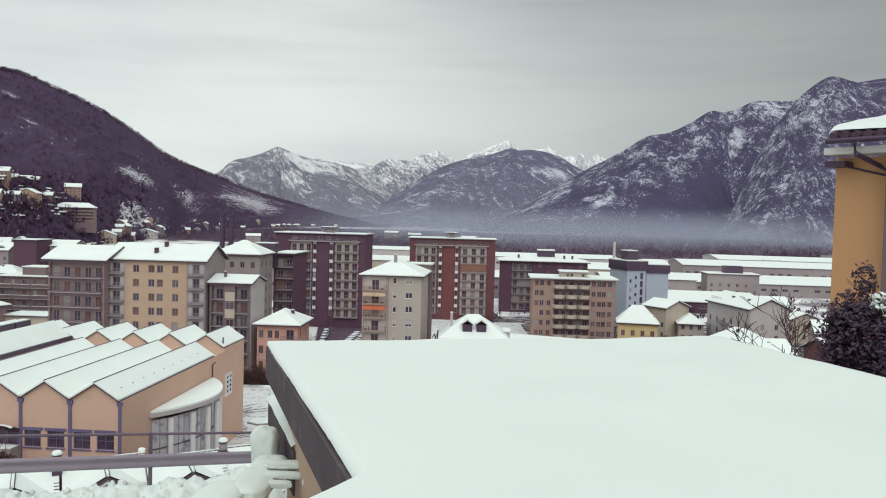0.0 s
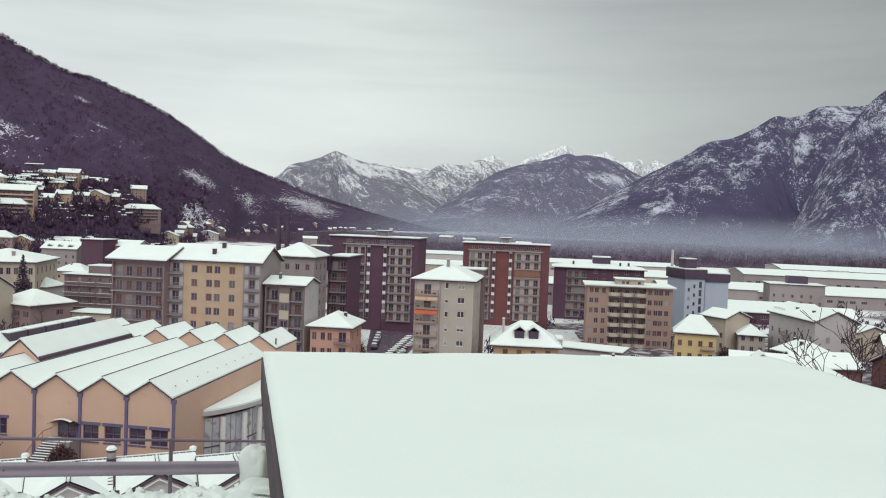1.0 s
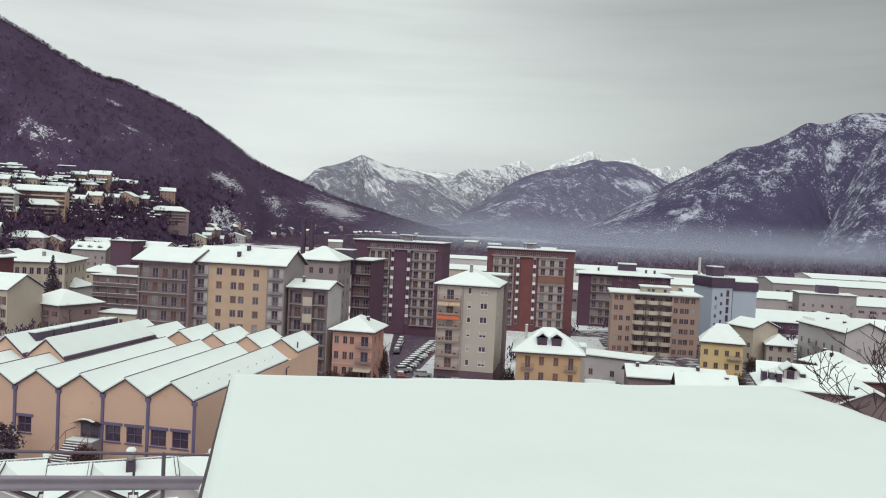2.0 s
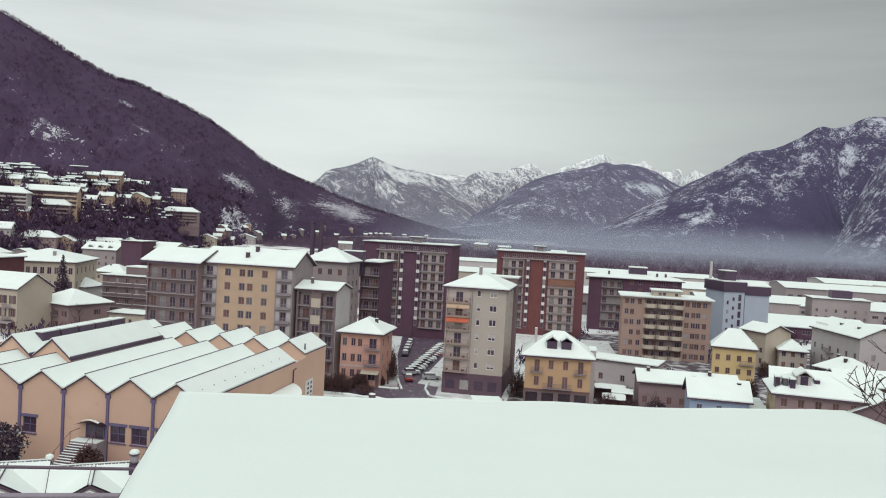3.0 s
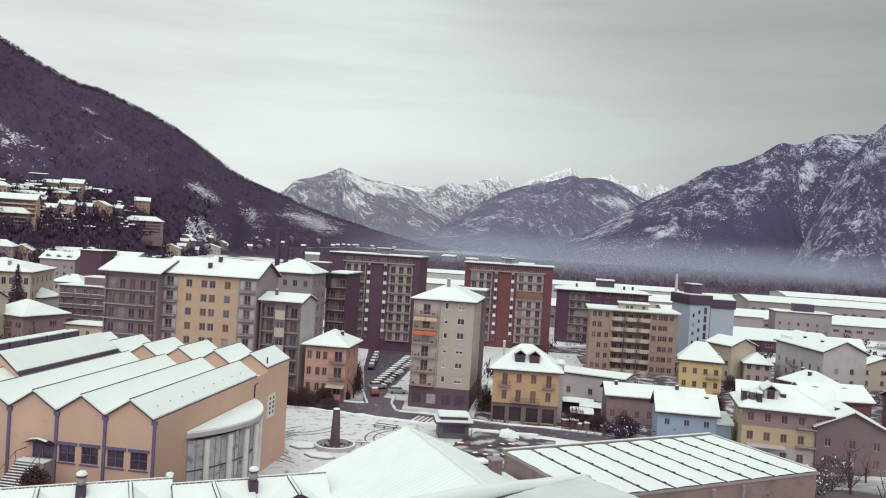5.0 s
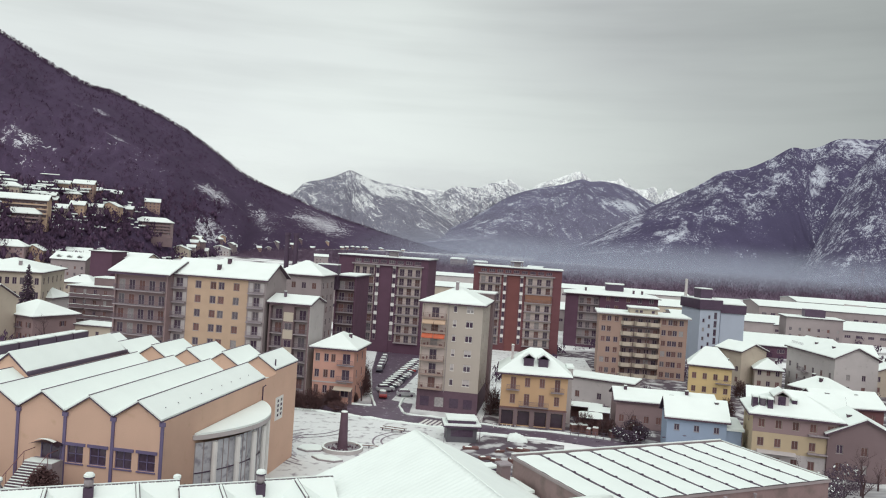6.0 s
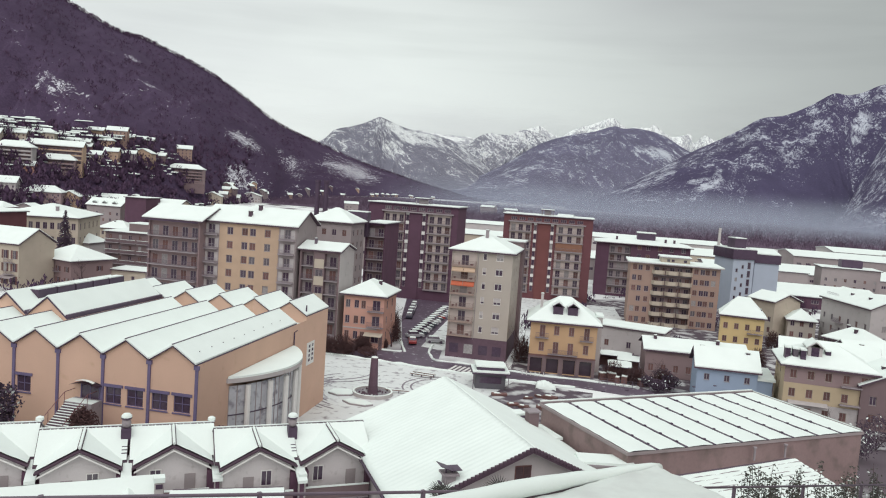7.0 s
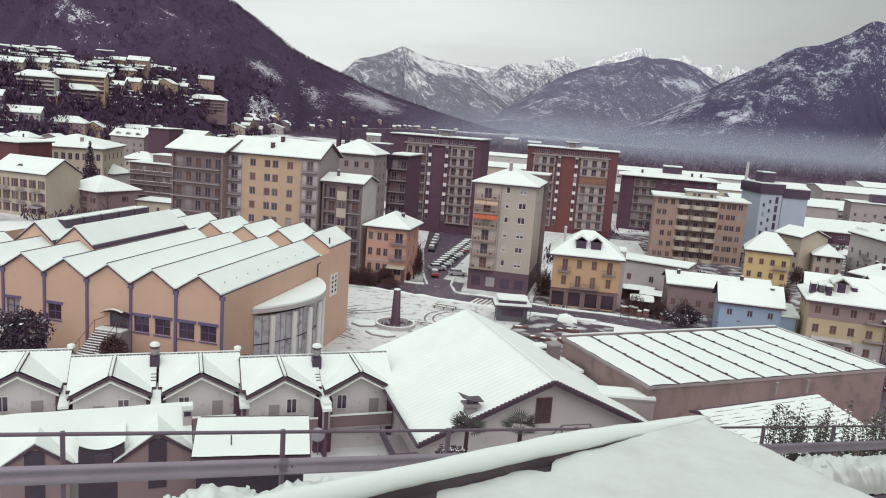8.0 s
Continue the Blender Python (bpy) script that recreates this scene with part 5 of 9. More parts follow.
def pale_blue_block():
    b = Building("apartment_block", "pale blue block with dark sheet-metal top storey under snow", "apartment block", 64.3, 262.0, 14.0, 7.2, 13.0, 17.6)
    b.windows("f", [1.4], steps(1.4, 5, 3.0), 0.8, 1.2, "", 1)
    b.windows("f", [3.4], steps(2.6, 5, 3.0), 0.8, 1.2, "", 1)
    b.windows("f", [5.6], steps(0.6, 6, 2.8), 1.1, 2.2, "", 1)
    b.walls(PALEBLUE)
    b.piece("top_storey", Geo().slab([(-0.5, -0.5, 20.9), (7.7, -0.5, 20.9), (7.7, 13.5, 20.9), (-0.5, 13.5, 20.9)], 3.2, 0.0), DARKMETAL, "dark metal mansard storey")
    b.piece("roof_snow", Geo().box(-0.3, -0.3, 20.904, 7.5, 13.3, 21.2), SNOW)
    b.piece("lift_house", Geo().box(1.5, 3.0, 21.2, 5.5, 8.0, 24.3), DARKMETAL)
    b.piece("lift_house_snow", Geo().box(1.5, 3.0, 24.304, 5.5, 8.0, 24.6), SNOW)
    c = Building("apartment_block", "plain pale blue wing with a dark sheet-metal top under snow", "apartment block", 71.6, 264.3, -4.0, 7.6, 11.0, 16.8)
    c.walls(PALEBLUE)
    c.piece("top_storey", Geo().slab([(-0.2, -0.4, 19.6), (8.0, -0.4, 19.6), (8.0, 11.4, 19.6), (-0.2, 11.4, 19.6)], 2.8, 0.0), DARKMETAL, "dark metal mansard storey")
    c.piece("roof_snow", Geo().slab([(-0.1, -0.3, 19.7), (7.9, -0.3, 19.7), (7.9, 11.3, 20.9), (-0.1, 11.3, 20.9)], 0.0, 0.3), SNOW)


awning_tower()
slab_tower("dark brick apartment tower with cream balcony bays", -51.2, 230.4, -4.2, PLUM, PLUM, 27.6, 28.5, ((4.7, 11.3), (18.4, 25.7)), (12.2, 17.3), (13.1, 16.6))
slab_tower("red brick apartment tower with grey balcony bays", -11.2, 254.0, -2.0, BRICK, BRICKPIER, 28.8, 27.3, ((2.0, 9.2), (17.2, 26.0)), (10.4, 15.9), (11.4, 15.1), (5, WOODBLIND))
beige_block()
yellow_row()
dark_block()
pale_blue_block()


# ---------------------------------------------------------------- lower houses of the town
SHOPGLASS = surface("dark_shop_glass", (0.055, 0.038, 0.052), 0.12, 0.2, 0.8, 6.0, 0.0, spec=0.5)


def pink_house():
    b = Building("town_house", "salmon-pink three-storey house with balconies and a snowy hip roof", "house", -38.15, 155.8, -2.9, 8.5, 10.3, 11.1)
    b.windows("f", [0.85, 2.7, 4.15], [1.9, 5.1, 8.35], 0.95, 1.6, "some")
    b.windows("f", [6.9], [1.4, 4.8, 8.05], 1.6, 2.1, "")
    b.windows("r", [2.8, 7.0], [1.9, 5.1, 8.35], 1.1, 1.6, "some")
    b.walls(PINK)
    for z in (4.7, 7.95):
        bal = b.piece("balcony", Geo().box(5.2, -1.0, z - 0.15, 8.6, -0.003, z), CONCRETE)
        part("railing", railing(3.4, 1.0, 0.16), IRON, bal, m=pose(5.2, -0.95, z))
    b.piece("balcony_awning", Geo().slab([(4.8, -1.6, 3.0), (8.6, -1.6, 3.0), (8.6, -0.003, 3.5), (4.8, -0.003, 3.5)], 0.05, 0.0), CREAM)
    b.roof("hip", 2.6, 0.9)
    b.chimney(6.2, 5.0, 12.2, 1.4, 0.6, TILE)
    for a_, b_ in ((4.8, 5.9), (7.8, 8.54)):
        b.piece("pier", Geo().box(a_, -0.06, -0.5, b_, -0.003, 3.2), BROWN)
    b.piece("string_course", Geo().box(-0.05, -0.07, 4.05, 7.3, -0.003, 4.3), PALE)


def amber_house():
    b = Building("town_house", "amber three-storey house with brown shutters and two dormers", "house", 0.3, 149.8, -0.3, 12.6, 11.0, 10.0)
    b.windows("f", [2.3, 10.7], [4.3], 1.0, 1.75, "closed")
    b.windows("f", [5.0, 7.8], [7.6], 1.0, 1.7, "closed")
    b.windows("f", [5.0, 7.8], [3.95], 1.05, 2.25, "closed")
    b.windows("f", [2.3, 10.7], [7.0], 1.05, 2.35, "closed")
    b.windows("r", [3.0, 7.5], [4.4, 7.7], 1.0, 1.6, "closed")
    for u in (1.5, 4.6, 7.8, 10.9):
        b.holes["f"].append((u - 1.15, 0.1, u + 1.15, 2.9, 0.6))
        b.piece("shop_window", Geo().box(u - 1.15, 0.5, 0.1, u + 1.15, 0.58, 2.9), SHOPGLASS)
    b.walls(AMBER)
    b.piece("cornice", Geo().box(-0.1, -0.12, 3.3, 12.7, -0.003, 3.6), WOOD)
    b.piece("ground_floor", Geo().box(-0.04, -0.05, 2.92, 12.64, -0.003, 3.28), BROWN)
    for a, c in ((-0.04, 0.34), (2.66, 3.44), (5.76, 6.64), (8.96, 9.74), (12.06, 12.64)):
        b.piece("pier", Geo().box(a, -0.05, -0.5, c, -0.003, 2.915), BROWN)
    for u, z, w in ((6.4, 3.9, 5.6), (2.3, 6.95, 2.5), (10.7, 6.95, 2.5)):
        bal = b.piece("balcony", Geo().box(u - w / 2, -0.8, z - 0.12, u + w / 2, -0.003, z), CONCRETE)
        part("railing", railing(w, 0.95, 0.15), IRON, bal, m=pose(u - w / 2, -0.75, z))
    b.roof("hip", 4.2, 0.9)
    for u in (5.0, 7.8):
        d = b.piece("dormer", Geo().box(u - 0.95, 0.9, 11.3, u + 0.95, 4.0, 12.9).slab([(u - 1.15, 0.6, 12.9), (u, 0.6, 13.7), (u, 4.6, 13.7), (u - 1.15, 4.6, 12.9)], 0.1, 0.0).slab([(u, 0.6, 13.7), (u + 1.15, 0.6, 12.9), (u + 1.15, 4.6, 12.9), (u, 4.6, 13.7)], 0.1, 0.0), DARKMETAL, "dark dormer with a pointed roof")
        part("pane", Geo().box(u - 0.75, 0.87, 11.5, u + 0.75, 0.895, 12.8), GLASS, d)
        part("snow_cover", Geo().slab([(u - 1.1, 1.0, 12.95), (u, 1.0, 13.73), (u, 4.6, 13.73), (u - 1.1, 4.6, 12.95)], 0.0, 0.16).slab([(u, 1.0, 13.73), (u + 1.1, 1.0, 12.95), (u + 1.1, 4.6, 12.95), (u, 4.6, 13.73)], 0.0, 0.16), SNOW, d)
    b.chimney(1.8, 4.0, 12.6, 2.2, 0.5, PALE)
    b.piece("wing", Geo().box(12.65, 5.5, -1, 13.9, 9.5, 10.9), PALE)
    b.piece("wing_snow", Geo().box(12.65, 5.3, 10.904, 14.1, 9.7, 11.25), SNOW)


def plain_house(label, x, y, turn, w, d, h, wall, roof, rise, rows, cols, style="some", over=0.6, side=(), name="town_house", z0=0.0, chim=(), win=(1.0, 1.4), group="", first=1.2, pitch=2.9, left=()):
    b = Building(name, label, "house", x, y, turn, w, d, h, z0, group)
    b.windows("f", [w * (i + 0.5) / cols for i in range(cols)], steps(first, rows, pitch), *win, style)
    b.windows("r", list(side), steps(first, rows, pitch), *win, style)
    b.windows("l", list(left), steps(first, rows, pitch), *win, style)
    b.walls(wall)
    b.roof(roof, rise, over, gable=wall if "gable" in roof else None)
    for u, v, z in chim:
        b.chimney(u, v, z, 1.0, 0.6, TILE)
    return b


pink_house()
amber_house()
b = plain_house("low pale building with a flat snowy roof and a blank wall", 15.2, 179.0, -20.0, 15.0, 8.0, 5.6, PALE, "flat", 0, 1, 3, over=0.4)
b = plain_house("long low house with brown walls and a snowy roof", 23.1, 156.0, -2.0, 19.0, 9.0, 5.3, MAUVE, "gable_x", 1.75, 1, 8, "closed", chim=((2.0, 3.6, 6.6), (14.0, 3.5, 6.6)))
b = plain_house("sky-blue house with a plain snowy gable roof", 29.7, 140.1, -4.6, 10.0, 7.4, 6.1, BLUE, "gable_x", 2.9, 1, 3, "", side=(2.5, 5.5), chim=((1.2, 5.0, 8.0), (8.6, 3.0, 7.8)), win=(0.9, 1.1), first=4.0)
b.piece("lean_to", Geo().box(10.05, 0.5, -1, 12.6, 6.5, 4.8), BLUE)
b.piece("lean_to_snow", Geo().slab([(10.05, 0.1, 4.9), (13.0, 0.1, 4.9), (13.0, 6.9, 5.6), (10.05, 6.9, 5.6)], 0.15, 0.25), SNOW)
b = plain_house("long cream farmhouse with brown shutters and a broad snowy roof", 42.6, 135.0, -9.5, 13.2, 11.0, 9.0, YELLOW, "hip", 3.3, 3, 5, "closed", over=0.9, first=0.7, pitch=3.1, left=(2.5, 6.0))
for storey, material, low_, sill, head, high_ in (("ground_floor", PALE, -0.5, 0.7, 2.1, 2.9), ("upper_storey", MAUVE, 6.1, 6.9, 8.3, 8.95)):
    edges = [-0.03] + [13.2 * (i + 0.5) / 5 + e for i in range(5) for e in (-0.52, 0.52)] + [13.23]
    g = cells(edges, [low_, sill - 0.02, head + 0.02, high_], lambda i, j: j != 1 or i % 2 == 0, -0.04, -0.003)
    b.piece(storey, g, material)
for u, v in ((0.4, 1.6), (1.5, 1.0), (2.6, 0.5), (6.6, 2.2)):
    d = b.piece("dormer", shared(("small_dormer",), lambda: Geo().box(-0.42, 0.0, -1.2, 0.42, 1.8, 1.2).mesh("dormer", DARKMETAL)), None, "narrow dark dormer with a snow cap", m=pose(u, v, 10.3))
    part("pane", shared(("small_dormer_pane",), lambda: Geo().box(-0.32, -0.03, 0.1, 0.32, -0.004, 1.1).mesh("pane", GLASS)), None, d)
    part("snow_cap", shared(("small_dormer_snow",), lambda: Geo().box(-0.5, -0.1, 1.204, 0.5, 1.9, 1.42).mesh("snow_cap", SNOW)), None, d)
d = b.piece("dormer", Geo().box(3.4, 1.6, 9.4, 5.6, 4.6, 12.0).slab([(3.1, 1.3, 11.9), (4.5, 1.3, 12.9), (4.5, 5.6, 12.9), (3.1, 5.6, 11.9)], 0.1, 0.0).slab([(4.5, 1.3, 12.9), (5.9, 1.3, 11.9), (5.9, 5.6, 11.9), (4.5, 5.6, 12.9)], 0.1, 0.0), PALE, "tall gabled roof dormer")
part("window", Geo().box(3.9, 1.55, 10.0, 5.1, 1.595, 12.0), GLASS, d)
part("snow_cover", Geo().slab([(3.1, 1.4, 11.95), (4.5, 1.4, 12.95), (4.5, 5.6, 12.95), (3.1, 5.6, 11.95)], 0.0, 0.2).slab([(4.5, 1.4, 12.95), (5.9, 1.4, 11.95), (5.9, 5.6, 11.95), (4.5, 5.6, 12.95)], 0.0, 0.2), SNOW, d)
for z in (3.6, 6.6):
    b.piece("balcony", Geo().box(8.5, -1.0, z - 0.15, 11.5, -0.003, z), CONCRETE)
b.piece("shop_awning", Geo().slab([(0.8, -1.4, 2.9), (6.8, -1.4, 2.9), (6.8, -0.003, 3.2), (0.8, -0.003, 3.2)], 0.06, 0.0), PALE)
b = plain_house("cream back wing under a plain snowy roof", 46.5, 150.0, -14.0, 16.0, 8.5, 7.4, CREAM, "gable_x", 3.0, 2, 6, "closed")
b = plain_house("small bright yellow house with a snowy roof", 45.7, 193.8, -12.0, 9.8, 7.4, 8.3, LEMON, "hip", 4.2, 2, 4, "closed", chim=((6.4, 2.0, 9.6), (8.0, 2.0, 9.2), (8.8, 2.4, 9.2)), first=2.0, pitch=3.2)
bal = b.piece("balcony", Geo().box(6.2, -0.9, 4.4, 9.6, -0.003, 4.55), CONCRETE)
part("railing", railing(3.4, 0.95, 0.2), IRON, bal, m=pose(6.2, -0.85, 4.55))
b = plain_house("ochre gabled house with small windows", 60.5, 225.0, -59.0, 8.8, 9.5, 9.6, CREAM, "gable_x", 2.05, 2, 3, "some", left=(2, 6))
b = plain_house("low grey house with a snowy hip roof", 68.1, 215.1, -11.0, 6.8, 8.0, 5.6, TOWERGREY, "hip", 2.6, 2, 3, "some", chim=((5.5, 3.0, 7.0),))
b = plain_house("large plain grey house with a snowy gable roof", 77.4, 218.8, -82.0, 23.0, 11.0, 12.2, PALE, "gable_x", 2.8, 3, 6, "some", side=(3.5, 7.5), chim=((9.0, 3.0, 13.4), (17.0, 3.0, 13.4)))
for z in (4.0, 6.9):
    bal = b.piece("balcony", Geo().box(7.5, -1.1, z - 0.15, 11.5, -0.003, z), CONCRETE)
    part("railing", railing(4.0, 1.0, 0.2), IRON, bal, m=pose(7.5, -1.05, z))
b.piece("roof_rail", railing(6.0, 1.0, 0.3), STEEL, m=pose(0.2, 1.0, 12.75))
b = plain_house("cluster house with a low snowy roof", 68.0, 189.0, -58.0, 10.4, 8.0, 5.8, BROWN, "hip", 2.8, 2, 4, "some", chim=((6.0, 2.5, 7.6), (3.0, 4.0, 8.0)))
b = plain_house("old stone house with a snowy gable roof", 86.0, 164.0, 10.0, 12.0, 10.0, 6.4, STONE, "gable_x", 2.8, 2, 3, "closed", chim=((4.0, 2.5, 8.0),))
b = plain_house("brown timber-balconied house under snow", 56.5, 150.0, -10.0, 11.0, 9.0, 6.2, BROWN, "gable_y", 2.6, 2, 3, "some", chim=((4.0, 5.5, 7.8),))
b = plain_house("old brown house with a snow-covered lean-to roof", 63.0, 160.0, 5.0, 13.0, 9.0, 6.6, STONE, "gable_x", 2.6, 2, 3, "closed", chim=((9.0, 3.5, 7.8), (3.0, 3.0, 7.8)))
b = plain_house("small cream house with a snowy roof", 94.0, 188.0, -15.0, 14.0, 10.0, 7.5, CREAM, "gable_x", 2.8, 2, 4, "some")
b = plain_house("brown house with a wooden balcony under a snowy roof", 53.8, 132.7, -8.0, 11.0, 10.0, 7.0, BROWN, "gable_y", 3.0, 2, 3, "some", chim=((4.0, 4.0, 8.8),))
b = plain_house("old stone house with a broad snowy roof", 76.0, 140.0, -6.0, 15.0, 11.0, 7.4, STONE, "gable_x", 3.0, 2, 4, "closed", chim=((4.0, 4.0, 8.8),))
b = plain_house("grey building with a low snowy roof", 104.0, 160.0, -8.0, 18.0, 12.0, 8.4, GREY, "gable_x", 3.0, 2, 5, "some")

# left of the hall
b = Building("school_building", "long cream school building with tall windows and a snowy hip roof", "school", -175.0, 230.6, 17.4, 25.0, 27.0, 15.6)
b.windows("f", steps(1.6, 11, 2.2), [2.6, 7.0, 11.6], 1.3, 2.2, "")
b.windows("r", [3.0, 8.0, 13.0, 18.0, 23.0], [2.6, 7.0, 11.6], 1.4, 2.2, "")
b.walls(CREAM)
b.roof("hip", 3.6, 0.9)
b.chimney(17.0, 5.0, 16.8, 2.0, 0.9, CONCRETE)
b = plain_house("cream house with iron balconies and a roof dormer", -151.5, 189.0, -9.0, 18.0, 12.0, 11.6, CREAM, "gable_x", 3.8, 3, 6, "leaves", side=(), chim=((15.0, 7.0, 12.6), (3.0, 8.0, 13.0)), first=0.9, pitch=3.4, win=(1.1, 2.2))
for z in (3.6, 6.7):
    for u in (3.2, 8.6, 13.8):
        bal = b.piece("balcony", shared(("cream_balcony",), lambda: Geo().box(0, -0.9, -0.12, 3.0, -0.003, 0).mesh("balcony", CONCRETE)), None, m=pose(u, 0, z))
        part("railing", shared(("cream_balcony_rail",), lambda: railing(3.0, 0.95, 0.16).mesh("railing", IRON)), None, bal, m=pose(0, -0.85, 0))
b.piece("ground_awning", Geo().slab([(12.6, -2.0, 2.7), (17.2, -2.0, 2.7), (17.2, -0.003, 3.3), (12.6, -0.003, 3.3)], 0.06, 0.0), GREY, "grey fabric awning over the ground floor")
d = b.piece("dormer", Geo().box(6.0, 2.0, 10.6, 9.0, 5.0, 12.6).slab([(5.4, 1.6, 12.5), (7.5, 1.6, 13.5), (7.5, 6.0, 13.5), (5.4, 6.0, 12.5)], 0.12, 0.2).slab([(7.5, 1.6, 13.5), (9.6, 1.6, 12.5), (9.6, 6.0, 12.5), (7.5, 6.0, 13.5)], 0.12, 0.2), TILE)
part("pane", Geo().box(6.6, 1.95, 11.5, 8.4, 1.995, 12.5), GLASS, d)
b = plain_house("pinkish-brown two-storey house with a snowy hip roof", -138.9, 201.1, -21.0, 14.5, 13.2, 7.0, MAUVE, "hip", 3.5, 2, 4, "leaves", over=1.0, side=(9.0,), first=0.8, pitch=3.1)
for u, z in ((0.6, 3.75), (7.6, 3.75)):
    bal = b.piece("balcony", shared(("mauve_balcony",), lambda: Geo().box(0, -0.9, -0.12, 2.6, -0.003, 0).mesh("balcony", CONCRETE)), None, m=pose(u, 0, z))
    part("railing", shared(("mauve_balcony_rail",), lambda: railing(2.6, 0.95, 0.16).mesh("railing", IRON)), None, bal, m=pose(0, -0.85, 0))
b = plain_house("dark red end block with a black roof", -174.0, 206.0, -2.0, 17.5, 14.0, 18.0, BRICK, "flat", 0, 5, 3, "some")
b = plain_house("low flat-roofed annexe under snow", -121.0, 208.0, -2.0, 14.0, 8.0, 4.2, CREAM, "flat", 0, 1, 3, "some")
b = plain_house("stepped terrace house with cluttered snowy balconies", -131.5, 222.0, -2.0, 16.5, 12.0, 13.8, BROWN, "flat", 0, 4, 5, "some", first=2.0, pitch=3.2)
b.piece("upper_storey", Geo().box(6.0, 3.0, 14.1, 13.0, 9.0, 16.4), BROWN)
b.piece("upper_storey_snow", Geo().box(5.8, 2.8, 16.404, 13.2, 9.2, 16.7), SNOW)
for z in (4.2, 7.4, 10.6):
    for u in (0.4, 5.8, 11.2):
        bal = b.piece("balcony", shared(("terrace_balcony",), lambda: Geo().box(0, -1.3, -0.15, 4.8, -0.003, 0).mesh("balcony", CONCRETE)), None, m=pose(u, 0, z))
        part("railing", shared(("terrace_balcony_rail",), lambda: railing(4.8, 1.0, 0.2).mesh("railing", IRON)), None, bal, m=pose(0, -1.25, 0))
        part("snow", shared(("terrace_balcony_snow",), lambda: Geo().box(0, -1.3, 1.004, 4.8, -1.18, 1.1).mesh("snow", SNOW)), None, bal)
b = plain_house("tall dark blank-sided house", -182.4, 320.0, -2.0, 10.0, 12.0, 20.5, PLUM, "flat", 0, 1, 1, "some")
b = plain_house("low house with a row of small dormers", -207.0, 330.0, -2.0, 17.0, 10.0, 15.2, GREY, "gable_x", 3.2, 4, 5, "some", first=2.4)
for u in (3.4, 8.4, 13.4):
    d = b.piece("dormer", shared(("row_dormer",), lambda: Geo().slab([(-1.3, -0.2, 1.3), (0, -0.2, 2.0), (0, 3.6, 2.0), (-1.3, 3.6, 1.3)], 0.1, 0.25).slab([(0, -0.2, 2.0), (1.3, -0.2, 1.3), (1.3, 3.6, 1.3), (0, 3.6, 2.0)], 0.1, 0.25).mesh("dormer", SNOW)), None, "small gabled dormer under snow", m=pose(u, 0.8, 15.4))
    part("front", shared(("row_dormer_front",), lambda: Geo().box(-1.0, 0.0, -0.4, 1.0, 3.0, 1.2).mesh("front", TILE)), None, d)
b = plain_house("long white workshop with a snowy roof", -175.0, 330.0, -2.0, 13.0, 12.0, 17.6, CREAM, "gable_x", 2.5, 1, 4, "", first=13.0)


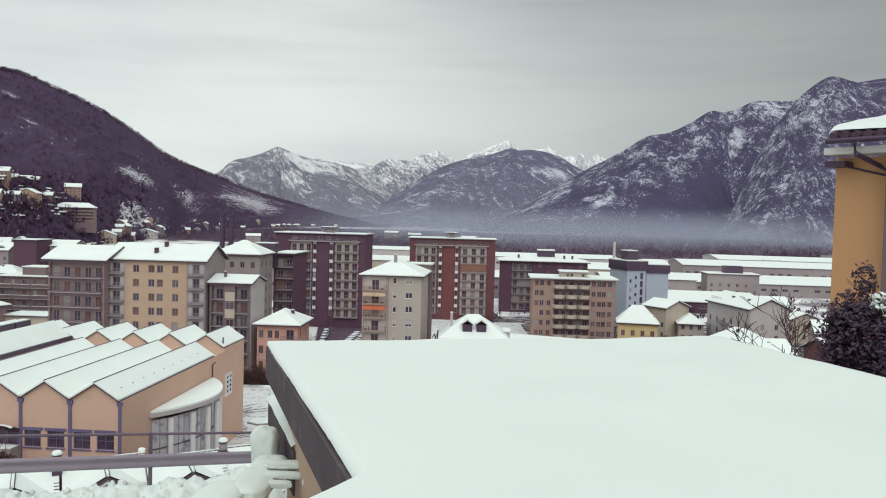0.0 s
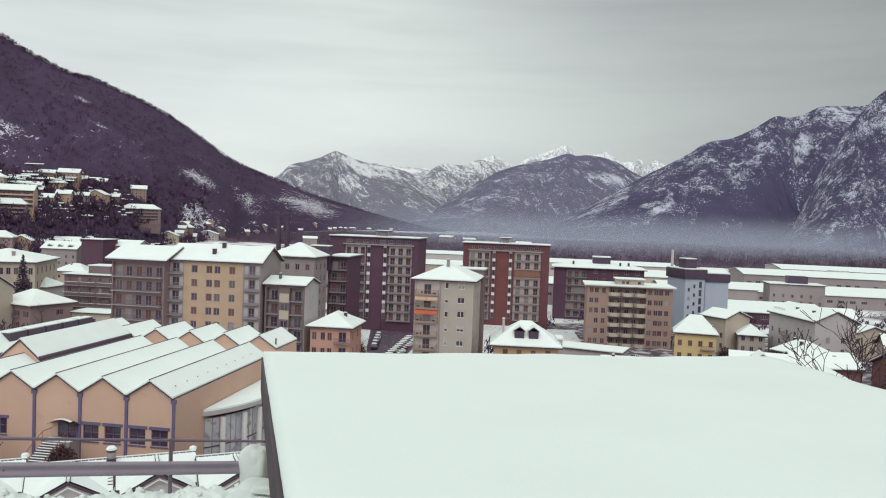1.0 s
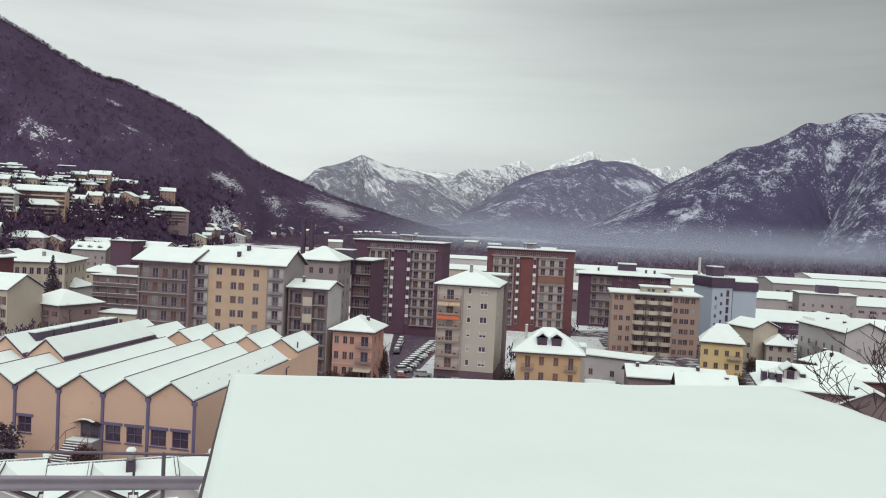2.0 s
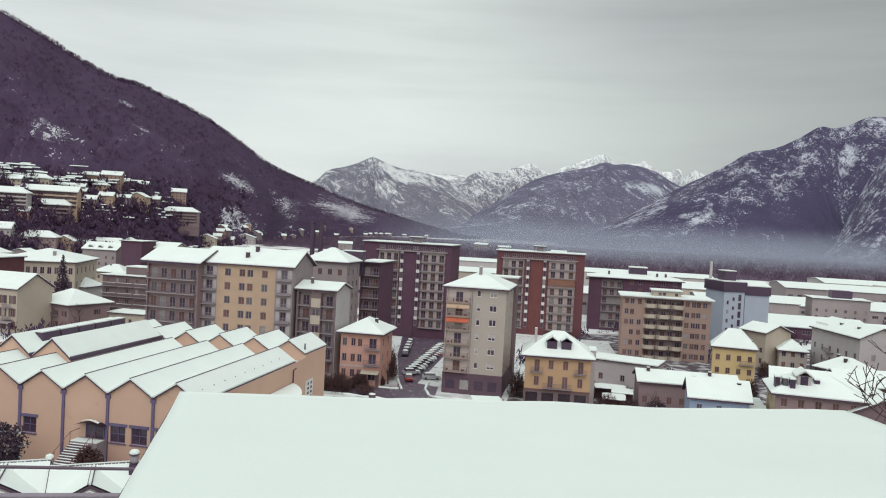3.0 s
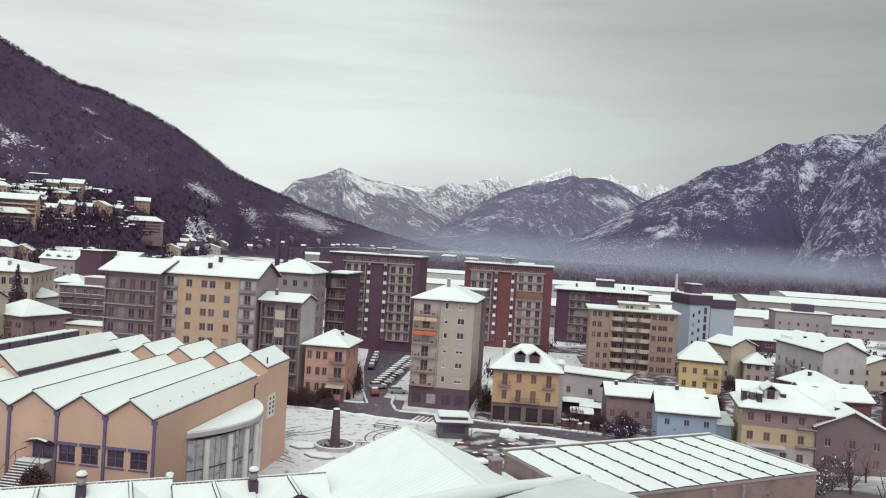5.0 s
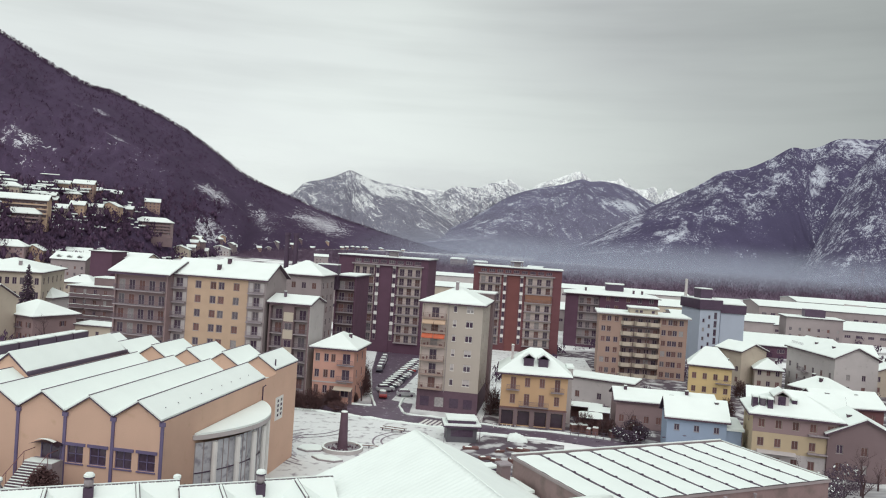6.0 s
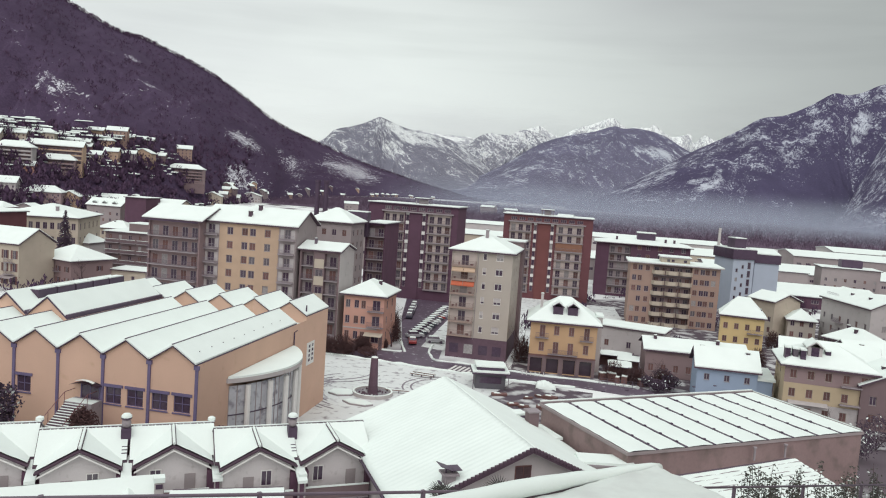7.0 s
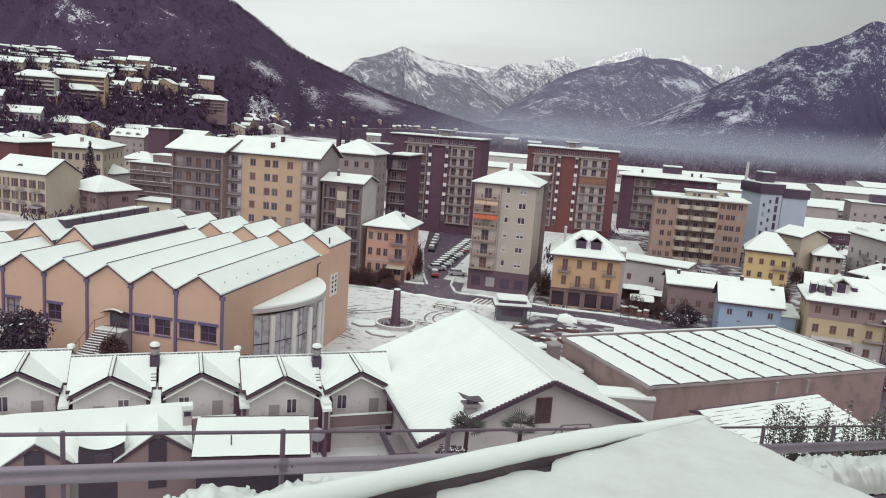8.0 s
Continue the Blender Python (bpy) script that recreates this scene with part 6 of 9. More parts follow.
# ---------------------------------------------------------------- houses just below the road
def big_house():
    """The large gabled house. Its ridge runs towards the road."""
    turn = 26.0
    ob = thing("gabled_house", "large pale house under a broad snow-covered gable roof", "house", pose(0.85, 61.0, 0, 0, 0, turn))
    # local: ridge along +y from the near gable at y = 0, eaves at x = -10.8 and +9.4
    ridge, eave, near, deep, xl, xr = 15.25, 10.9, -1.0, 19.7, -10.2, 9.4
    w = Geo()
    w.poly([(xl + 0.9, 0, 2), (xr - 0.9, 0, 2), (xr - 0.9, 0, eave + 0.1), (0, 0, ridge - 0.35), (xl + 0.9, 0, eave + 0.1)])
    w.poly([(xl + 0.9, deep - 1, 2), (xl + 0.9, 0, 2), (xl + 0.9, 0, eave + 0.1), (xl + 0.9, deep - 1, eave + 0.1)])
    w.poly([(xr - 0.9, 0, 2), (xr - 0.9, deep - 1, 2), (xr - 0.9, deep - 1, eave + 0.1), (xr - 0.9, 0, eave + 0.1)])
    w.poly([(xr - 0.9, deep - 1, 2), (xl + 0.9, deep - 1, 2), (xl + 0.9, deep - 1, eave), (0, deep - 1, ridge - 0.35), (xr - 0.9, deep - 1, eave)])
    part("wall", w, PALE, ob)
    for a, b, side in (((xl, eave), (0.0, ridge), "west"), ((0.0, ridge), (xr, eave), "east")):
        g = Geo().slab([(a[0], near, a[1]), (b[0], near, b[1]), (b[0], deep, b[1]), (a[0], deep, a[1])], 0.22, 0.06)
        r = part("roof", g, TILE, ob)
        cols = 46

        def snow_at(u, v, a=a, b=b):
            x, z = a[0] + (b[0] - a[0]) * u, a[1] + (b[1] - a[1]) * u
            y = near + 0.12 + (deep - near - 0.24) * v
            edge = min(1.0, min(u, 1 - u if side == "west" and b[0] == 0 else 1.0) * 30 + 0.25) if side == "west" else 1.0
            return (x, y, z + 0.24 + 0.02 * fbm(x * 0.5, y * 0.5) + 0.020 * math.cos(y * 2 * math.pi / 0.62) + 0.01 * fbm(x * 3.0, y * 3.0, 2.0))
        s = Geo().grid(20, 200, snow_at)
        lip = len(s.v)
        for j in range(201):
            for i in (0, 20):
                x, y, z = s.v[j * 21 + i]
                s.v.append((x, y, z - 0.17))
        for j in range(200):
            s.f.append((j * 21, (j + 1) * 21, lip + 2 * (j + 1), lip + 2 * j))
            s.f.append(((j + 1) * 21 + 20, j * 21 + 20, lip + 2 * j + 1, lip + 2 * (j + 1) + 1))
        for i in range(20):
            x0, y0, z0 = s.v[i]
            x1, y1, z1 = s.v[i + 1]
            s.poly([(x0, y0, z0 - 0.17), (x1, y1, z1 - 0.17), (x1, y1, z1), (x0, y0, z0)])
        part("snow_cover", s, SNOW, r, "thick even snow showing the tile courses", smooth=True)
        # verge tiles along the near gable
        vt = Geo()
        n = 34
        for k in range(n):
            u = (k + 0.5) / n
            x, z = a[0] + (b[0] - a[0]) * u, a[1] + (b[1] - a[1]) * u
            vt.box(x - 0.13, near - 0.10, z + 0.0, x + 0.13, near + 0.12, z + 0.22)
        part("verge_tiles", vt, TILE, r)
    part("gutter", Geo().box(xl - 0.16, near, eave - 0.12, xl + 0.02, deep, eave + 0.02), DARKMETAL, ob)
    part("gutter", Geo().box(xr - 0.02, near, eave - 0.12, xr + 0.16, deep, eave + 0.02), DARKMETAL, ob)
    win = part("window", Geo().box(-0.92, -0.05, 11.7, 0.42, -0.004, 13.75), WOOD, ob, "dark wooden frame of the gable window")
    for x0, x1 in ((-0.85, -0.28), (-0.22, 0.35)):
        part("shutter", louvred(x1 - x0, 1.9), BARK, win, "closed dark shutter", m=pose(x0, -0.11, 11.78))
    ch = part("chimney", Geo().box(-0.4, -0.4, -1.0, 0.4, 0.4, 0.75).slab([(-0.6, -0.6, 0.75), (0.6, -0.6, 0.75), (0.6, 0.6, 0.75), (-0.6, 0.6, 0.75)], 0.1, 0.05), CONCRETE, ob, m=pose(-6.1, 0.1, 12.75))
    part("cowl", Geo().slab([(-0.85, -0.55, 1.45), (0.0, -0.55, 1.10), (0.0, 0.55, 1.10), (-0.85, 0.55, 1.45)], 0.05, 0.0).slab([(0.0, -0.55, 1.10), (0.8, -0.55, 1.10), (0.8, 0.55, 1.10), (0.0, 0.55, 1.10)], 0.05, 0.0).box(-0.35, -0.2, 0.8, -0.25, -0.1, 1.15).box(0.15, -0.2, 0.8, 0.25, -0.1, 1.1), DARKMETAL, ch)
    part("foot", Geo().box(-0.65, -0.62, -0.75, 0.62, 0.62, -0.05), DARKMETAL, ch)
    ch2 = part("chimney", Geo().box(6.6, 13.4, 11.4, 7.6, 14.4, 13.4), BROWN, ob, "broad dark chimney stack")
    part("cowl", Geo().box(6.45, 13.25, 13.4, 7.75, 14.55, 13.55), CONCRETE, ch2)
    # side balconies
    for z in (5.4, 8.0):
        bal = part("balcony", Geo().box(xl - 0.9, 2.0, z - 0.15, xl + 0.89, 7.5, z), CONCRETE, ob)
        part("railing", railing(5.4, 1.0, 0.14), IRON, bal, m=pose(xl - 0.85, 2.05, z, 0, 0, 90))
        part("railing", railing(1.7, 1.0, 0.14), IRON, bal, m=pose(xl - 0.85, 2.02, z))


def row_houses():
    """A terrace of small white houses, stepped in pairs, each with a cross gable towards the road."""
    turn, pitch = 28.0, 6.6
    apexes = [(-14.63, 64.73), (-20.09, 61.48), (-26.48, 59.9), (-32.43, 56.8), (-39.2, 55.3), (-45.1, 52.2)]
    for i, (ax, ay) in enumerate(apexes):
        m = pose(ax, ay, 0, 0, 0, turn)
        ob = thing("terrace_house", "small white terrace house with a snowy cross gable", "house", m, "row of terrace houses")
        hw, apex, low, top, deep = pitch / 2, 12.45, 10.85, 12.62, 4.6
        gw, back = hw - 0.28, 9.2
        wall = Geo()
        wall.poly([(-gw + 0.3, 0.75, 4), (gw - 0.3, 0.75, 4), (gw - 0.3, 0.75, low - 0.1), (0, 0.75, apex - 0.25), (-gw + 0.3, 0.75, low - 0.1)])
        wall.poly([(-gw + 0.3, 3.2, 4), (-gw + 0.3, 0.75, 4), (-gw + 0.3, 0.75, low - 0.1), (-gw + 0.3, 3.2, low - 0.1)])
        wall.poly([(gw - 0.3, 0.75, 4), (gw - 0.3, 3.2, 4), (gw - 0.3, 3.2, low - 0.1), (gw - 0.3, 0.75, low - 0.1)])
        wall.poly([(-hw, 2.2, 4), (hw, 2.2, 4), (hw, 2.2, 10.9), (-hw, 2.2, 10.9)])
        for x in (-hw + 0.01, hw - 0.01):
            wall.poly([(x, back, 4), (x, 2.2, 4), (x, 2.2, 11.0), (x, deep, top - 0.1), (x, back, 10.2)])
        part("wall", wall, WHITEWALL, ob)
        main = Geo().slab([(-hw, 1.3, 10.9), (hw, 1.3, 10.9), (hw, deep, top), (-hw, deep, top)], 0.12, 0.04).slab([(-hw, deep, top), (hw, deep, top), (hw, back + 0.5, 10.2), (-hw, back + 0.5, 10.2)], 0.12, 0.04)
        r = part("roof", main, TILE, ob)
        s = Geo()
        for a, b in (((1.35, 10.9), (deep - 0.14, top)), ((deep + 0.14, top), (back + 0.4, 10.2))):
            s.grid(12, 10, lambda u, v, a=a, b=b: (-hw + 0.05 + (pitch - 0.1) * u, a[0] + (b[0] - a[0]) * v, a[1] + (b[1] - a[1]) * v + 0.17 + 0.03 * fbm(u * 4 + i * 9, v * 4)))
        part("snow_cover", s, SNOW, r, smooth=True)
        for sx in (-1, 1):
            pts = [(sx * gw, 0.0, low), (0, 0.0, apex), (0, deep - 0.15, top - 0.12), (sx * gw, 2.0, low)]
            pts = pts if sx < 0 else pts[::-1]
            c = part("cross_roof", Geo().slab(pts, 0.16, 0.05), TILE, ob)

            def drift(u, v, sx=sx):
                y0, y1 = 0.12, (2.0 + (deep - 0.15 - 2.0) * u)
                return (sx * gw * (1 - u) * 0.98, y0 + (y1 - y0) * v, low + (apex - low) * u + (top - 0.12 - apex) * u * v + 0.2 + 0.03 * fbm(u * 3 + i * 5, v * 4, sx))
            part("snow_cover", Geo().grid(10, 10, drift), SNOW, c, smooth=True)
            part("barge_board", Geo().slab([(p[0], p[1] - 0.05 if p[1] < 0.1 else 0.0, p[2] + 0.0) for p in ([(sx * (gw + 0.02), 0.0, low), (sx * (gw + 0.02), 0.1, low), (0, 0.1, apex), (0, 0.0, apex)][::sx])], 0.08, 0.07), TILE, ob, "dark barge board")
            part("rafter_board", Geo().slab([(p[0], p[1], p[2] - 0.30) for p in ([(sx * (gw - 0.15), 0.02, low), (sx * (gw - 0.15), 0.12, low), (0, 0.12, apex), (0, 0.02, apex)][::sx])], 0.14, 0.0), WHITE, ob)
        ridge = Geo()
        for k in range(12):
            y = 0.05 + k * 0.37
            z = apex + 0.19 + (top - 0.12 - apex) * y / deep
            ridge.box(-0.17, y, z - 0.06, -0.12, y + 0.35, z + 0.045).box(0.12, y, z - 0.06, 0.17, y + 0.35, z + 0.045)
        ridge = part("ridge_tiles", ridge, TILE, ob)
        part("snow", Geo().tube([(0, 0.1, apex + 0.19), (0, deep - 0.1, top + 0.08)], [0.125, 0.125], 6), SNOW, ridge)
        ridge = Geo()
        for k in range(24):
            ridge.box(-hw + 0.275 * k + 0.02, deep - 0.20, top + 0.02, -hw + 0.275 * k + (0.26 if k % 2 else 0.2), deep + 0.15, top + 0.17)
        ridge = part("ridge_tiles", ridge, TILE, r)
        part("snow", Geo().box(-hw, deep - 0.03, top + 0.171, hw, deep + 0.15, top + 0.23), SNOW, ridge)
        wx = (-1.4, 0.7, -1.3, 0.9, -1.2, 0.6)[i]
        win = part("window", Geo().box(wx - 0.45, 0.68, 9.1, wx + 0.45, 0.746, 10.4), WHITE, ob)
        part("pane", Geo().box(wx - 0.37, 0.66, 9.18, wx - 0.03, 0.678, 10.32).box(wx + 0.03, 0.66, 9.18, wx + 0.37, 0.678, 10.32), GLASS, win)
        part("door", Geo().box(-wx - 0.42, 0.70, 8.0, -wx + 0.42, 0.746, 9.9), FRAME, ob)
        bal = part("balcony", Geo().box(-gw + 0.3, -0.5, 7.82, gw - 0.3, 0.744, 7.97), CONCRETE, ob)
        part("railing", railing(2 * gw - 0.6, 0.95, 0.3, True), BROWN, bal, "brown board balcony front", m=pose(-gw + 0.3, -0.42, 7.97))
        part("balcony_snow", Geo().box(-gw + 0.3, -0.52, 8.975, gw - 0.3, -0.34, 9.07), SNOW, bal)
        part("gutter_box", Geo().slab([(hw - 0.38, -1.3, 9.95), (hw + 0.38, -1.3, 9.95), (hw + 0.38, 2.2, 10.95), (hw - 0.38, 2.2, 10.95)], 0.08, 0.16), SNOW, ob, "snow-filled valley gutter")
        part("party_wall", Geo().box(hw - 0.72, 0.2, 4.0, hw + 0.72, 2.2, 10.28).box(hw - 0.14, -1.1, 4.0, hw + 0.14, 0.2, 9.8), PLUM, ob)
        if i in (1, 3):
            ch = part("chimney", Geo().lathe([(0.22, 12.95), (0.33, 13.12), (0.37, 13.35), (0.33, 13.55), (0.22, 13.68)], 12, 3.1, 3.6), CONCRETE, ob, "grey bulbous chimney pot with a snow cap", smooth=True)
            part("foot", Geo().box(2.72, 3.2, 11.6, 3.48, 4.0, 12.95), DARKMETAL, ch)
            part("cover", Geo().lathe([(0.42, 13.684), (0.42, 13.76), (0.36, 13.80)], 12, 3.1, 3.6), DARKMETAL, ch)
            part("snow_cap", Geo().lathe([(0.41, 13.804), (0.40, 13.95), (0.28, 14.08), (0.05, 14.12)], 12, 3.1, 3.6), SNOW, ch)
            for q in range(3):
                part("roof_step", Geo().box(2.85, 2.5 - 0.3 * q, 11.6 - 0.16 * q, 3.25, 2.55 - 0.3 * q, 11.76 - 0.16 * q), DARKMETAL, r)
        if i in (2, 4):
            ch = part("chimney", Geo().lathe([(0.22, 10.7), (0.22, 12.6), (0.32, 12.65), (0.32, 12.8)], 10, 3.1, 5.2), CONCRETE, ob)
            part("snow_cap", Geo().lathe([(0.33, 12.804), (0.3, 13.), (0.1, 13.1)], 10, 3.1, 5.2), SNOW, ch)
        if i in (1, 2, 3):
            v = part("vent_stack", Geo().box(hw - 0.2, -0.8, 8.2, hw + 0.35, -0.3, 10.1).box(hw - 0.28, -0.88, 10.1, hw + 0.43, -0.22, 10.2), PALE, ob)
            part("snow_cap", Geo().box(hw - 0.26, -0.86, 10.204, hw + 0.41, -0.24, 10.45), SNOW, v)
    dish = thing("satellite_dish", "round grey satellite dish on a balcony pole", "satellite dish", pose(-16.2, 58.6, 8.9))
    part("pole", Geo().tube([(0, 0, -1.2), (0, 0, 0.5)], [0.04, 0.04]), IRON, dish)
    part("bowl", Geo().lathe([(0.05, 0.12), (0.3, 0.05), (0.55, -0.06)], 12), STEEL, dish, m=pose(0, -0.15, 0.5, 75, 0, 20))


WHITEWALL = surface("white_house_render", (0.61, 0.575, 0.57), 0.9, 0.08, 0.6, 9.0, 0.08, stain=(0.36, 0.33, 0.31), stain_at=(0.6, 0.85))


def warehouse():
    turn = 30.4
    ob = thing("warehouse", "long warehouse with a ribbed snow-covered roof and brownish walls", "warehouse", pose(9.14, 68.0, 0, 0, 0, turn))
    w, d, z = 27.7, 14.0, 13.3
    part("wall", Geo().box(0, 0, 1.0, w, d, z - 0.25), WHWALL, ob, "stained brownish render")
    for box in ((-0.14, -0.14, z - 0.28, w + 0.14, 0.05, z - 0.03), (-0.14, d - 0.05, z - 0.3, w + 0.14, d + 0.25, z + 0.16), (-0.14, 0.05, z - 0.28, 0.05, d - 0.05, z - 0.03), (w - 0.05, 0.05, z - 0.3, w + 0.14, d - 0.05, z + 0.1)):
        edge = part("parapet", Geo().box(*box), GREY, ob)
        if box[1] > 1 or box[0] > 1:
            part("snow", Geo().box(box[0] + 0.04, box[1] + 0.1, box[5] + 0.003, box[3] - 0.1, box[4] - 0.02, box[5] + 0.09), SNOW, edge)
    part("roof", Geo().box(0.05, 0.05, z - 0.3, w - 0.05, d - 0.05, z - 0.02), DARKMETAL, ob)
    n = 9
    for k in range(n):
        x0, x1 = -0.15 + (w + 0.3) * k / n, -0.15 + (w + 0.3) * (k + 1) / n

        def crown(u, v, x0=x0, x1=x1, k=k):
            return (x0 + 0.17 + (x1 - x0 - 0.34) * u, -0.1 + (d - 0.25) * v, z + 0.03 + 0.06 * math.sin(math.pi * u) ** 0.6 + 0.04 * fbm(x0 + u * 2, v * 9, k))
        part("snow_panel", Geo().grid(8, 40, crown), SNOW, ob, "long snow-covered roof panel", smooth=True)
        if k:
            rib = Geo().box(x0 - 0.15, -0.1, z - 0.01, x0 + 0.15, d - 0.3, z + 0.05)
            for j in range(8):
                yy = 1.2 + j * 2.2
                rib.box(x0 - 0.17, yy, z + 0.05, x0 + 0.17, yy + 0.22, z + 0.12)
            part("rib", rib, DARKMETAL, ob, "dark roof gutter rib")
    # yard with stacked goods and a plant box beside it
    part("side_shed", Geo().box(-2.9, 9.0, 4.0, -0.5, 13.0, 11.3), BROWN, ob)
    part("side_shed_snow", Geo().box(-2.9, 9.0, 11.304, -0.5, 13.0, 11.55), SNOW, ob)
    part("plant_box", Geo().box(-3.4, 13.4, 9.0, -2.0, 14.8, 12.4), DARKMETAL, ob)
    part("plant_box_snow", Geo().box(-3.4, 13.4, 12.404, -2.0, 14.8, 12.6), SNOW, ob)
    for k in range(6):
        part("pallet", Geo().box(-3.6, 0.5 + k * 1.25, 6.0, -0.8, 1.4 + k * 1.25, 9.2 + 0.2 * (k % 2)), WOOD, ob)
        part("pallet_snow", Geo().box(-3.5, 0.6 + k * 1.25, 9.204 + 0.2 * (k % 2), -0.9, 1.3 + k * 1.25, 9.4 + 0.2 * (k % 2)), SNOW, ob)
    for u in (13.5, 17.2):
        part("vent", Geo().lathe([(0.10, z - 1.6), (0.10, z - 0.55), (0.17, z - 0.5), (0.17, z - 0.36)], 8, u, -0.5), CONCRETE, ob)


WHWALL = surface("stained_brown_render", (0.27, 0.19, 0.185), 0.9, 0.15, 0.25, 4.0, 0.1, stain=(0.17, 0.13, 0.12), stain_at=(0.5, 0.75))


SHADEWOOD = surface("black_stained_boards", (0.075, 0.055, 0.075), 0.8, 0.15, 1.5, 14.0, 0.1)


def front_cottages():
    o = thing("cottage", "low house with a snowy roof and dark dormer gables", "house", pose(-18.5, 42.6, 0, 0, 0, 31.0))
    w, half, ridge, eave = 15.0, 2.6, 17.5, 15.75
    part("wall", Geo().box(-w + 0.3, -half + 0.5, 8.0, -0.3, half - 0.5, eave), PALE, o)
    part("gable", Geo().poly([(-0.3, -half + 0.5, eave), (-0.3, half - 0.5, eave), (-0.3, 0, ridge - 0.25)]), PALE, o)
    for sy in (-1, 1):
        pts = [(-w, 0, ridge), (-w, sy * half, eave), (0, sy * half, eave), (0, 0, ridge)]
        r = part("roof", Geo().slab(pts if sy < 0 else pts[::-1], 0.16, 0.04), TILE, o)
        part("snow_cover", Geo().grid(30, 10, lambda u, v: (-w + 0.06 + (w - 0.12) * (u if sy < 0 else 1 - u), sy * half * (1 - v) * 0.985, eave + (ridge - eave) * v + 0.19 + 0.05 * fbm(u * 6, v * 3, sy))), SNOW, r, smooth=True)
    fy = -2.62
    for u, wide, top_z in ((-1.76, 2.1, 17.22), (-7.32, 1.7, 17.11)):
        low_z = top_z - 0.7 * wide
        for sx in (-1, 1):
            pts = [(u + sx * wide, fy - 0.15, low_z), (u, fy - 0.15, top_z), (u, fy + 2.2, top_z), (u + sx * wide, fy + 0.15, low_z)]
            pts = pts if sx < 0 else pts[::-1]
            c = part("dormer_roof", Geo().slab(pts, 0.14, 0.04), TILE, o)
            part("snow_cover", Geo().slab([(p[0], p[1] + (0.06 if p[1] < fy else 0.0), p[2] + 0.045) for p in pts], 0.0, 0.07), SNOW, c)
        part("dormer_wall", Geo().poly([(u - wide + 0.2, fy, 13.2), (u + wide - 0.2, fy, 13.2), (u + wide - 0.2, fy, low_z), (u, fy, top_z - 0.12), (u - wide + 0.2, fy, low_z)]), MAUVE, o)
        part("window", Geo().box(u - 0.46, fy - 0.06, 14.2, u + 0.4, fy - 0.004, top_z - 0.36), SHADEWOOD, o, "dark tall dormer window")

    def apron(u, v):
        return (-5.5 + 2.2 * u, fy + 2.0 * v, 16.54 + 0.36 * abs(2 * u - 1) ** 2 * (1 - v) + 0.62 * v)
    part("barrel_dormer", Geo().grid(16, 8, apron), SNOW, o, "snow sagging over a barrel dormer", smooth=True)
    part("dormer_wall", Geo().box(-5.45, fy + 0.05, 13.2, -3.35, fy + 1.2, 16.5), SHADEWOOD, o)
    part("window", Geo().box(-4.7, fy - 0.01, 15.0, -3.9, fy + 0.046, 16.35), GLASS, o)
    ch = part("chimney", Geo().box(-0.50, -1.25, 16.2, -0.06, -0.8, 17.72), PALE, o, "slim pale chimney with a dark opening")
    part("opening", Geo().box(-0.45, -1.28, 17.38, -0.11, -1.252, 17.62), DARKMETAL, ch)
    part("foot", Geo().box(-0.56, -1.32, 16.1, 0.0, -0.74, 16.62), DARKMETAL, ch)
    part("snow_cap", Geo().box(-0.56, -1.32, 17.724, 0.0, -0.74, 17.98), SNOW, ch)
    o = thing("outbuilding", "low outbuilding under a plain snowy roof with a hatch", "outbuilding", pose(-16.75, 39.3, 0, 0, 0, 21.0))
    part("wall", Geo().box(0.2, 0.2, 9.0, 5.6, 4.0, 16.5), SHADEWOOD, o)
    r = part("roof", Geo().slab([(0, -0.7, 16.34), (5.9, -0.7, 16.34), (5.9, 2.2, 17.2), (0, 2.2, 17.2)], 0.12, 0.04).slab([(0, 2.2, 17.2), (5.9, 2.2, 17.2), (5.9, 4.4, 16.5), (0, 4.4, 16.5)], 0.12, 0.04), TILE, o)
    part("snow_cover", Geo().grid(14, 8, lambda u, v: (0.05 + 5.8 * u, -0.68 + 2.88 * v, 16.345 + 0.855 * v + 0.2 + 0.04 * fbm(u * 4, v * 3, 7.0))), SNOW, r, smooth=True)
    part("hatch", Geo().box(0.9, 0.9, 16.8, 1.4, 1.5, 17.08), DARKMETAL, o, "small dark roof hatch")
    part("flue", Geo().tube([(1.9, 0.1, 16.4), (1.9, 0.1, 17.3)], [0.04, 0.04]), IRON, o)
    o = thing("garden_house", "small house with a rippled snowy tile roof facing the road", "house", pose(10.6, 55.8, 0, 0, 0, 34.6))
    part("wall", Geo().box(0.3, -5.2, 6.0, 11.4, 0.3, 14.8), WHWALL, o)
    r = part("roof", Geo().slab([(0, -5.6, 14.85), (11.8, -5.6, 14.85), (11.8, 0, 15.95), (0, 0, 15.95)], 0.14, 0.04).slab([(0, 0, 15.95), (11.8, 0, 15.95), (11.8, 0.6, 15.8), (0, 0.6, 15.8)], 0.14, 0.04), TILE, o)
    part("snow_cover", Geo().grid(40, 110, lambda u, v: (0.06 + 11.68 * u, -5.55 + 5.5 * v, 14.85 + 1.1 * v + 0.13 + 0.05 * abs(math.sin(v * 13 * math.pi)) + 0.03 * fbm(u * 9, v * 5, 3.0) - 0.03)), SNOW, r, "thin snow that shows the tile courses", smooth=True)
    for k in range(1, 13):
        v = k / 13
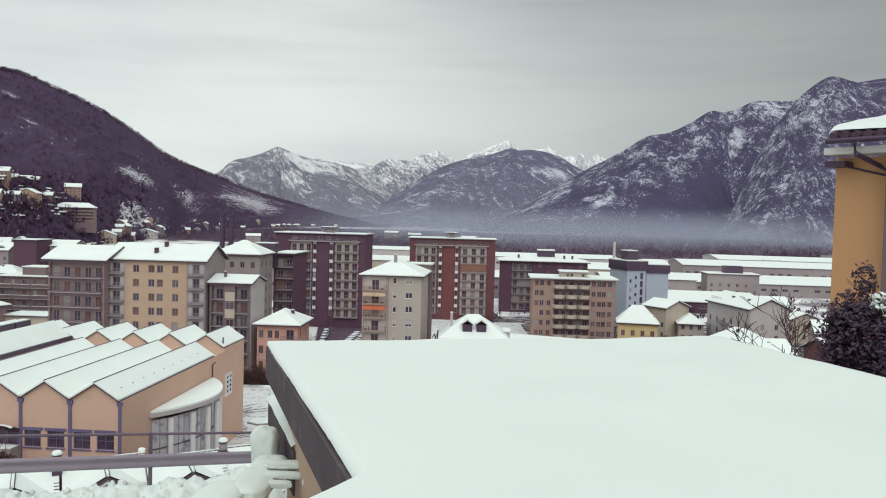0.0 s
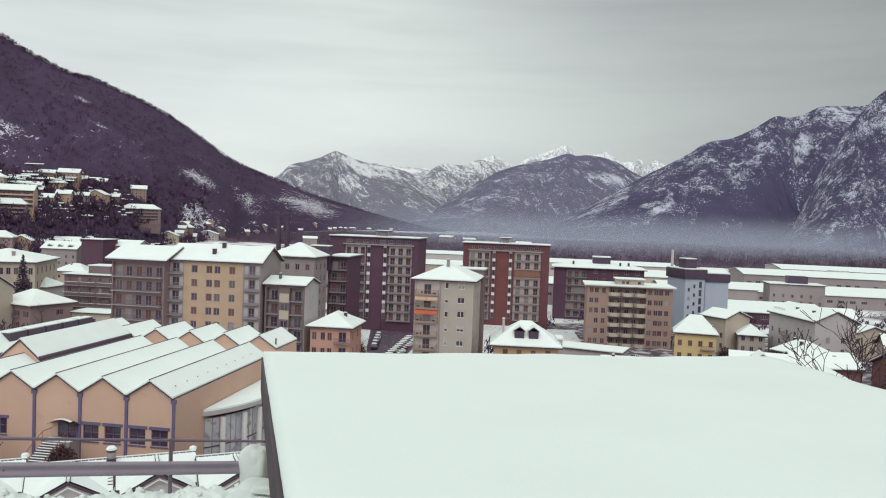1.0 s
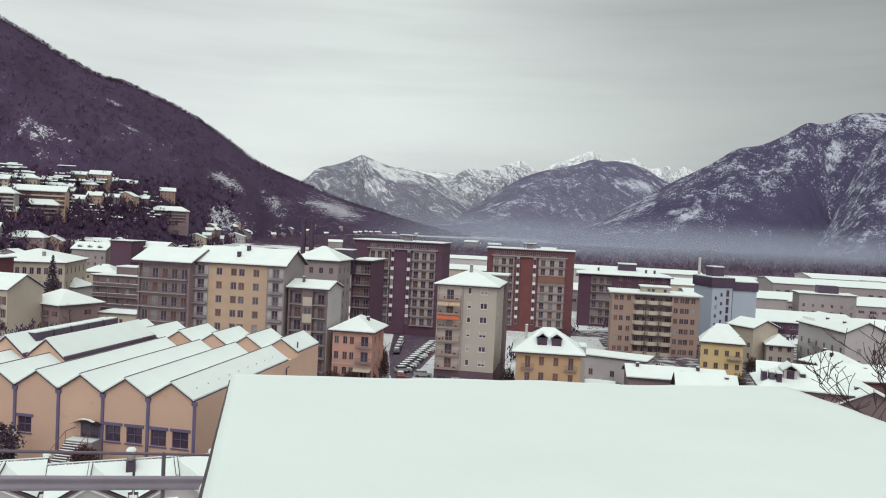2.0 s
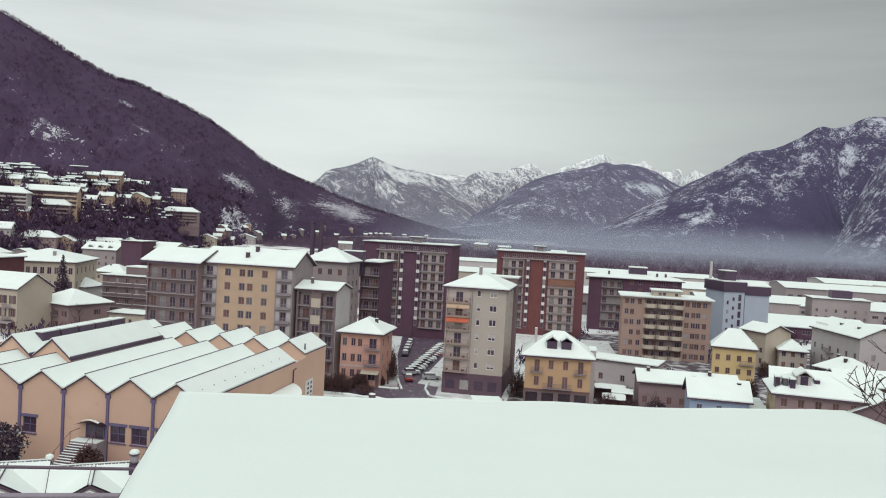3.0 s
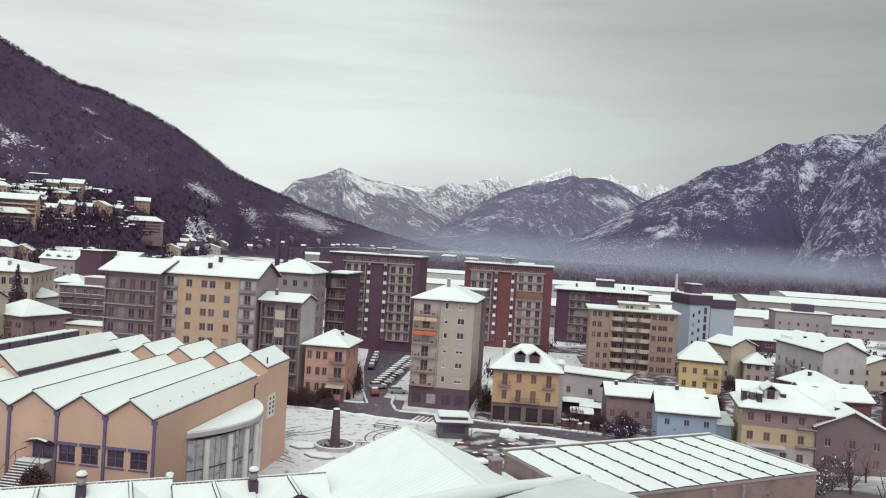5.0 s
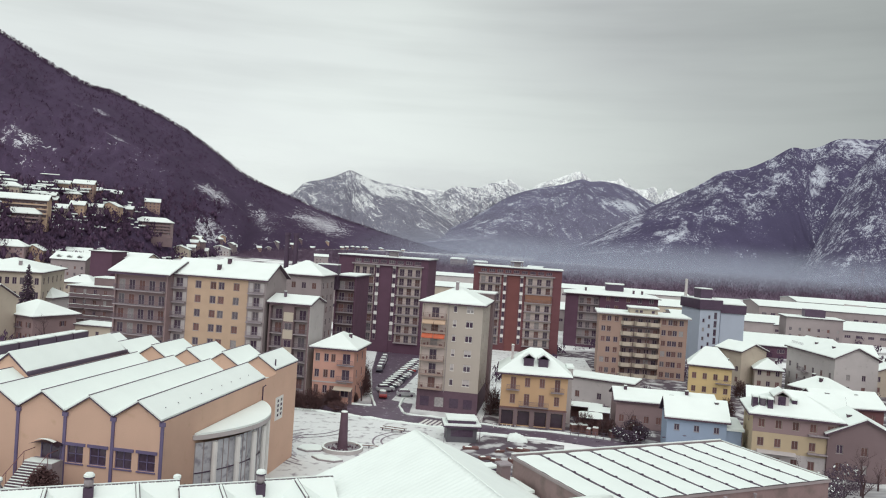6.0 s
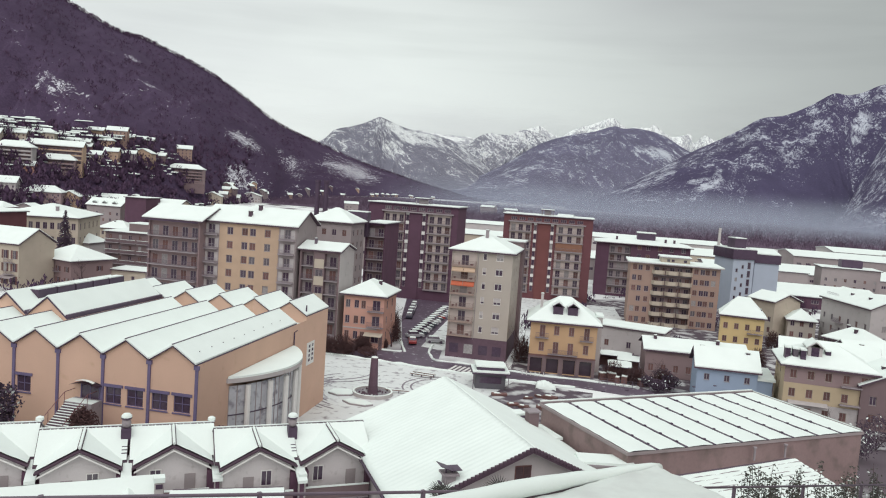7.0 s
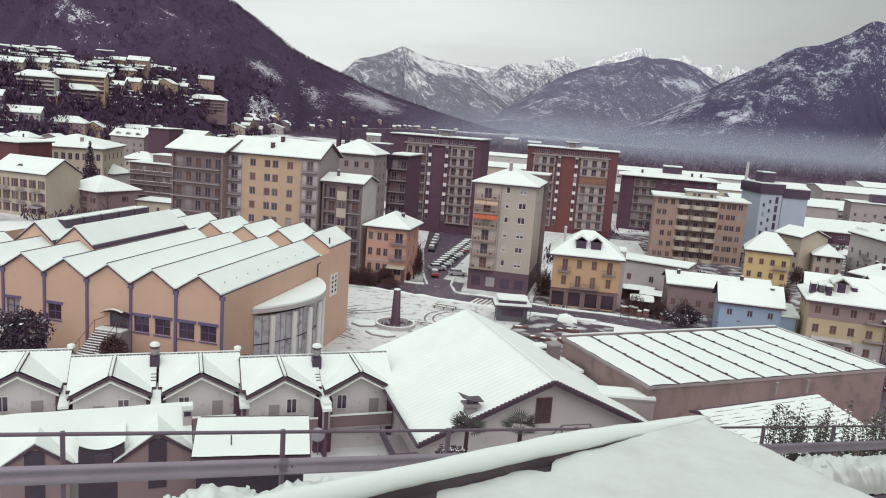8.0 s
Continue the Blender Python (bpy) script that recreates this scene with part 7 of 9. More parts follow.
        part("tile_course", Geo().tube([(0.06 + 11.68 * q / 40, -5.55 + 5.5 * v + 0.015 * fbm(q * 0.7, k), 14.85 + 1.1 * v + 0.09 + 0.07 * fbm(q * 0.31, k * 0.7, 2.0)) for q in range(41)], [0.03] * 41, 5), CONCRETE, r, "edge of a tile course showing through the snow")
    o = thing("shed", "small flat-roofed shed with snow between the house and the warehouse", "shed", pose(5.2, 67.1, 0, 0, 0, 8.0))
    part("wall", Geo().box(0.1, 0.1, 4.0, 4.6, 2.2, 12.0), GREY, o)
    r = part("roof", Geo().box(0, 0, 12.004, 4.7, 2.3, 12.14), CONCRETE, o)
    part("snow_cover", Geo().box(0.05, 0.05, 12.144, 4.65, 2.25, 12.36), SNOW, r)


big_house()
row_houses()
warehouse()
front_cottages()


# ---------------------------------------------------------------- terrace, road and guard rail
def terrace():
    ob = thing("terrace", "flat terrace with a deep even snow cover and a dark fascia", "terrace", Matrix(), kind="structure")
    # outline: the far left corner, the near end at the left, behind the eye, the right side
    far_l, far_r, near_l = Vector((-1.71, 7.42, 0)), Vector((3.12, 8.50, 0)), Vector((-0.39, 3.62, 0))
    right = Vector((3.95, 5.9, 0))
    top = 32.75

    def snow_at(u, v):
        left = near_l.lerp(far_l, v)
        r = right.lerp(far_r, v)
        p = left.lerp(r, u)
        edge = min(u * 9.0, (1 - u) * 3.2, (1 - v) * 12.0 + 0.3)
        p.z = top - 0.010 * max(0.0, 1 - edge) ** 2.5 + 0.018 * fbm(p.x * 0.8, p.y * 0.8, 2.0)
        return p
    s = Geo().grid(60, 50, snow_at)
    # rounded lip that hangs a little over the fascia
    n = len(s.v)
    for j in range(51):
        x, y, z = s.v[j * 61]
        s.v.append((x - 0.008, y - 0.003, z - 0.03 + 0.008 * fbm(y * 6, 1.0)))
    for j in range(50):
        s.f.append((j * 61, (j + 1) * 61, n + j + 1, n + j))
    n = len(s.v)
    for i in range(61):
        x, y, z = s.v[50 * 61 + i]
        s.v.append((x, y + 0.03, z - 0.18 + 0.02 * fbm(x * 6, 5.0)))
    for i in range(60):
        s.f.append((50 * 61 + i + 1, 50 * 61 + i, n + i, n + i + 1))
    n = len(s.v)
    for j in range(51):
        x, y, z = s.v[j * 61 + 60]
        s.v.append((x + 0.25, y + 0.05, z - 0.35))
    for j in range(50):
        s.f.append(((j + 1) * 61 + 60, j * 61 + 60, n + j, n + j + 1))
    part("snow_cover", s, SNOW_NEAR, ob, "deep smooth untouched snow", smooth=True)
    # the slab below, its fascia, and the snowy ground behind
    slab = Geo().slab([(-0.42, 3.60, 32.70), (3.9, 5.9, 32.70), (3.08, 8.45, 32.70), (-1.72, 7.39, 32.70)], 0.30, 0.0)
    part("fascia", slab, DARKFASCIA, ob, "dark weathered edge board")
    part("retaining_wall", Geo().slab([(-0.2, 3.7, 32.385), (3.7, 5.8, 32.385), (2.9, 8.1, 32.385), (-1.45, 7.2, 32.385)], 6.0, 0.0), OCHRE, ob)
    # snow goes on behind: left edge bends away at the near end of the fascia
    def back_at(u, v):
        far = near_l.lerp(right, u)
        near_x = -6.4 + 15.2 * u
        p = Vector((near_x, -6.0, 0)).lerp(far, v ** 0.7)
        p.z = top + 0.018 * fbm(p.x * 0.8, p.y * 0.8, 2.0) - 0.010 * max(0.0, 1 - min(u * 9.0, (1 - u) * 3.2)) ** 2.5 * v
        return p
    back = Geo().grid(60, 50, back_at)
    part("garden_snow", back, SNOW_NEAR, ob, "snowy garden behind the terrace", smooth=True)


DARKFASCIA = surface("weathered_dark_board", (0.085, 0.065, 0.075), 0.75, 0.2, 1.5, 30.0, 0.2, stain=(0.15, 0.12, 0.12), stain_at=(0.55, 0.8))


def lean_roof():
    """The lower roof beyond the terrace edge: it falls away to an upturned metal edge with a roll of snow on it."""
    ob = thing("lower_roof", "lower sheet-metal roof with greyish snow and an upturned edge", "roof", Matrix())
    corner, along, side = Vector((1.44, 11.29, 31.92)), Vector((-0.757, -0.653, 0.0)), Vector((0.59, -0.80, 0.0))
    L, W = 4.4, 2.7

    def sheet(u, v):
        lap = 0.05 + 0.015 * fbm(u * 30, 0.5) * min(1.0, u * 9.0) + 0.10 * math.exp(-((u - 0.36) / 0.014) ** 2)
        p = corner + along * (L * u) + side * (lap + (W - lap) * v)
        up = min(1.0, u * 5.0)
        p.z += (-0.078 * max(0.0, min(1.0, (u - 0.10) / 0.42)) + 0.012) * up + 0.02 * (1 - math.exp(-v * 26.0)) * up + 0.03 * (1 - up) + 0.05 * v + 0.02 * fbm(p.x * 1.6, p.y * 1.6) + 0.006 * fbm(p.x * 7, p.y * 7) - 0.10 * max(0.0, 1 - u * 40) ** 2
        return p
    part("snow_cover", Geo().grid(120, 80, sheet), SNOW_GREY, ob, "smooth greyish thawing snow", smooth=True)
    part("sheet", Geo().slab([tuple(corner + along * L), tuple(corner + along * L + side * W), tuple(corner + side * W), tuple(corner)], 0.18, -0.06), DARKFASCIA, ob)
    part("edge_snow", Geo().tube([tuple(corner + along * (L * k / 50) + side * (0.006 * fbm(k * 0.2, 6.0)) + Vector((0, 0, 0.045 - 0.06 * max(0.0, 1 - k / 16) ** 1.5 + 0.006 * fbm(k * 0.2, 0.0)))) for k in range(51)], [0.03] + [0.038 + 0.024 * min(1.0, k / 14) + 0.007 * fbm(k * 0.2, 3.0) for k in range(1, 51)], 12), SNOW_NEAR, ob, "roll of snow along the upturned edge", smooth=True)
    part("flashing", Geo().slab([tuple(corner + along * L + side * 0.02), tuple(corner + along * L + side * 0.045), tuple(corner + along * 0.6 + side * 0.045), tuple(corner + along * 0.6 + side * 0.02)], 0.25, 0.012), DARKFASCIA, ob, "dark upturned metal edge")
    part("side_board", Geo().slab([tuple(corner + along * (L + 0.03)), tuple(corner + along * (L + 0.03) + side * 1.5), tuple(corner + along * L + side * 1.5), tuple(corner + along * L)], 0.20, -0.01), DARKFASCIA, ob, "dark board along the open side")
    for k in (0.3, L - 0.3):
        p = corner + along * k + side * 0.4
        part("post", Geo().box(p.x - 0.06, p.y - 0.06, 26.5, p.x + 0.06, p.y + 0.06, 31.62), DARKFASCIA, ob)


SNOW_GREY = surface("thawing_snow", (0.60, 0.64, 0.61), 0.65, 0.06, 1.4, 22.0, 0.10, spec=0.3, stain=(0.52, 0.54, 0.52), stain_at=(0.48, 0.8))


def lump(centre, rx, ry, rz, seed, rough=0.22):
    """A soft uneven heap of snow."""
    def at(u, v):
        d = Vector((math.cos(2 * math.pi * u) * math.sin(math.pi * v), math.sin(2 * math.pi * u) * math.sin(math.pi * v), -math.cos(math.pi * v)))
        d *= (abs(d.x) ** 3.6 + abs(d.y) ** 3.6 + abs(d.z) ** 3.6) ** (-1 / 3.6)
        r = 1.0 + rough * fbm(d.x * 1.1 + seed, d.y * 1.1, d.z * 1.1, 2) + 0.02 * fbm(d.x * 6 + seed, d.y * 6, d.z * 6, 3)
        return (centre[0] + rx * d.x * r, centre[1] + ry * d.y * r, centre[2] + rz * d.z * r)
    return Geo().grid(56, 32, at)


def stair_wall():
    """The snow-capped parapet and the snow-laden branches beside the terrace."""
    ob = thing("parapet", "dark board parapet with a thick snow cap beside the terrace", "parapet", Matrix())
    a, b = Vector((-1.84, 8.05, 31.97)), Vector((-1.30, 6.72, 31.86))
    n = Vector((0.91, 0.41, 0))
    part("board", Geo().slab([tuple(a), tuple(b), tuple(b + n * 0.05), tuple(a + n * 0.05)], 0.40, 0.0), DARKFASCIA, ob)

    def cap(u, v):
        p = a.lerp(b, v) + n * (0.24 * u - 0.02)
        p.z += 0.01 + 0.085 * math.sin(math.pi * min(1.0, u * 0.9 + 0.08)) ** 0.5 + 0.012 * fbm(v * 6, u * 2, 4.0)
        return p
    part("snow_cap", Geo().grid(10, 30, cap), SNOW_NEAR, ob, smooth=True)
    ob = thing("stair_post", "ochre masonry post with a cap of snow beside the terrace", "post", Matrix())
    part("shaft", Geo().box(-1.10, 6.3, 26.5, -0.92, 6.5, 31.70), OCHRE, ob)
    part("snow_cap", lump((-1.02, 6.4, 31.75), 0.12, 0.11, 0.09, 5.0, 0.15), SNOW_NEAR, ob, smooth=True)
    heap = thing("snowy_bush", "low bush bent down under thick clumps of snow", "shrub", Matrix())
    clumps = (((-1.62, 7.0, 31.80), 0.125, 0.12, 0.21), ((-1.52, 6.75, 31.70), 0.16, 0.14, 0.10), ((-1.36, 6.6, 31.79), 0.16, 0.05, 0.035), ((-1.33, 6.5, 31.73), 0.17, 0.045, 0.03), ((-1.40, 6.38, 31.69), 0.15, 0.045, 0.03),
              ((-1.58, 6.45, 31.66), 0.17, 0.34, 0.08), ((-1.80, 6.0, 31.64), 0.20, 0.45, 0.09), ((-2.0, 5.55, 31.62), 0.22, 0.4, 0.10))
    for k, (c, rx, ry, rz) in enumerate(clumps):
        part("snow_clump", lump(c, rx, ry, rz, 3.7 * k, 0.12), SNOW_NEAR, heap, smooth=True)
    part("branches", Geo().tube([(-1.7, 7.0, 26.6), (-1.62, 6.95, 31.8)], [0.05, 0.03]).tube([(-1.64, 6.95, 31.3), (-1.42, 6.5, 31.72)], [0.03, 0.012]).tube([(-1.68, 7.0, 30.6), (-1.7, 6.3, 31.58), (-1.95, 5.7, 31.55)], [0.04, 0.02, 0.02]), BARK, heap)


ROAD_TURN, ROAD_FALL = radians(40.4), -0.153


def rail_point(s, off=0.0, z=0.0):
    """A place along the guard rail: the road runs downhill away from the terrace."""
    c, sn = math.cos(ROAD_TURN), math.sin(ROAD_TURN)
    return Vector((c * s - sn * off, 17.55 + sn * s + c * off, z + ROAD_FALL * s))


def guard_rail():
    ob = thing("guard_rail", "galvanised roadside guard rail with posts and a thin upper handrail", "guard rail", Matrix())
    top, deck = 29.036, 27.84
    prof = [(0.0, -0.585), (0.04, -0.56), (0.05, -0.53), (0.015, -0.495), (0.01, -0.466), (0.015, -0.437), (0.05, -0.40), (0.04, -0.372), (0.0, -0.347)]
    spans = [-4.059 + 5.262 * k for k in range(-3, 4)]
    for s0, s1 in zip(spans, spans[1:]):
        g = Geo()
        for s in (s0 - 0.06, s1 + 0.06):
            for o, h in prof:
                g.v.append(tuple(rail_point(s, -o - 0.06, top + h)))
        k = len(prof)
        g.f = [(i, k + i, k + i + 1, i + 1) for i in range(k - 1)]
        beam = part("beam", g, STEEL, ob, "waved galvanised beam", smooth=True)
        for o in (-0.12, 0.12):
            bolt = rail_point(s0 + o, -0.075, top - 0.466)
            part("bolt", shared(("rail_bolt",), lambda: Geo().lathe([(0.016, -0.01), (0.016, 0.004), (0.006, 0.012)], 6).mesh("bolt", IRON)), None, beam, m=Matrix.Translation(bolt) @ pose(0, 0, 0, 90, 0, 40.4))
    for k in range(-7, 8):
        p = rail_point(-4.059 + 2.631 * k)
        part("post", shared(("rail_post",), lambda: Geo().box(-0.026, -0.03, -1.35, 0.026, 0.03, 0.03).mesh("post", IRON)), None, ob, m=Matrix.Translation((p.x, p.y, p.z + top)) @ pose(0, 0, 0, 0, 0, 40.4))
    part("handrail", Geo().tube([tuple(rail_point(s, 0, top)) for s in (-22, 0, 14)], [0.024] * 3, 10), IRON, ob, smooth=True)
    rnd = random.Random(4)

    def bank_at(u, v):
        s = -20 + 34 * u
        h = (0.46 + 0.22 * max(0.0, min(1.0, (s + 7) / 3))) * math.sin(math.pi * min(1.0, v * 1.02)) ** 0.7 * (0.8 + 0.5 * fbm(s * 0.9, 4.0)) + 0.14 * fbm(s * 2.6, v * 3, 1.0) + 0.06 * fbm(s * 7, v * 8, 2.0, 2) + 0.02 * fbm(s * 18, v * 20, 2.0, 2)
        return rail_point(s, -1.05 + 1.25 * v, deck + 0.02 + max(0.0, h))
    single("snow_bank", Geo().grid(700, 34, bank_at), SNOW_NEAR, "lumpy ridge of ploughed snow along the guard rail", "snow bank", kind="structure", smooth=True)
    cl = Geo()
    for k in range(260):
        s, o = rnd.uniform(-16, 8), rnd.uniform(-1.0, -0.1)
        r = rnd.uniform(0.02, 0.06)
        p = bank_at((s + 20) / 34, (o + 1.05) / 1.25)
        c0 = rnd.uniform(0, 50)

        def clod(u, v):
            d = Vector((math.cos(6.283 * u) * math.sin(math.pi * v), math.sin(6.283 * u) * math.sin(math.pi * v), -math.cos(math.pi * v)))
            return p + d * r * (1 + 0.55 * fbm(d.x * 1.6 + c0, d.y * 1.6, d.z * 1.6, 3))
        cl.grid(12, 8, clod)
    single("snow_clods", cl, SNOW_NEAR, "loose clods of ploughed snow", "snow clods", kind="stuff", smooth=True)
    road = Geo().grid(60, 6, lambda u, v: rail_point(-24 + 40 * u, -6.5 + 6.6 * v, deck + 0.01 * fbm(u * 30, v * 3)))
    single("road", road, ASPHALT, "wet dark hillside road with slush", "road", kind="structure", smooth=True)
    wall = Geo().grid(60, 8, lambda u, v: rail_point(-24 + 40 * u, 0.12 + 1.3 * v, deck + 0.02 - 6.0 * v + 0.1 * fbm(u * 40, v * 5)))
    single("road_embankment", wall, SNOW, "steep snowy bank below the hillside road", "embankment", kind="structure", smooth=True)


def orange_house():
    ob = thing("orange_house", "orange rendered neighbouring house with a snowy overhanging eave", "house", pose(7.23, 14.0, 0, 0, 0, -52))
    part("wall", Geo().box(0, 0, 25.6, 7.0, 8.0, 35.3), ORANGE, ob)
    r = part("roof", Geo().slab([(0.18, -0.7, 35.62), (8.0, -0.7, 35.62), (8.0, 8.5, 37.4), (0.18, 8.5, 37.4)], 0.10, 0.06), TILE, ob)
    part("snow_cover", Geo().grid(60, 16, lambda u, v: (0.2 + 7.75 * u, -0.72 + 9.2 * v ** 1.6, 35.69 + 1.78 * v ** 1.6 + 0.12 * min(1.0, v * 8 + 0.25) + 0.02 * fbm(u * 12, v * 6))), SNOW_NEAR, r, smooth=True)
    tiles = Geo()
    for k in range(40):
        tiles.tube([(0.28 + 0.19 * k, -0.78, 35.62), (0.28 + 0.19 * k, -0.5, 35.67)], [0.07, 0.07], 6)
    part("eave_tiles", tiles, TILE, r)
    part("soffit", Geo().box(0.02, -0.55, 35.32, 7.8, -0.003, 35.44), WHITE, ob)
    part("gutter", Geo().tube([(0.15, -0.76, 35.54), (8.0, -0.76, 35.54)], [0.05, 0.05], 8), DARKMETAL, ob)
    part("downpipe", Geo().tube([(0.62, -0.74, 35.48), (0.64, -0.70, 35.3), (0.8, -0.12, 35.12), (0.95, -0.1, 35.0), (0.95, -0.1, 26.0)], [0.045] * 5, 8), DARKMETAL, ob)
    part("rafter", Geo().slab([(-0.05, -0.35, 35.22), (0.3, -0.35, 35.22), (0.3, -0.004, 35.22), (-0.05, -0.004, 35.22)], 0.1, 0.0), DARKMETAL, ob)
    part("cable", Geo().tube([(-0.05, -0.03, 35.2), (0.9, -0.03, 34.95)], [0.02, 0.02], 6), DARKMETAL, ob)
    part("corner_post", Geo().box(0.98, -0.3, 25.6, 1.14, -0.05, 35.3), BROWN, ob)


terrace()
lean_roof()
stair_wall()
guard_rail()
orange_house()


# ---------------------------------------------------------------- plants
def tree_geo(seed, height, spread_=0.5, levels=4, thick=0.05):
    """A bare tree: a tapered trunk that forks into limbs and twigs."""
    rnd, g = random.Random(seed), Geo()

    def limb(p, d, length, r, level):
        n = 3
        path, radii, q, dd = [tuple(p)], [r], p.copy(), d.copy()
        for k in range(n):
            dd = (dd + Vector((rnd.uniform(-1, 1), rnd.uniform(-1, 1), rnd.uniform(-0.3, 0.7))) * 0.16).normalized()
            q = q + dd * (length / n)
            path.append(tuple(q))
            radii.append(max(r * (1 - 0.5 * (k + 1) / n), 0.006))
        g.tube(path, radii, 5 if level > 1 else 3)
        if level == 0:
            return
        for k in range(rnd.randint(3, 4)):
            at = Vector(path[rnd.randint(1, n)])
            turn_ = Vector((rnd.uniform(-1, 1), rnd.uniform(-1, 1), rnd.uniform(0.0, 0.9))).normalized()
            limb(at, (dd * (1 - spread_) + turn_ * spread_ * 1.3).normalized(), length * rnd.uniform(0.55, 0.75), radii[-1] * 0.8, level - 1)
    limb(Vector((0, 0, -0.3)), Vector((0, 0, 1)), height * 0.42, height * thick * 0.5, levels)
    return g


def leaf_cloud(seed, n, rx, ry, rz, size, cut=0.35):
    """Many small leaves on an uneven crown."""
    rnd, g = random.Random(seed), Geo()
    while len(g.f) < n:
        d = Vector((rnd.gauss(0, 1), rnd.gauss(0, 1), rnd.gauss(0, 1))).normalized()
        r = rnd.uniform(0.55, 1.0) * (0.85 + cut * noise.noise(d * 2.3 + Vector((seed, 0, 0))))
        c = Vector((d.x * rx * r, d.y * ry * r, d.z * rz * r))
        a = Vector((rnd.uniform(-1, 1), rnd.uniform(-1, 1), rnd.uniform(-1, 1))).normalized() * size * rnd.uniform(0.6, 1.3)
        b = a.orthogonal().normalized() * size * 0.5
        g.poly([c - a * 0.5, c - b * 0.5 + a * 0.05, c + a * 0.5, c + b * 0.5 + a * 0.05])
    return g


BARE = [tree_geo(11, 8.0).mesh("trunk", BARK), tree_geo(12, 7.0, 0.6).mesh("trunk", BARK), tree_geo(13, 9.0, 0.45).mesh("trunk", BARK)]
SHRUB_TWIG = surface("bare_twigs", (0.085, 0.045, 0.045), 0.9, 0.2, 2.0, 20.0, 0.0)


def bare_tree(x, y, z, k=0, size=1.0, turn=0.0):
    ob = thing("bare_tree", "leafless tree with dark branching limbs", "tree", pose(x, y, z, 0, 0, turn) @ Matrix.Scale(size, 4), "leafless trees")
    part("crown", BARE[k % 3], None, ob)
    return ob


def shrub(x, y, z, rx, ry, rz, material, label, seed, n=900, size=0.25, name="shrub", snow=0.0):
    ob = thing(name, label, "shrub", pose(x, y, z))
    part("stem", Geo().tube([(0, 0, -0.3), (0.05, 0, rz * 0.7)], [0.06 + 0.02 * rz, 0.03]).tube([(0, 0, 0), (rx * 0.5, 0.1, rz)], [0.05, 0.02]).tube([(0, 0, 0), (-rx * 0.5, -0.1, rz)], [0.05, 0.02]), BARK, ob)
    part("foliage", leaf_cloud(seed, n, rx, ry, rz, size), material, ob, m=pose(0, 0, rz))
    if snow:
        tufts = part("snow_dusting", leaf_cloud(seed + 50, int(n * snow), rx * 1.02, ry * 1.02, rz * 0.9, size * 1.5), SNOW, ob, "tufts of snow on the leaves", m=pose(0, 0, rz * 1.12))
        tagged(tufts, "tufts of snow on the leaves", kind="stuff")
    return ob


def conifer(x, y, z, h, label="dark conifer with drooping branches and a little snow"):
    ob = thing("conifer", label, "tree", pose(x, y, z))
    part("trunk", Geo().tube([(0, 0, -0.3), (0, 0, h)], [h * 0.018, 0.03]), BARK, ob)
    rnd, g, s = random.Random(int(h * 10)), Geo(), Geo()
    for k in range(int(h * 34)):
        v = rnd.random() ** 0.75
        zz = h * (0.08 + 0.92 * v)
        r = h * 0.25 * (1 - v) ** 0.9 * rnd.uniform(0.55, 1.0) + 0.12
        an = rnd.uniform(0, 2 * math.pi)
        c, sn = math.cos(an), math.sin(an)
        tip, w = Vector((c * r, sn * r, zz - r * 0.35)), 0.22 + 0.16 * (1 - v) * h * 0.12
        root = Vector((c * r * 0.15, sn * r * 0.15, zz + 0.1))
        side = Vector((-sn, c, 0)) * w
        g.poly([root, tip - side, tip + Vector((c, sn, -0.3)) * 0.3, tip + side])
        if k % 9 == 0:
            s.poly([p + Vector((0, 0, 0.06)) for p in (root.lerp(tip, 0.4), tip - side * 0.5, tip, tip + side * 0.5)])
    part("crown", g, LEAF, ob)
    part("snow_dusting", s, SNOW, ob)
    return ob


# ---------------------------------------------------------------- town square, streets and cars
def plate(name, pts, z, material, label, category, up=0.0):
    return single(name, Geo().slab([(x, y, z) for x, y in pts], 0.02, up), material, label, category, kind="structure")


plate("square", [(-36, 96), (-8, 96), (2, 140.6), (-10.2, 142.9), (-17.9, 144.0), (-27, 146.1), (-36.5, 147.7), (-46, 147.3), (-46, 120), (-31, 116)], 0.02, SNOW_DIRTY, "town square under trodden snow", "square")
plate("yards", [(-3, 148), (16, 146), (40, 132), (70, 118), (120, 118), (150, 260), (30, 268), (0, 240)], 0.010, YARD, "gardens and yards of snow and bare wet earth", "yard")
plate("road_1", [(-70, 152), (-46.3, 147.6), (-36.5, 148.0), (-27.0, 146.4), (-17.9, 144.3), (-10.2, 143.2), (-2.7, 141.4), (9.0, 141.0), (36, 134), (36, 143.0), (20.9, 144.6), (9.9, 146.6), (3.6, 146.6), (-3.9, 148.4), (-13.0, 150.6), (-18.9, 152.2), (-24.4, 155.6), (-31.3, 155.6), (-42.2, 157.0), (-70, 162)], 0.035, ASPHALT, "dark wet street between low snow banks", "road")
plate("road_2", [(-25.5, 154), (-17.3, 151), (-18.0, 165), (-18.5, 196), (-20.5, 232), (-38, 232), (-33, 196), (-28, 170)], 0.04, ASPHALT, "side street leading to a car park", "road")
plate("car_park", [(-22.6, 163), (-17.4, 160.5), (-16.7, 214), (-20.6, 214)], 0.05, SNOW_DIRTY, "snowy car park", "car park")
plate("courtyard_1", [(-60, 168), (-38, 168), (-46, 236), (-64, 236)], 0.012, SNOW_DIRTY, "trodden snow between the blocks", "yard")
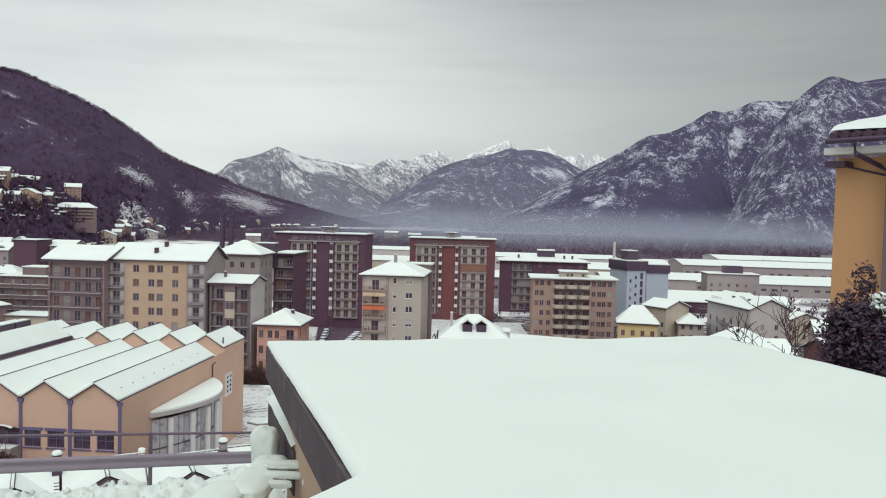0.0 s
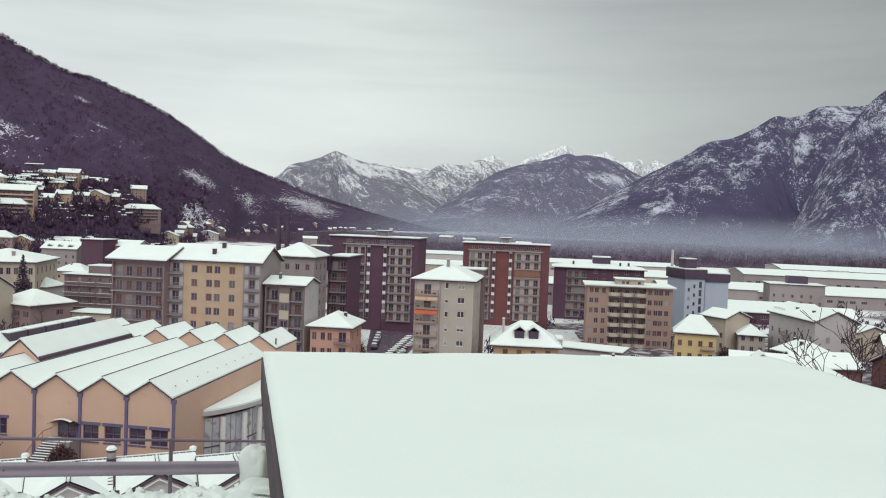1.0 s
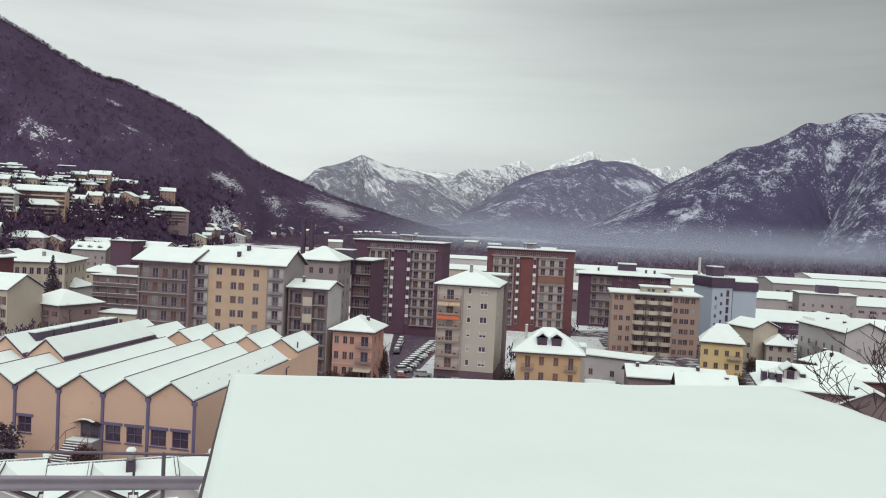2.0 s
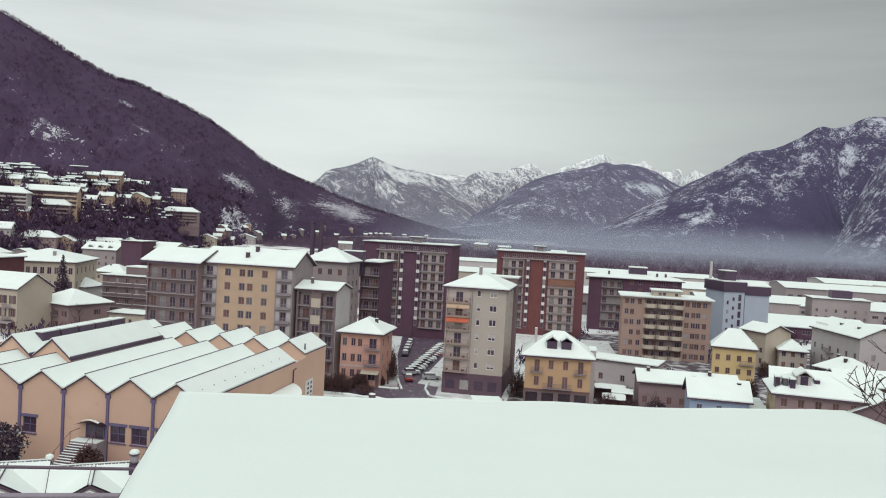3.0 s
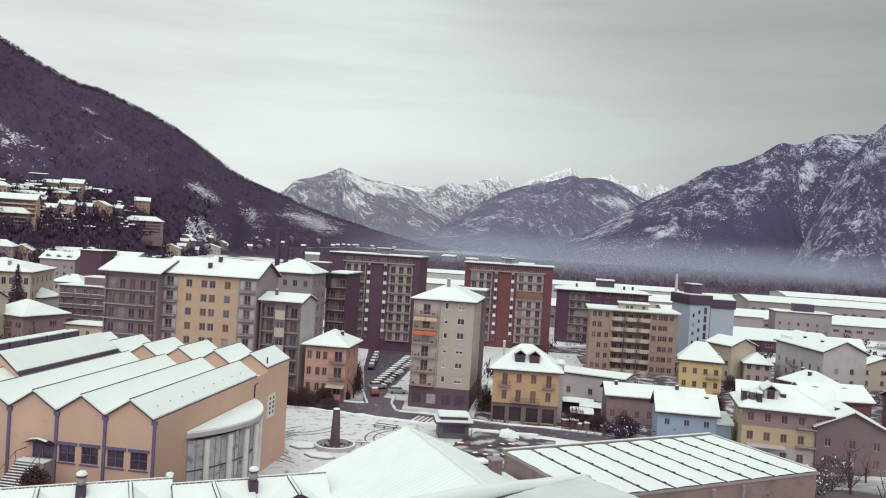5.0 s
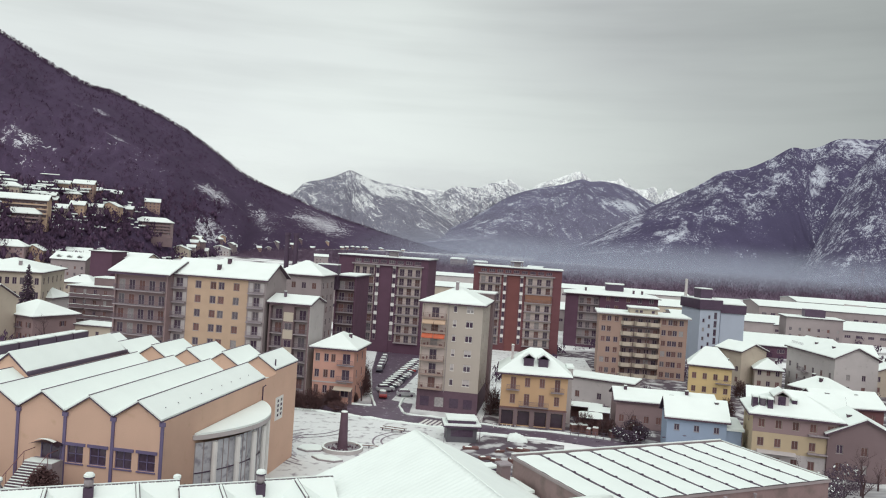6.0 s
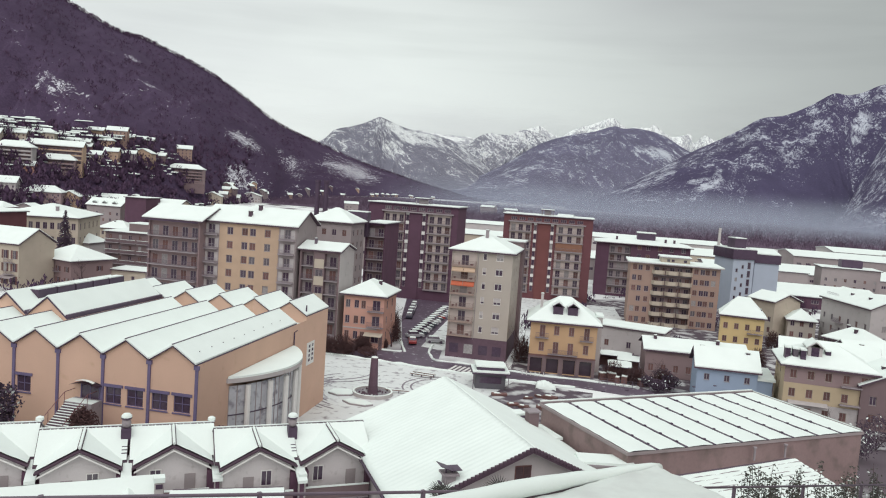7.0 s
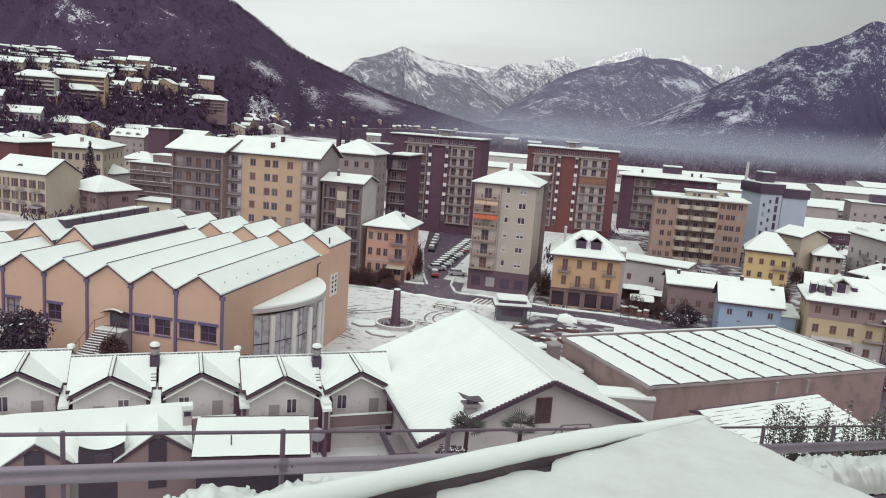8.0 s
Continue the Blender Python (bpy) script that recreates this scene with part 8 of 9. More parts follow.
plate("courtyard_2", [(-16.6, 172), (0, 166), (26, 180), (26, 250), (-20, 250)], 0.012, SNOW_DIRTY, "trodden snow between the blocks", "yard")
plate("courtyard_3", [(-46, 232.5), (-20.5, 232.5), (-20.5, 252), (-46, 252)], 0.012, ASPHALT, "wet dark forecourt under the towers", "yard")


def kerb_snow(pts, name="snow_bank", w=0.5, h=0.28):
    g = Geo()
    path = []
    for (x0, y0), (x1, y1) in zip(pts, pts[1:]):
        n = max(2, int(math.hypot(x1 - x0, y1 - y0) / 0.8))
        path += [(x0 + (x1 - x0) * k / n, y0 + (y1 - y0) * k / n, 0.06) for k in range(n)]
    path.append((*pts[-1], 0.06))
    g.tube(path, [max(0.1, h * (1 + 0.7 * fbm(k * 0.31, len(pts)))) for k in range(len(path))], 7)
    single(name, g, SNOW, "low ridge of cleared snow along the street", "snow bank", group="cleared snow", smooth=True)


kerb_snow([(-46, 147.3), (-36.5, 147.7), (-27, 146.1), (-17.9, 144.0), (-10.2, 142.9), (-2.7, 141.1), (9, 140.7)])
kerb_snow([(-3.9, 148.7), (3.6, 146.8), (9.9, 146.9), (20.9, 144.9)])
kerb_snow([(-24.9, 156.2), (-27.3, 165), (-30, 176)])
kerb_snow([(-18.6, 152.4), (-20.2, 158), (-20.4, 165)])
kerb_snow([(-42, 157.3), (-33, 155.9), (-25.5, 156.0)])
kerb_snow([(-18.4, 151.9), (-17.6, 150.8), (-13, 150.8), (-8, 149.6)])

DRIVEN = surface("driven_slush", (0.36, 0.345, 0.365), 0.6, 0.2, 0.5, 4.0, 0.1, stain=(0.68, 0.70, 0.69), stain_at=(0.50, 0.60))
# worn tyre tracks across the square
for k, (cx, cy, r, a0, a1) in enumerate(((-24, 124, 9.9, 140, 240), (-24, 124, 11.3, 140, 250), (-24.4, 124.4, 12.3, 130, 245), (-24.2, 124, 8.9, 150, 230), (-13, 131, 6.0, 80, 215), (-13, 131, 7.4, 85, 215), (-36, 138, 9.0, 280, 350), (-36, 138, 10.6, 280, 345))):
    g = Geo().grid(40, 1, lambda u, v: (cx + (r + 0.32 * v + 0.1 * fbm(u * 5, k)) * math.cos(radians(a0 + (a1 - a0) * u)), cy + (r + 0.32 * v + 0.1 * fbm(u * 5, k)) * math.sin(radians(a0 + (a1 - a0) * u)), 0.048 + 0.001 * k))
    single("tyre_track", g, SLUSH, "dark slushy tyre track in the snow", "tyre track", group="tyre tracks", kind="structure")


swath = Geo().grid(30, 4, lambda u, v: (-24 + (8.3 + 3.6 * v + 0.9 * fbm(u * 4, v * 2, 5.0)) * math.cos(radians(150 + 75 * u)), 124 + (8.3 + 3.6 * v + 0.9 * fbm(u * 4, v * 2, 5.0)) * math.sin(radians(150 + 75 * u)), 0.040))
single("slush_patch", swath, DRIVEN, "grey driven slush in a bend across the square", "slush", kind="structure")


def fountain():
    ob = thing("fountain", "round fountain basin with a tall tapering dark stone column", "fountain", pose(-24.2, 123.2, 0.02))
    part("basin", Geo().lathe([(3.3, -0.1), (3.3, 0.55), (2.9, 0.55), (2.85, 0.2), (0.9, 0.2)], 40), PALE, ob, "pale stone rim")
    part("rim_snow", Geo().grid(48, 8, lambda u, v: ((3.1 - 0.16 * math.cos(math.pi * v)) * math.cos(6.2832 * u), (3.1 - 0.16 * math.cos(math.pi * v)) * math.sin(6.2832 * u), 0.553 + 0.08 * math.sin(math.pi * v))), SNOW, ob, smooth=True)
    part("water", Geo().lathe([(2.84, 0.20), (2.84, 0.25), (0.8, 0.255)], 40), ICE, ob, "grey ice in the basin")
    rnd, rocks = random.Random(7), Geo()
    for k in range(34):
        an, r = rnd.uniform(0, 6.28), rnd.uniform(0.9, 2.3)
        s = rnd.uniform(0.08, 0.2)
        rocks.lathe([(s, 0.2), (s * 0.9, 0.3 + s * 0.6), (s * 0.3, 0.35 + s)], 6, r * math.cos(an), r * math.sin(an))
    part("stones", rocks, COLUMN, ob)
    for k in range(12):
        z0, z1 = 0.2 + k * 0.485, 0.2 + (k + 1) * 0.485
        r0, r1 = 0.82 - 0.022 * k, 0.82 - 0.022 * (k + 1)
        part("drum", Geo().lathe([(r0 - 0.02, z0), (r0, z0 + 0.03), (r1, z1 - 0.03), (r1 - 0.02, z1)], 18), COLUMN, ob)
    part("snow_cap", Geo().lathe([(0.56, 6.03), (0.5, 6.16), (0.2, 6.22)], 14), SNOW, ob)


fountain()
for x, y, turn, long_, wide in ((-28.9, 121.9, 12, 2.3, 1.9), (-25.2, 117.2, -14, 2.6, 1.3)):
    ob = thing("planter", "low six-sided stone planter filled with snow", "planter", pose(x, y, 0.02, 0, 0, turn), "planters on the square")
    hexa = [(long_ * math.cos(math.pi * k / 3 + 0.2), wide * math.sin(math.pi * k / 3 + 0.2)) for k in range(6)]
    part("rim", Geo().slab([(hx, hy, 0.22) for hx, hy in hexa], 0.3, 0.0), CONCRETE, ob)
    part("snow", Geo().slab([(hx * 0.97, hy * 0.97, 0.224) for hx, hy in hexa], 0.0, 0.12), SNOW, ob)
for x, y, turn in ((-18.4, 137.2, -12), (-20.3, 125.4, 4), (-18.1, 138.6, -12)):
    ob = thing("bench", "long dark park bench dusted with snow", "bench", pose(x, y, 0.02, 0, 0, turn), "benches on the square")
    part("seat", Geo().box(-2.2, -0.25, 0.40, 2.2, 0.25, 0.47), WOOD, ob)
    part("snow", Geo().box(-2.2, -0.05, 0.474, 2.2, 0.22, 0.55), SNOW, ob)
    for u in (-1.8, 0, 1.8):
        part("leg", Geo().box(u - 0.06, -0.2, -0.1, u + 0.06, 0.2, 0.40), IRON, ob)


def kiosk():
    ob = thing("kiosk", "small grey-green kiosk with a two-tier snowy roof", "kiosk", pose(-8.4, 133.4, 0, 0, 0, 10))
    part("wall", Geo().box(0, 0, 0, 5.2, 4.0, 2.7), KGREEN, ob)
    part("counter_window", Geo().box(0.7, -0.03, 1.0, 4.5, -0.004, 2.2), GLASS, ob)
    r = part("roof", Geo().box(-0.7, -0.8, 2.7, 5.9, 4.7, 2.95), DARKMETAL, ob)
    part("snow_cover", Geo().box(-0.6, -0.7, 2.955, 5.8, 4.6, 3.2), SNOW, r)
    r = part("upper_roof", Geo().box(0.2, 0.3, 3.2, 5.0, 4.0, 3.75), DARKMETAL, ob)
    part("snow_cover", Geo().slab([(0.0, 0.1, 3.755), (5.2, 0.1, 3.755), (5.2, 4.2, 3.755), (0.0, 4.2, 3.755)], 0.0, 0.25), SNOW, r)
    part("awning_post", Geo().box(5.6, -0.6, 0, 5.7, -0.5, 2.7).box(-0.5, -0.6, 0, -0.4, -0.5, 2.7), IRON, ob)


KGREEN = surface("dark_green_boards", (0.105, 0.10, 0.115), 0.6, 0.15, 1.0, 9.0, 0.05)
kiosk()
heap = Geo().grid(36, 24, lambda u, v: (2.0 + 3.6 * u, 137.2 + 2.2 * v, max(0.0, 1.35 * math.sin(math.pi * u ** 0.7) ** 0.5 * math.sin(math.pi * v) ** 0.5 + 0.3 * fbm(u * 4, v * 3) + 0.1 * fbm(u * 14, v * 9))))
single("snow_mound", heap, SNOW, "heap of shovelled snow beside the street", "snow heap", smooth=True)
for k in range(6):
    ob = thing("bollard", "short white bollard by the street", "bollard", pose(-0.6 + k * 0.8, 146.6, 0), "bollards")
    part("post", Geo().lathe([(0.07, 0), (0.07, 0.8), (0.03, 0.88)], 8), WHITE, ob)
cross = thing("crossing", "worn white zebra crossing stripes on the street", "crossing", pose(-11.6, 146.6, 0.058, 0, 0, -14), kind="structure")
for k in range(6):
    part("stripe", Geo().box(-2.4 + k * 0.9, -2.6, 0, -1.9 + k * 0.9, 1.6, 0.006), WHITE, cross)


def car_meshes():
    body = Geo()
    prof = [(-2.0, 0.35), (-2.05, 0.75), (-1.9, 0.95), (-1.0, 1.02), (1.4, 1.02), (2.0, 0.9), (2.1, 0.6), (2.05, 0.35)]
    n = len(prof)
    for y in (-0.82, 0.82):
        body.v += [(x, y, z) for x, z in prof]
    body.f = [tuple(range(n)), tuple(range(2 * n - 1, n - 1, -1))] + [(i, n + i, n + (i + 1) % n, (i + 1) % n) for i in range(n)]
    cabin, glass, snow = Geo(), Geo(), Geo()
    for g, inset, z0, z1 in ((glass, 0.0, 1.0, 1.42), (cabin, 0.04, 1.42, 1.48)):
        a, b = ([(-1.7, -0.75), (1.05, -0.75), (1.05, 0.75), (-1.7, 0.75)], [(-1.35, -0.62), (0.45, -0.62), (0.45, 0.62), (-1.35, 0.62)])
        lo = a if g is glass else b
        k = len(g.v)
        g.v += [(x, y, z0) for x, y in lo] + [(x, y, z1) for x, y in b]
        g.f += [(k, k + 1, k + 5, k + 4), (k + 1, k + 2, k + 6, k + 5), (k + 2, k + 3, k + 7, k + 6), (k + 3, k, k + 4, k + 7), (k + 4, k + 5, k + 6, k + 7)]
    snow.grid(6, 4, lambda u, v: (-1.4 + 1.9 * u, -0.64 + 1.28 * v, 1.485 + 0.14 * (math.sin(math.pi * u) * math.sin(math.pi * v)) ** 0.35))
    snow.grid(4, 4, lambda u, v: (1.0 + 1.0 * u, -0.74 + 1.48 * v, 1.03 - 0.1 * u + 0.1 * (math.sin(math.pi * u) * math.sin(math.pi * v)) ** 0.4))
    wheel = Geo()
    wheel.lathe([(0.3, -0.1), (0.31, 0.0), (0.3, 0.1)], 14)
    return body, cabin, glass, snow, wheel


def cars():
    body, cabin, glass, snow, wheel = car_meshes()
    shells = [(body.mesh("body", p), cabin.mesh("roof", p)) for p in CAR_PAINTS]
    gm, sm, wm = glass.mesh("glasshouse", GLASS), snow.mesh("snow_cover", SNOW, True), wheel.mesh("wheel", DARKMETAL)
    rnd = random.Random(5)
    spots = [(-25.4 + 0.055 * 2.85 * k, 171.5 + 2.85 * k, 24) for k in range(15)] + [(-31.0 - 0.1 * 4.9 * k, 196 + 4.9 * k, 96) for k in range(5)] + [(-24.9, 165.2, 100), (-20.3, 168.0, 14), (-0.5 , 168, 95), (1.5, 172, 100), (-45, 158.2, 176), (-52, 159.5, 176)]
    names = ("silver", "dark", "white", "red")
    for k, (x, y, turn) in enumerate(spots):
        c = (0, 1, 2, 0, 1, 1, 0, 2, 1, 3, 0)[k % 11]
        ob = thing("car", f"parked {names[c]} hatchback with snow on roof and bonnet", "car", pose(x, y, 0.06, 0, 0, turn + rnd.uniform(-4, 4)), "parked cars")
        b = part("body", shells[c][0], None, ob)
        part("roof", shells[c][1], None, b)
        part("glasshouse", gm, None, ob)
        part("snow_cover", sm, None, ob)
        for wx in (-1.25, 1.3):
            for wy in (-0.75, 0.75):
                part("wheel", wm, None, ob, m=pose(wx, wy, 0.31, 90))


cars()


# ---------------------------------------------------------------- green and bare plants in the town
for k, (x, y, s) in enumerate(((-28.5, 160, 1.0), (-29.5, 168, 1.1), (-31, 176, 1.0), (-33, 186, 1.0), (-34, 148.6, 0.7), (-29, 147.4, 0.6), (-42, 150.6, 0.8), (-48, 151.4, 0.9), (-1.5, 157, 1.2), (-1.0, 163, 1.1), (19.5, 147, 0.7), (24.0, 146.5, 0.8), (17.0, 152, 0.7), (44, 118, 0.8), (50, 112, 0.9), (56, 120, 0.8), (62, 114, 0.8), (47, 105, 0.8), (66, 122, 0.9), (-3.5, 141.5, 0.7), (58, 140, 0.8), (70, 150, 0.9), (86, 160, 1.0), (-122, 196, 1.1), (-127, 198, 1.0), (-56, 74.6, 0.6))):
    bare_tree(x, y, ground_z(x, y), k, s, k * 47)
for k, (x, y, rx, rz) in enumerate(((-35.5, 149.6, 2.2, 1.2), (-31.0, 148.2, 2.4, 1.2), (-39.5, 151.0, 2.0, 1.1))):
    shrub(x, y, 0, rx, rx * 0.7, rz, SHRUB_TWIG, "bare reddish hedge shrub", 20 + k, 900, 0.28)
for k, (x, y, rx, rz, sn) in enumerate(((25.5, 149.0, 2.6, 1.8, 0.012), (26.5, 146.0, 2.2, 1.6, 0.01), (24.0, 143.6, 2.0, 1.3, 0.015), (36.5, 137.2, 1.4, 1.0, 0.02), (22.4, 146.6, 1.6, 1.2, 0.01), (-32.4, 83.4, 1.6, 1.6, 0.0), (-30.6, 86.5, 1.6, 1.2, 0.0), (46, 108, 3.4, 2.6, 0.025), (54, 104, 3.6, 2.4, 0.025), (62, 106, 3.6, 2.6, 0.025), (40, 100, 3.0, 2.0, 0.03))):
    shrub(x, y, ground_z(x, y), rx, rx * 0.8, rz, LEAF, "dark dense garden shrub with specks of snow", 40 + k, 1100, 0.3, snow=sn)
shrub(-57.2, 74.2, 5.0, 3.4, 3.0, 3.2, LEAF, "large dark evergreen shrub before the hall", 61, 3200, 0.35, snow=0.03)
conifer(-140.2, 215.0, 0.0, 19.6)


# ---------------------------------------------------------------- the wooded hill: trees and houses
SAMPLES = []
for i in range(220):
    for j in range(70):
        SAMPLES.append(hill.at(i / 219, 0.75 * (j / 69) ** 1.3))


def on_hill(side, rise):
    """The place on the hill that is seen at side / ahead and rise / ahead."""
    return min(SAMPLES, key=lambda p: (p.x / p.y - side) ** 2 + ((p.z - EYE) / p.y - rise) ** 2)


def tuft(g, rnd, p, h, r, sides=5):
    """One small ragged crown."""
    n, a0 = len(g.v), rnd.uniform(0, 6)
    for q in range(sides):
        an = a0 + q * 2 * math.pi / sides
        rr = r * rnd.uniform(0.6, 1.15)
        g.v.append((p[0] + rr * math.cos(an), p[1] + rr * math.sin(an), p[2] + h * rnd.uniform(0.1, 0.5)))
    g.v += [(p[0], p[1], p[2] + h), (p[0], p[1], p[2] - 1.5)]
    for q in range(sides):
        g.f += [(n + q, n + (q + 1) % sides, n + sides), (n + (q + 1) % sides, n + q, n + sides + 1)]


def twigs(g, rnd, p, h, r, n, length=0.5, width=0.10):
    """A bare crown: slim slivers that point mostly upwards."""
    for k in range(n):
        an, rr, zz = rnd.uniform(0, 6.283), r * math.sqrt(rnd.random()), rnd.uniform(0.12, 0.8)
        c = Vector((p[0] + rr * math.cos(an), p[1] + rr * math.sin(an), p[2] + h * zz))
        up = Vector((rnd.uniform(-0.7, 0.7), rnd.uniform(-0.7, 0.7), 1.0)).normalized() * h * length * rnd.uniform(0.5, 1.0)
        side = Vector((math.cos(an * 7), math.sin(an * 7), 0.2)) * h * width * rnd.uniform(0.6, 1.2)
        g.poly([c - up * 0.5, c + side * 0.5, c + up * 0.5, c - side * 0.5])


def brush(g, rnd, h, r, n, length=0.7, width=0.035):
    """A dense dome of thin bare twigs that fan out in all directions."""
    for k in range(n):
        d = Vector((rnd.gauss(0, 1), rnd.gauss(0, 1), abs(rnd.gauss(0, 1)) + 0.15)).normalized()
        q = rnd.uniform(0.25, 1.0) ** 0.6
        c = Vector((d.x * r * q, d.y * r * q, d.z * h * q + 0.1))
        t = (d + Vector((rnd.uniform(-0.8, 0.8), rnd.uniform(-0.8, 0.8), rnd.uniform(-0.3, 0.9)))).normalized() * length * rnd.uniform(0.5, 1.2)
        side = t.cross(Vector((rnd.uniform(-1, 1), rnd.uniform(-1, 1), rnd.uniform(-1, 1)))).normalized() * width
        g.poly([c - t * 0.5 - side, c - t * 0.5 + side, c + t * 0.5])


def hill_woods():
    rnd, g = random.Random(21), Geo()
    for k in range(8000):
        s, v = rnd.random() ** 0.9, rnd.uniform(0.97, 1.008) if k % 3 == 0 else rnd.random()
        if v < 0.25 and rnd.random() < 0.7:
            continue
        if any(((s - u) / ru) ** 2 + ((v - w) / rv) ** 2 < 1.0 for u, w, ru, rv, weight in HILL_CLEARINGS):
            continue
        twigs(g, rnd, hill.at(s, v), rnd.uniform(3.5, 7.0), 3.0, 8, 0.6, 0.16)
    single("hillside_woods", g, WOODS, "leafless purple-brown woods covering the hillside", "woods", kind="stuff", smooth=True)


hill_woods()


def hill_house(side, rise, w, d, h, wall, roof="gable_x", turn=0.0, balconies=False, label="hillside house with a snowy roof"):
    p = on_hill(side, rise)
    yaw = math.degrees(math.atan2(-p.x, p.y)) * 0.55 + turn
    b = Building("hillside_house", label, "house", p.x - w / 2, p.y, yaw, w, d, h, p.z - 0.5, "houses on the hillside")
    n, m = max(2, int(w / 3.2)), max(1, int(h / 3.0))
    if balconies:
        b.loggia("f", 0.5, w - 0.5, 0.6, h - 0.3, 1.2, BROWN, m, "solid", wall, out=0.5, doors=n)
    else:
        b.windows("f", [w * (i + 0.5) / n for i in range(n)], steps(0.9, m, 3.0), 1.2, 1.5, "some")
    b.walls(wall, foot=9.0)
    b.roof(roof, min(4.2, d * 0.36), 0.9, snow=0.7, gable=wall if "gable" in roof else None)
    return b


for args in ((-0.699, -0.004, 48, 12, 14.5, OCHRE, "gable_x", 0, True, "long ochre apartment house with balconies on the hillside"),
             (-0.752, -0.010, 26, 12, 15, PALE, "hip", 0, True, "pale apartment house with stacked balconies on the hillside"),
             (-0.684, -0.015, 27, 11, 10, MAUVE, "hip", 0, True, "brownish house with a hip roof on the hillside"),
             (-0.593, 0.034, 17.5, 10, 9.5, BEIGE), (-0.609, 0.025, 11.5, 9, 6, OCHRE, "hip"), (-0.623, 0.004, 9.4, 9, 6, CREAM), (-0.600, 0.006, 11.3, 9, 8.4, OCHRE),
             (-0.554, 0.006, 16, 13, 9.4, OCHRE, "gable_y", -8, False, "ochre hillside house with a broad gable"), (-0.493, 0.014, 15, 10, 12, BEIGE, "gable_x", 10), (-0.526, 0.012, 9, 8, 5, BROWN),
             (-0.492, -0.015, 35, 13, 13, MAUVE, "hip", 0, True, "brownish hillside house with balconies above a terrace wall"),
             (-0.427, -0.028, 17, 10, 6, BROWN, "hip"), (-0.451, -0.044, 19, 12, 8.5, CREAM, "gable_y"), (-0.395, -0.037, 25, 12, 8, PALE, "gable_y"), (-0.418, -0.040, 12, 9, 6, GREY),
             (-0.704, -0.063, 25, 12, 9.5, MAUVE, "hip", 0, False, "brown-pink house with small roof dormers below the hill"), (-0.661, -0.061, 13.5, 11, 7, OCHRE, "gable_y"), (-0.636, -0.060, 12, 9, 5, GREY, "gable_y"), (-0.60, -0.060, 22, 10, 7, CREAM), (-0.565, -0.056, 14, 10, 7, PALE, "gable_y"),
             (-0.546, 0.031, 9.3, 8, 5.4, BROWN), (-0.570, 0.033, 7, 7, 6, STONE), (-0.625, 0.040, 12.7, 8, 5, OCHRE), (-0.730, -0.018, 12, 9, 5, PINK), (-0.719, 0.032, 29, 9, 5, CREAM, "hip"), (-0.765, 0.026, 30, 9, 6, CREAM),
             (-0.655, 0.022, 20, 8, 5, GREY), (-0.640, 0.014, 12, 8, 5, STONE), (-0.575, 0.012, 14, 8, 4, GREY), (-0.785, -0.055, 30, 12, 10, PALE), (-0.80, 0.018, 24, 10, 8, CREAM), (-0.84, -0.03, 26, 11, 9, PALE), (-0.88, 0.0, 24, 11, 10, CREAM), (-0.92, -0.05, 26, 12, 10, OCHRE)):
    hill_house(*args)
p = on_hill(-0.490, -0.022)
single("terrace_wall", Geo().box(-19, -1.5, -6.0, 21, 0.0, 3.2), BROWN, "long stone terrace wall below a hillside house", "wall", pose(p.x, p.y - 6.0, p.z, 0, 0, 14))
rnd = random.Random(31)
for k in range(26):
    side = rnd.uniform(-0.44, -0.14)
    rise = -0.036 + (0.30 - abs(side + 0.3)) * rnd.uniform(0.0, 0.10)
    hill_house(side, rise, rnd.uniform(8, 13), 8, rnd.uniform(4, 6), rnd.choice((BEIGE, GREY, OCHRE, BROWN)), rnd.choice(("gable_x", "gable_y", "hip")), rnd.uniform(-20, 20))


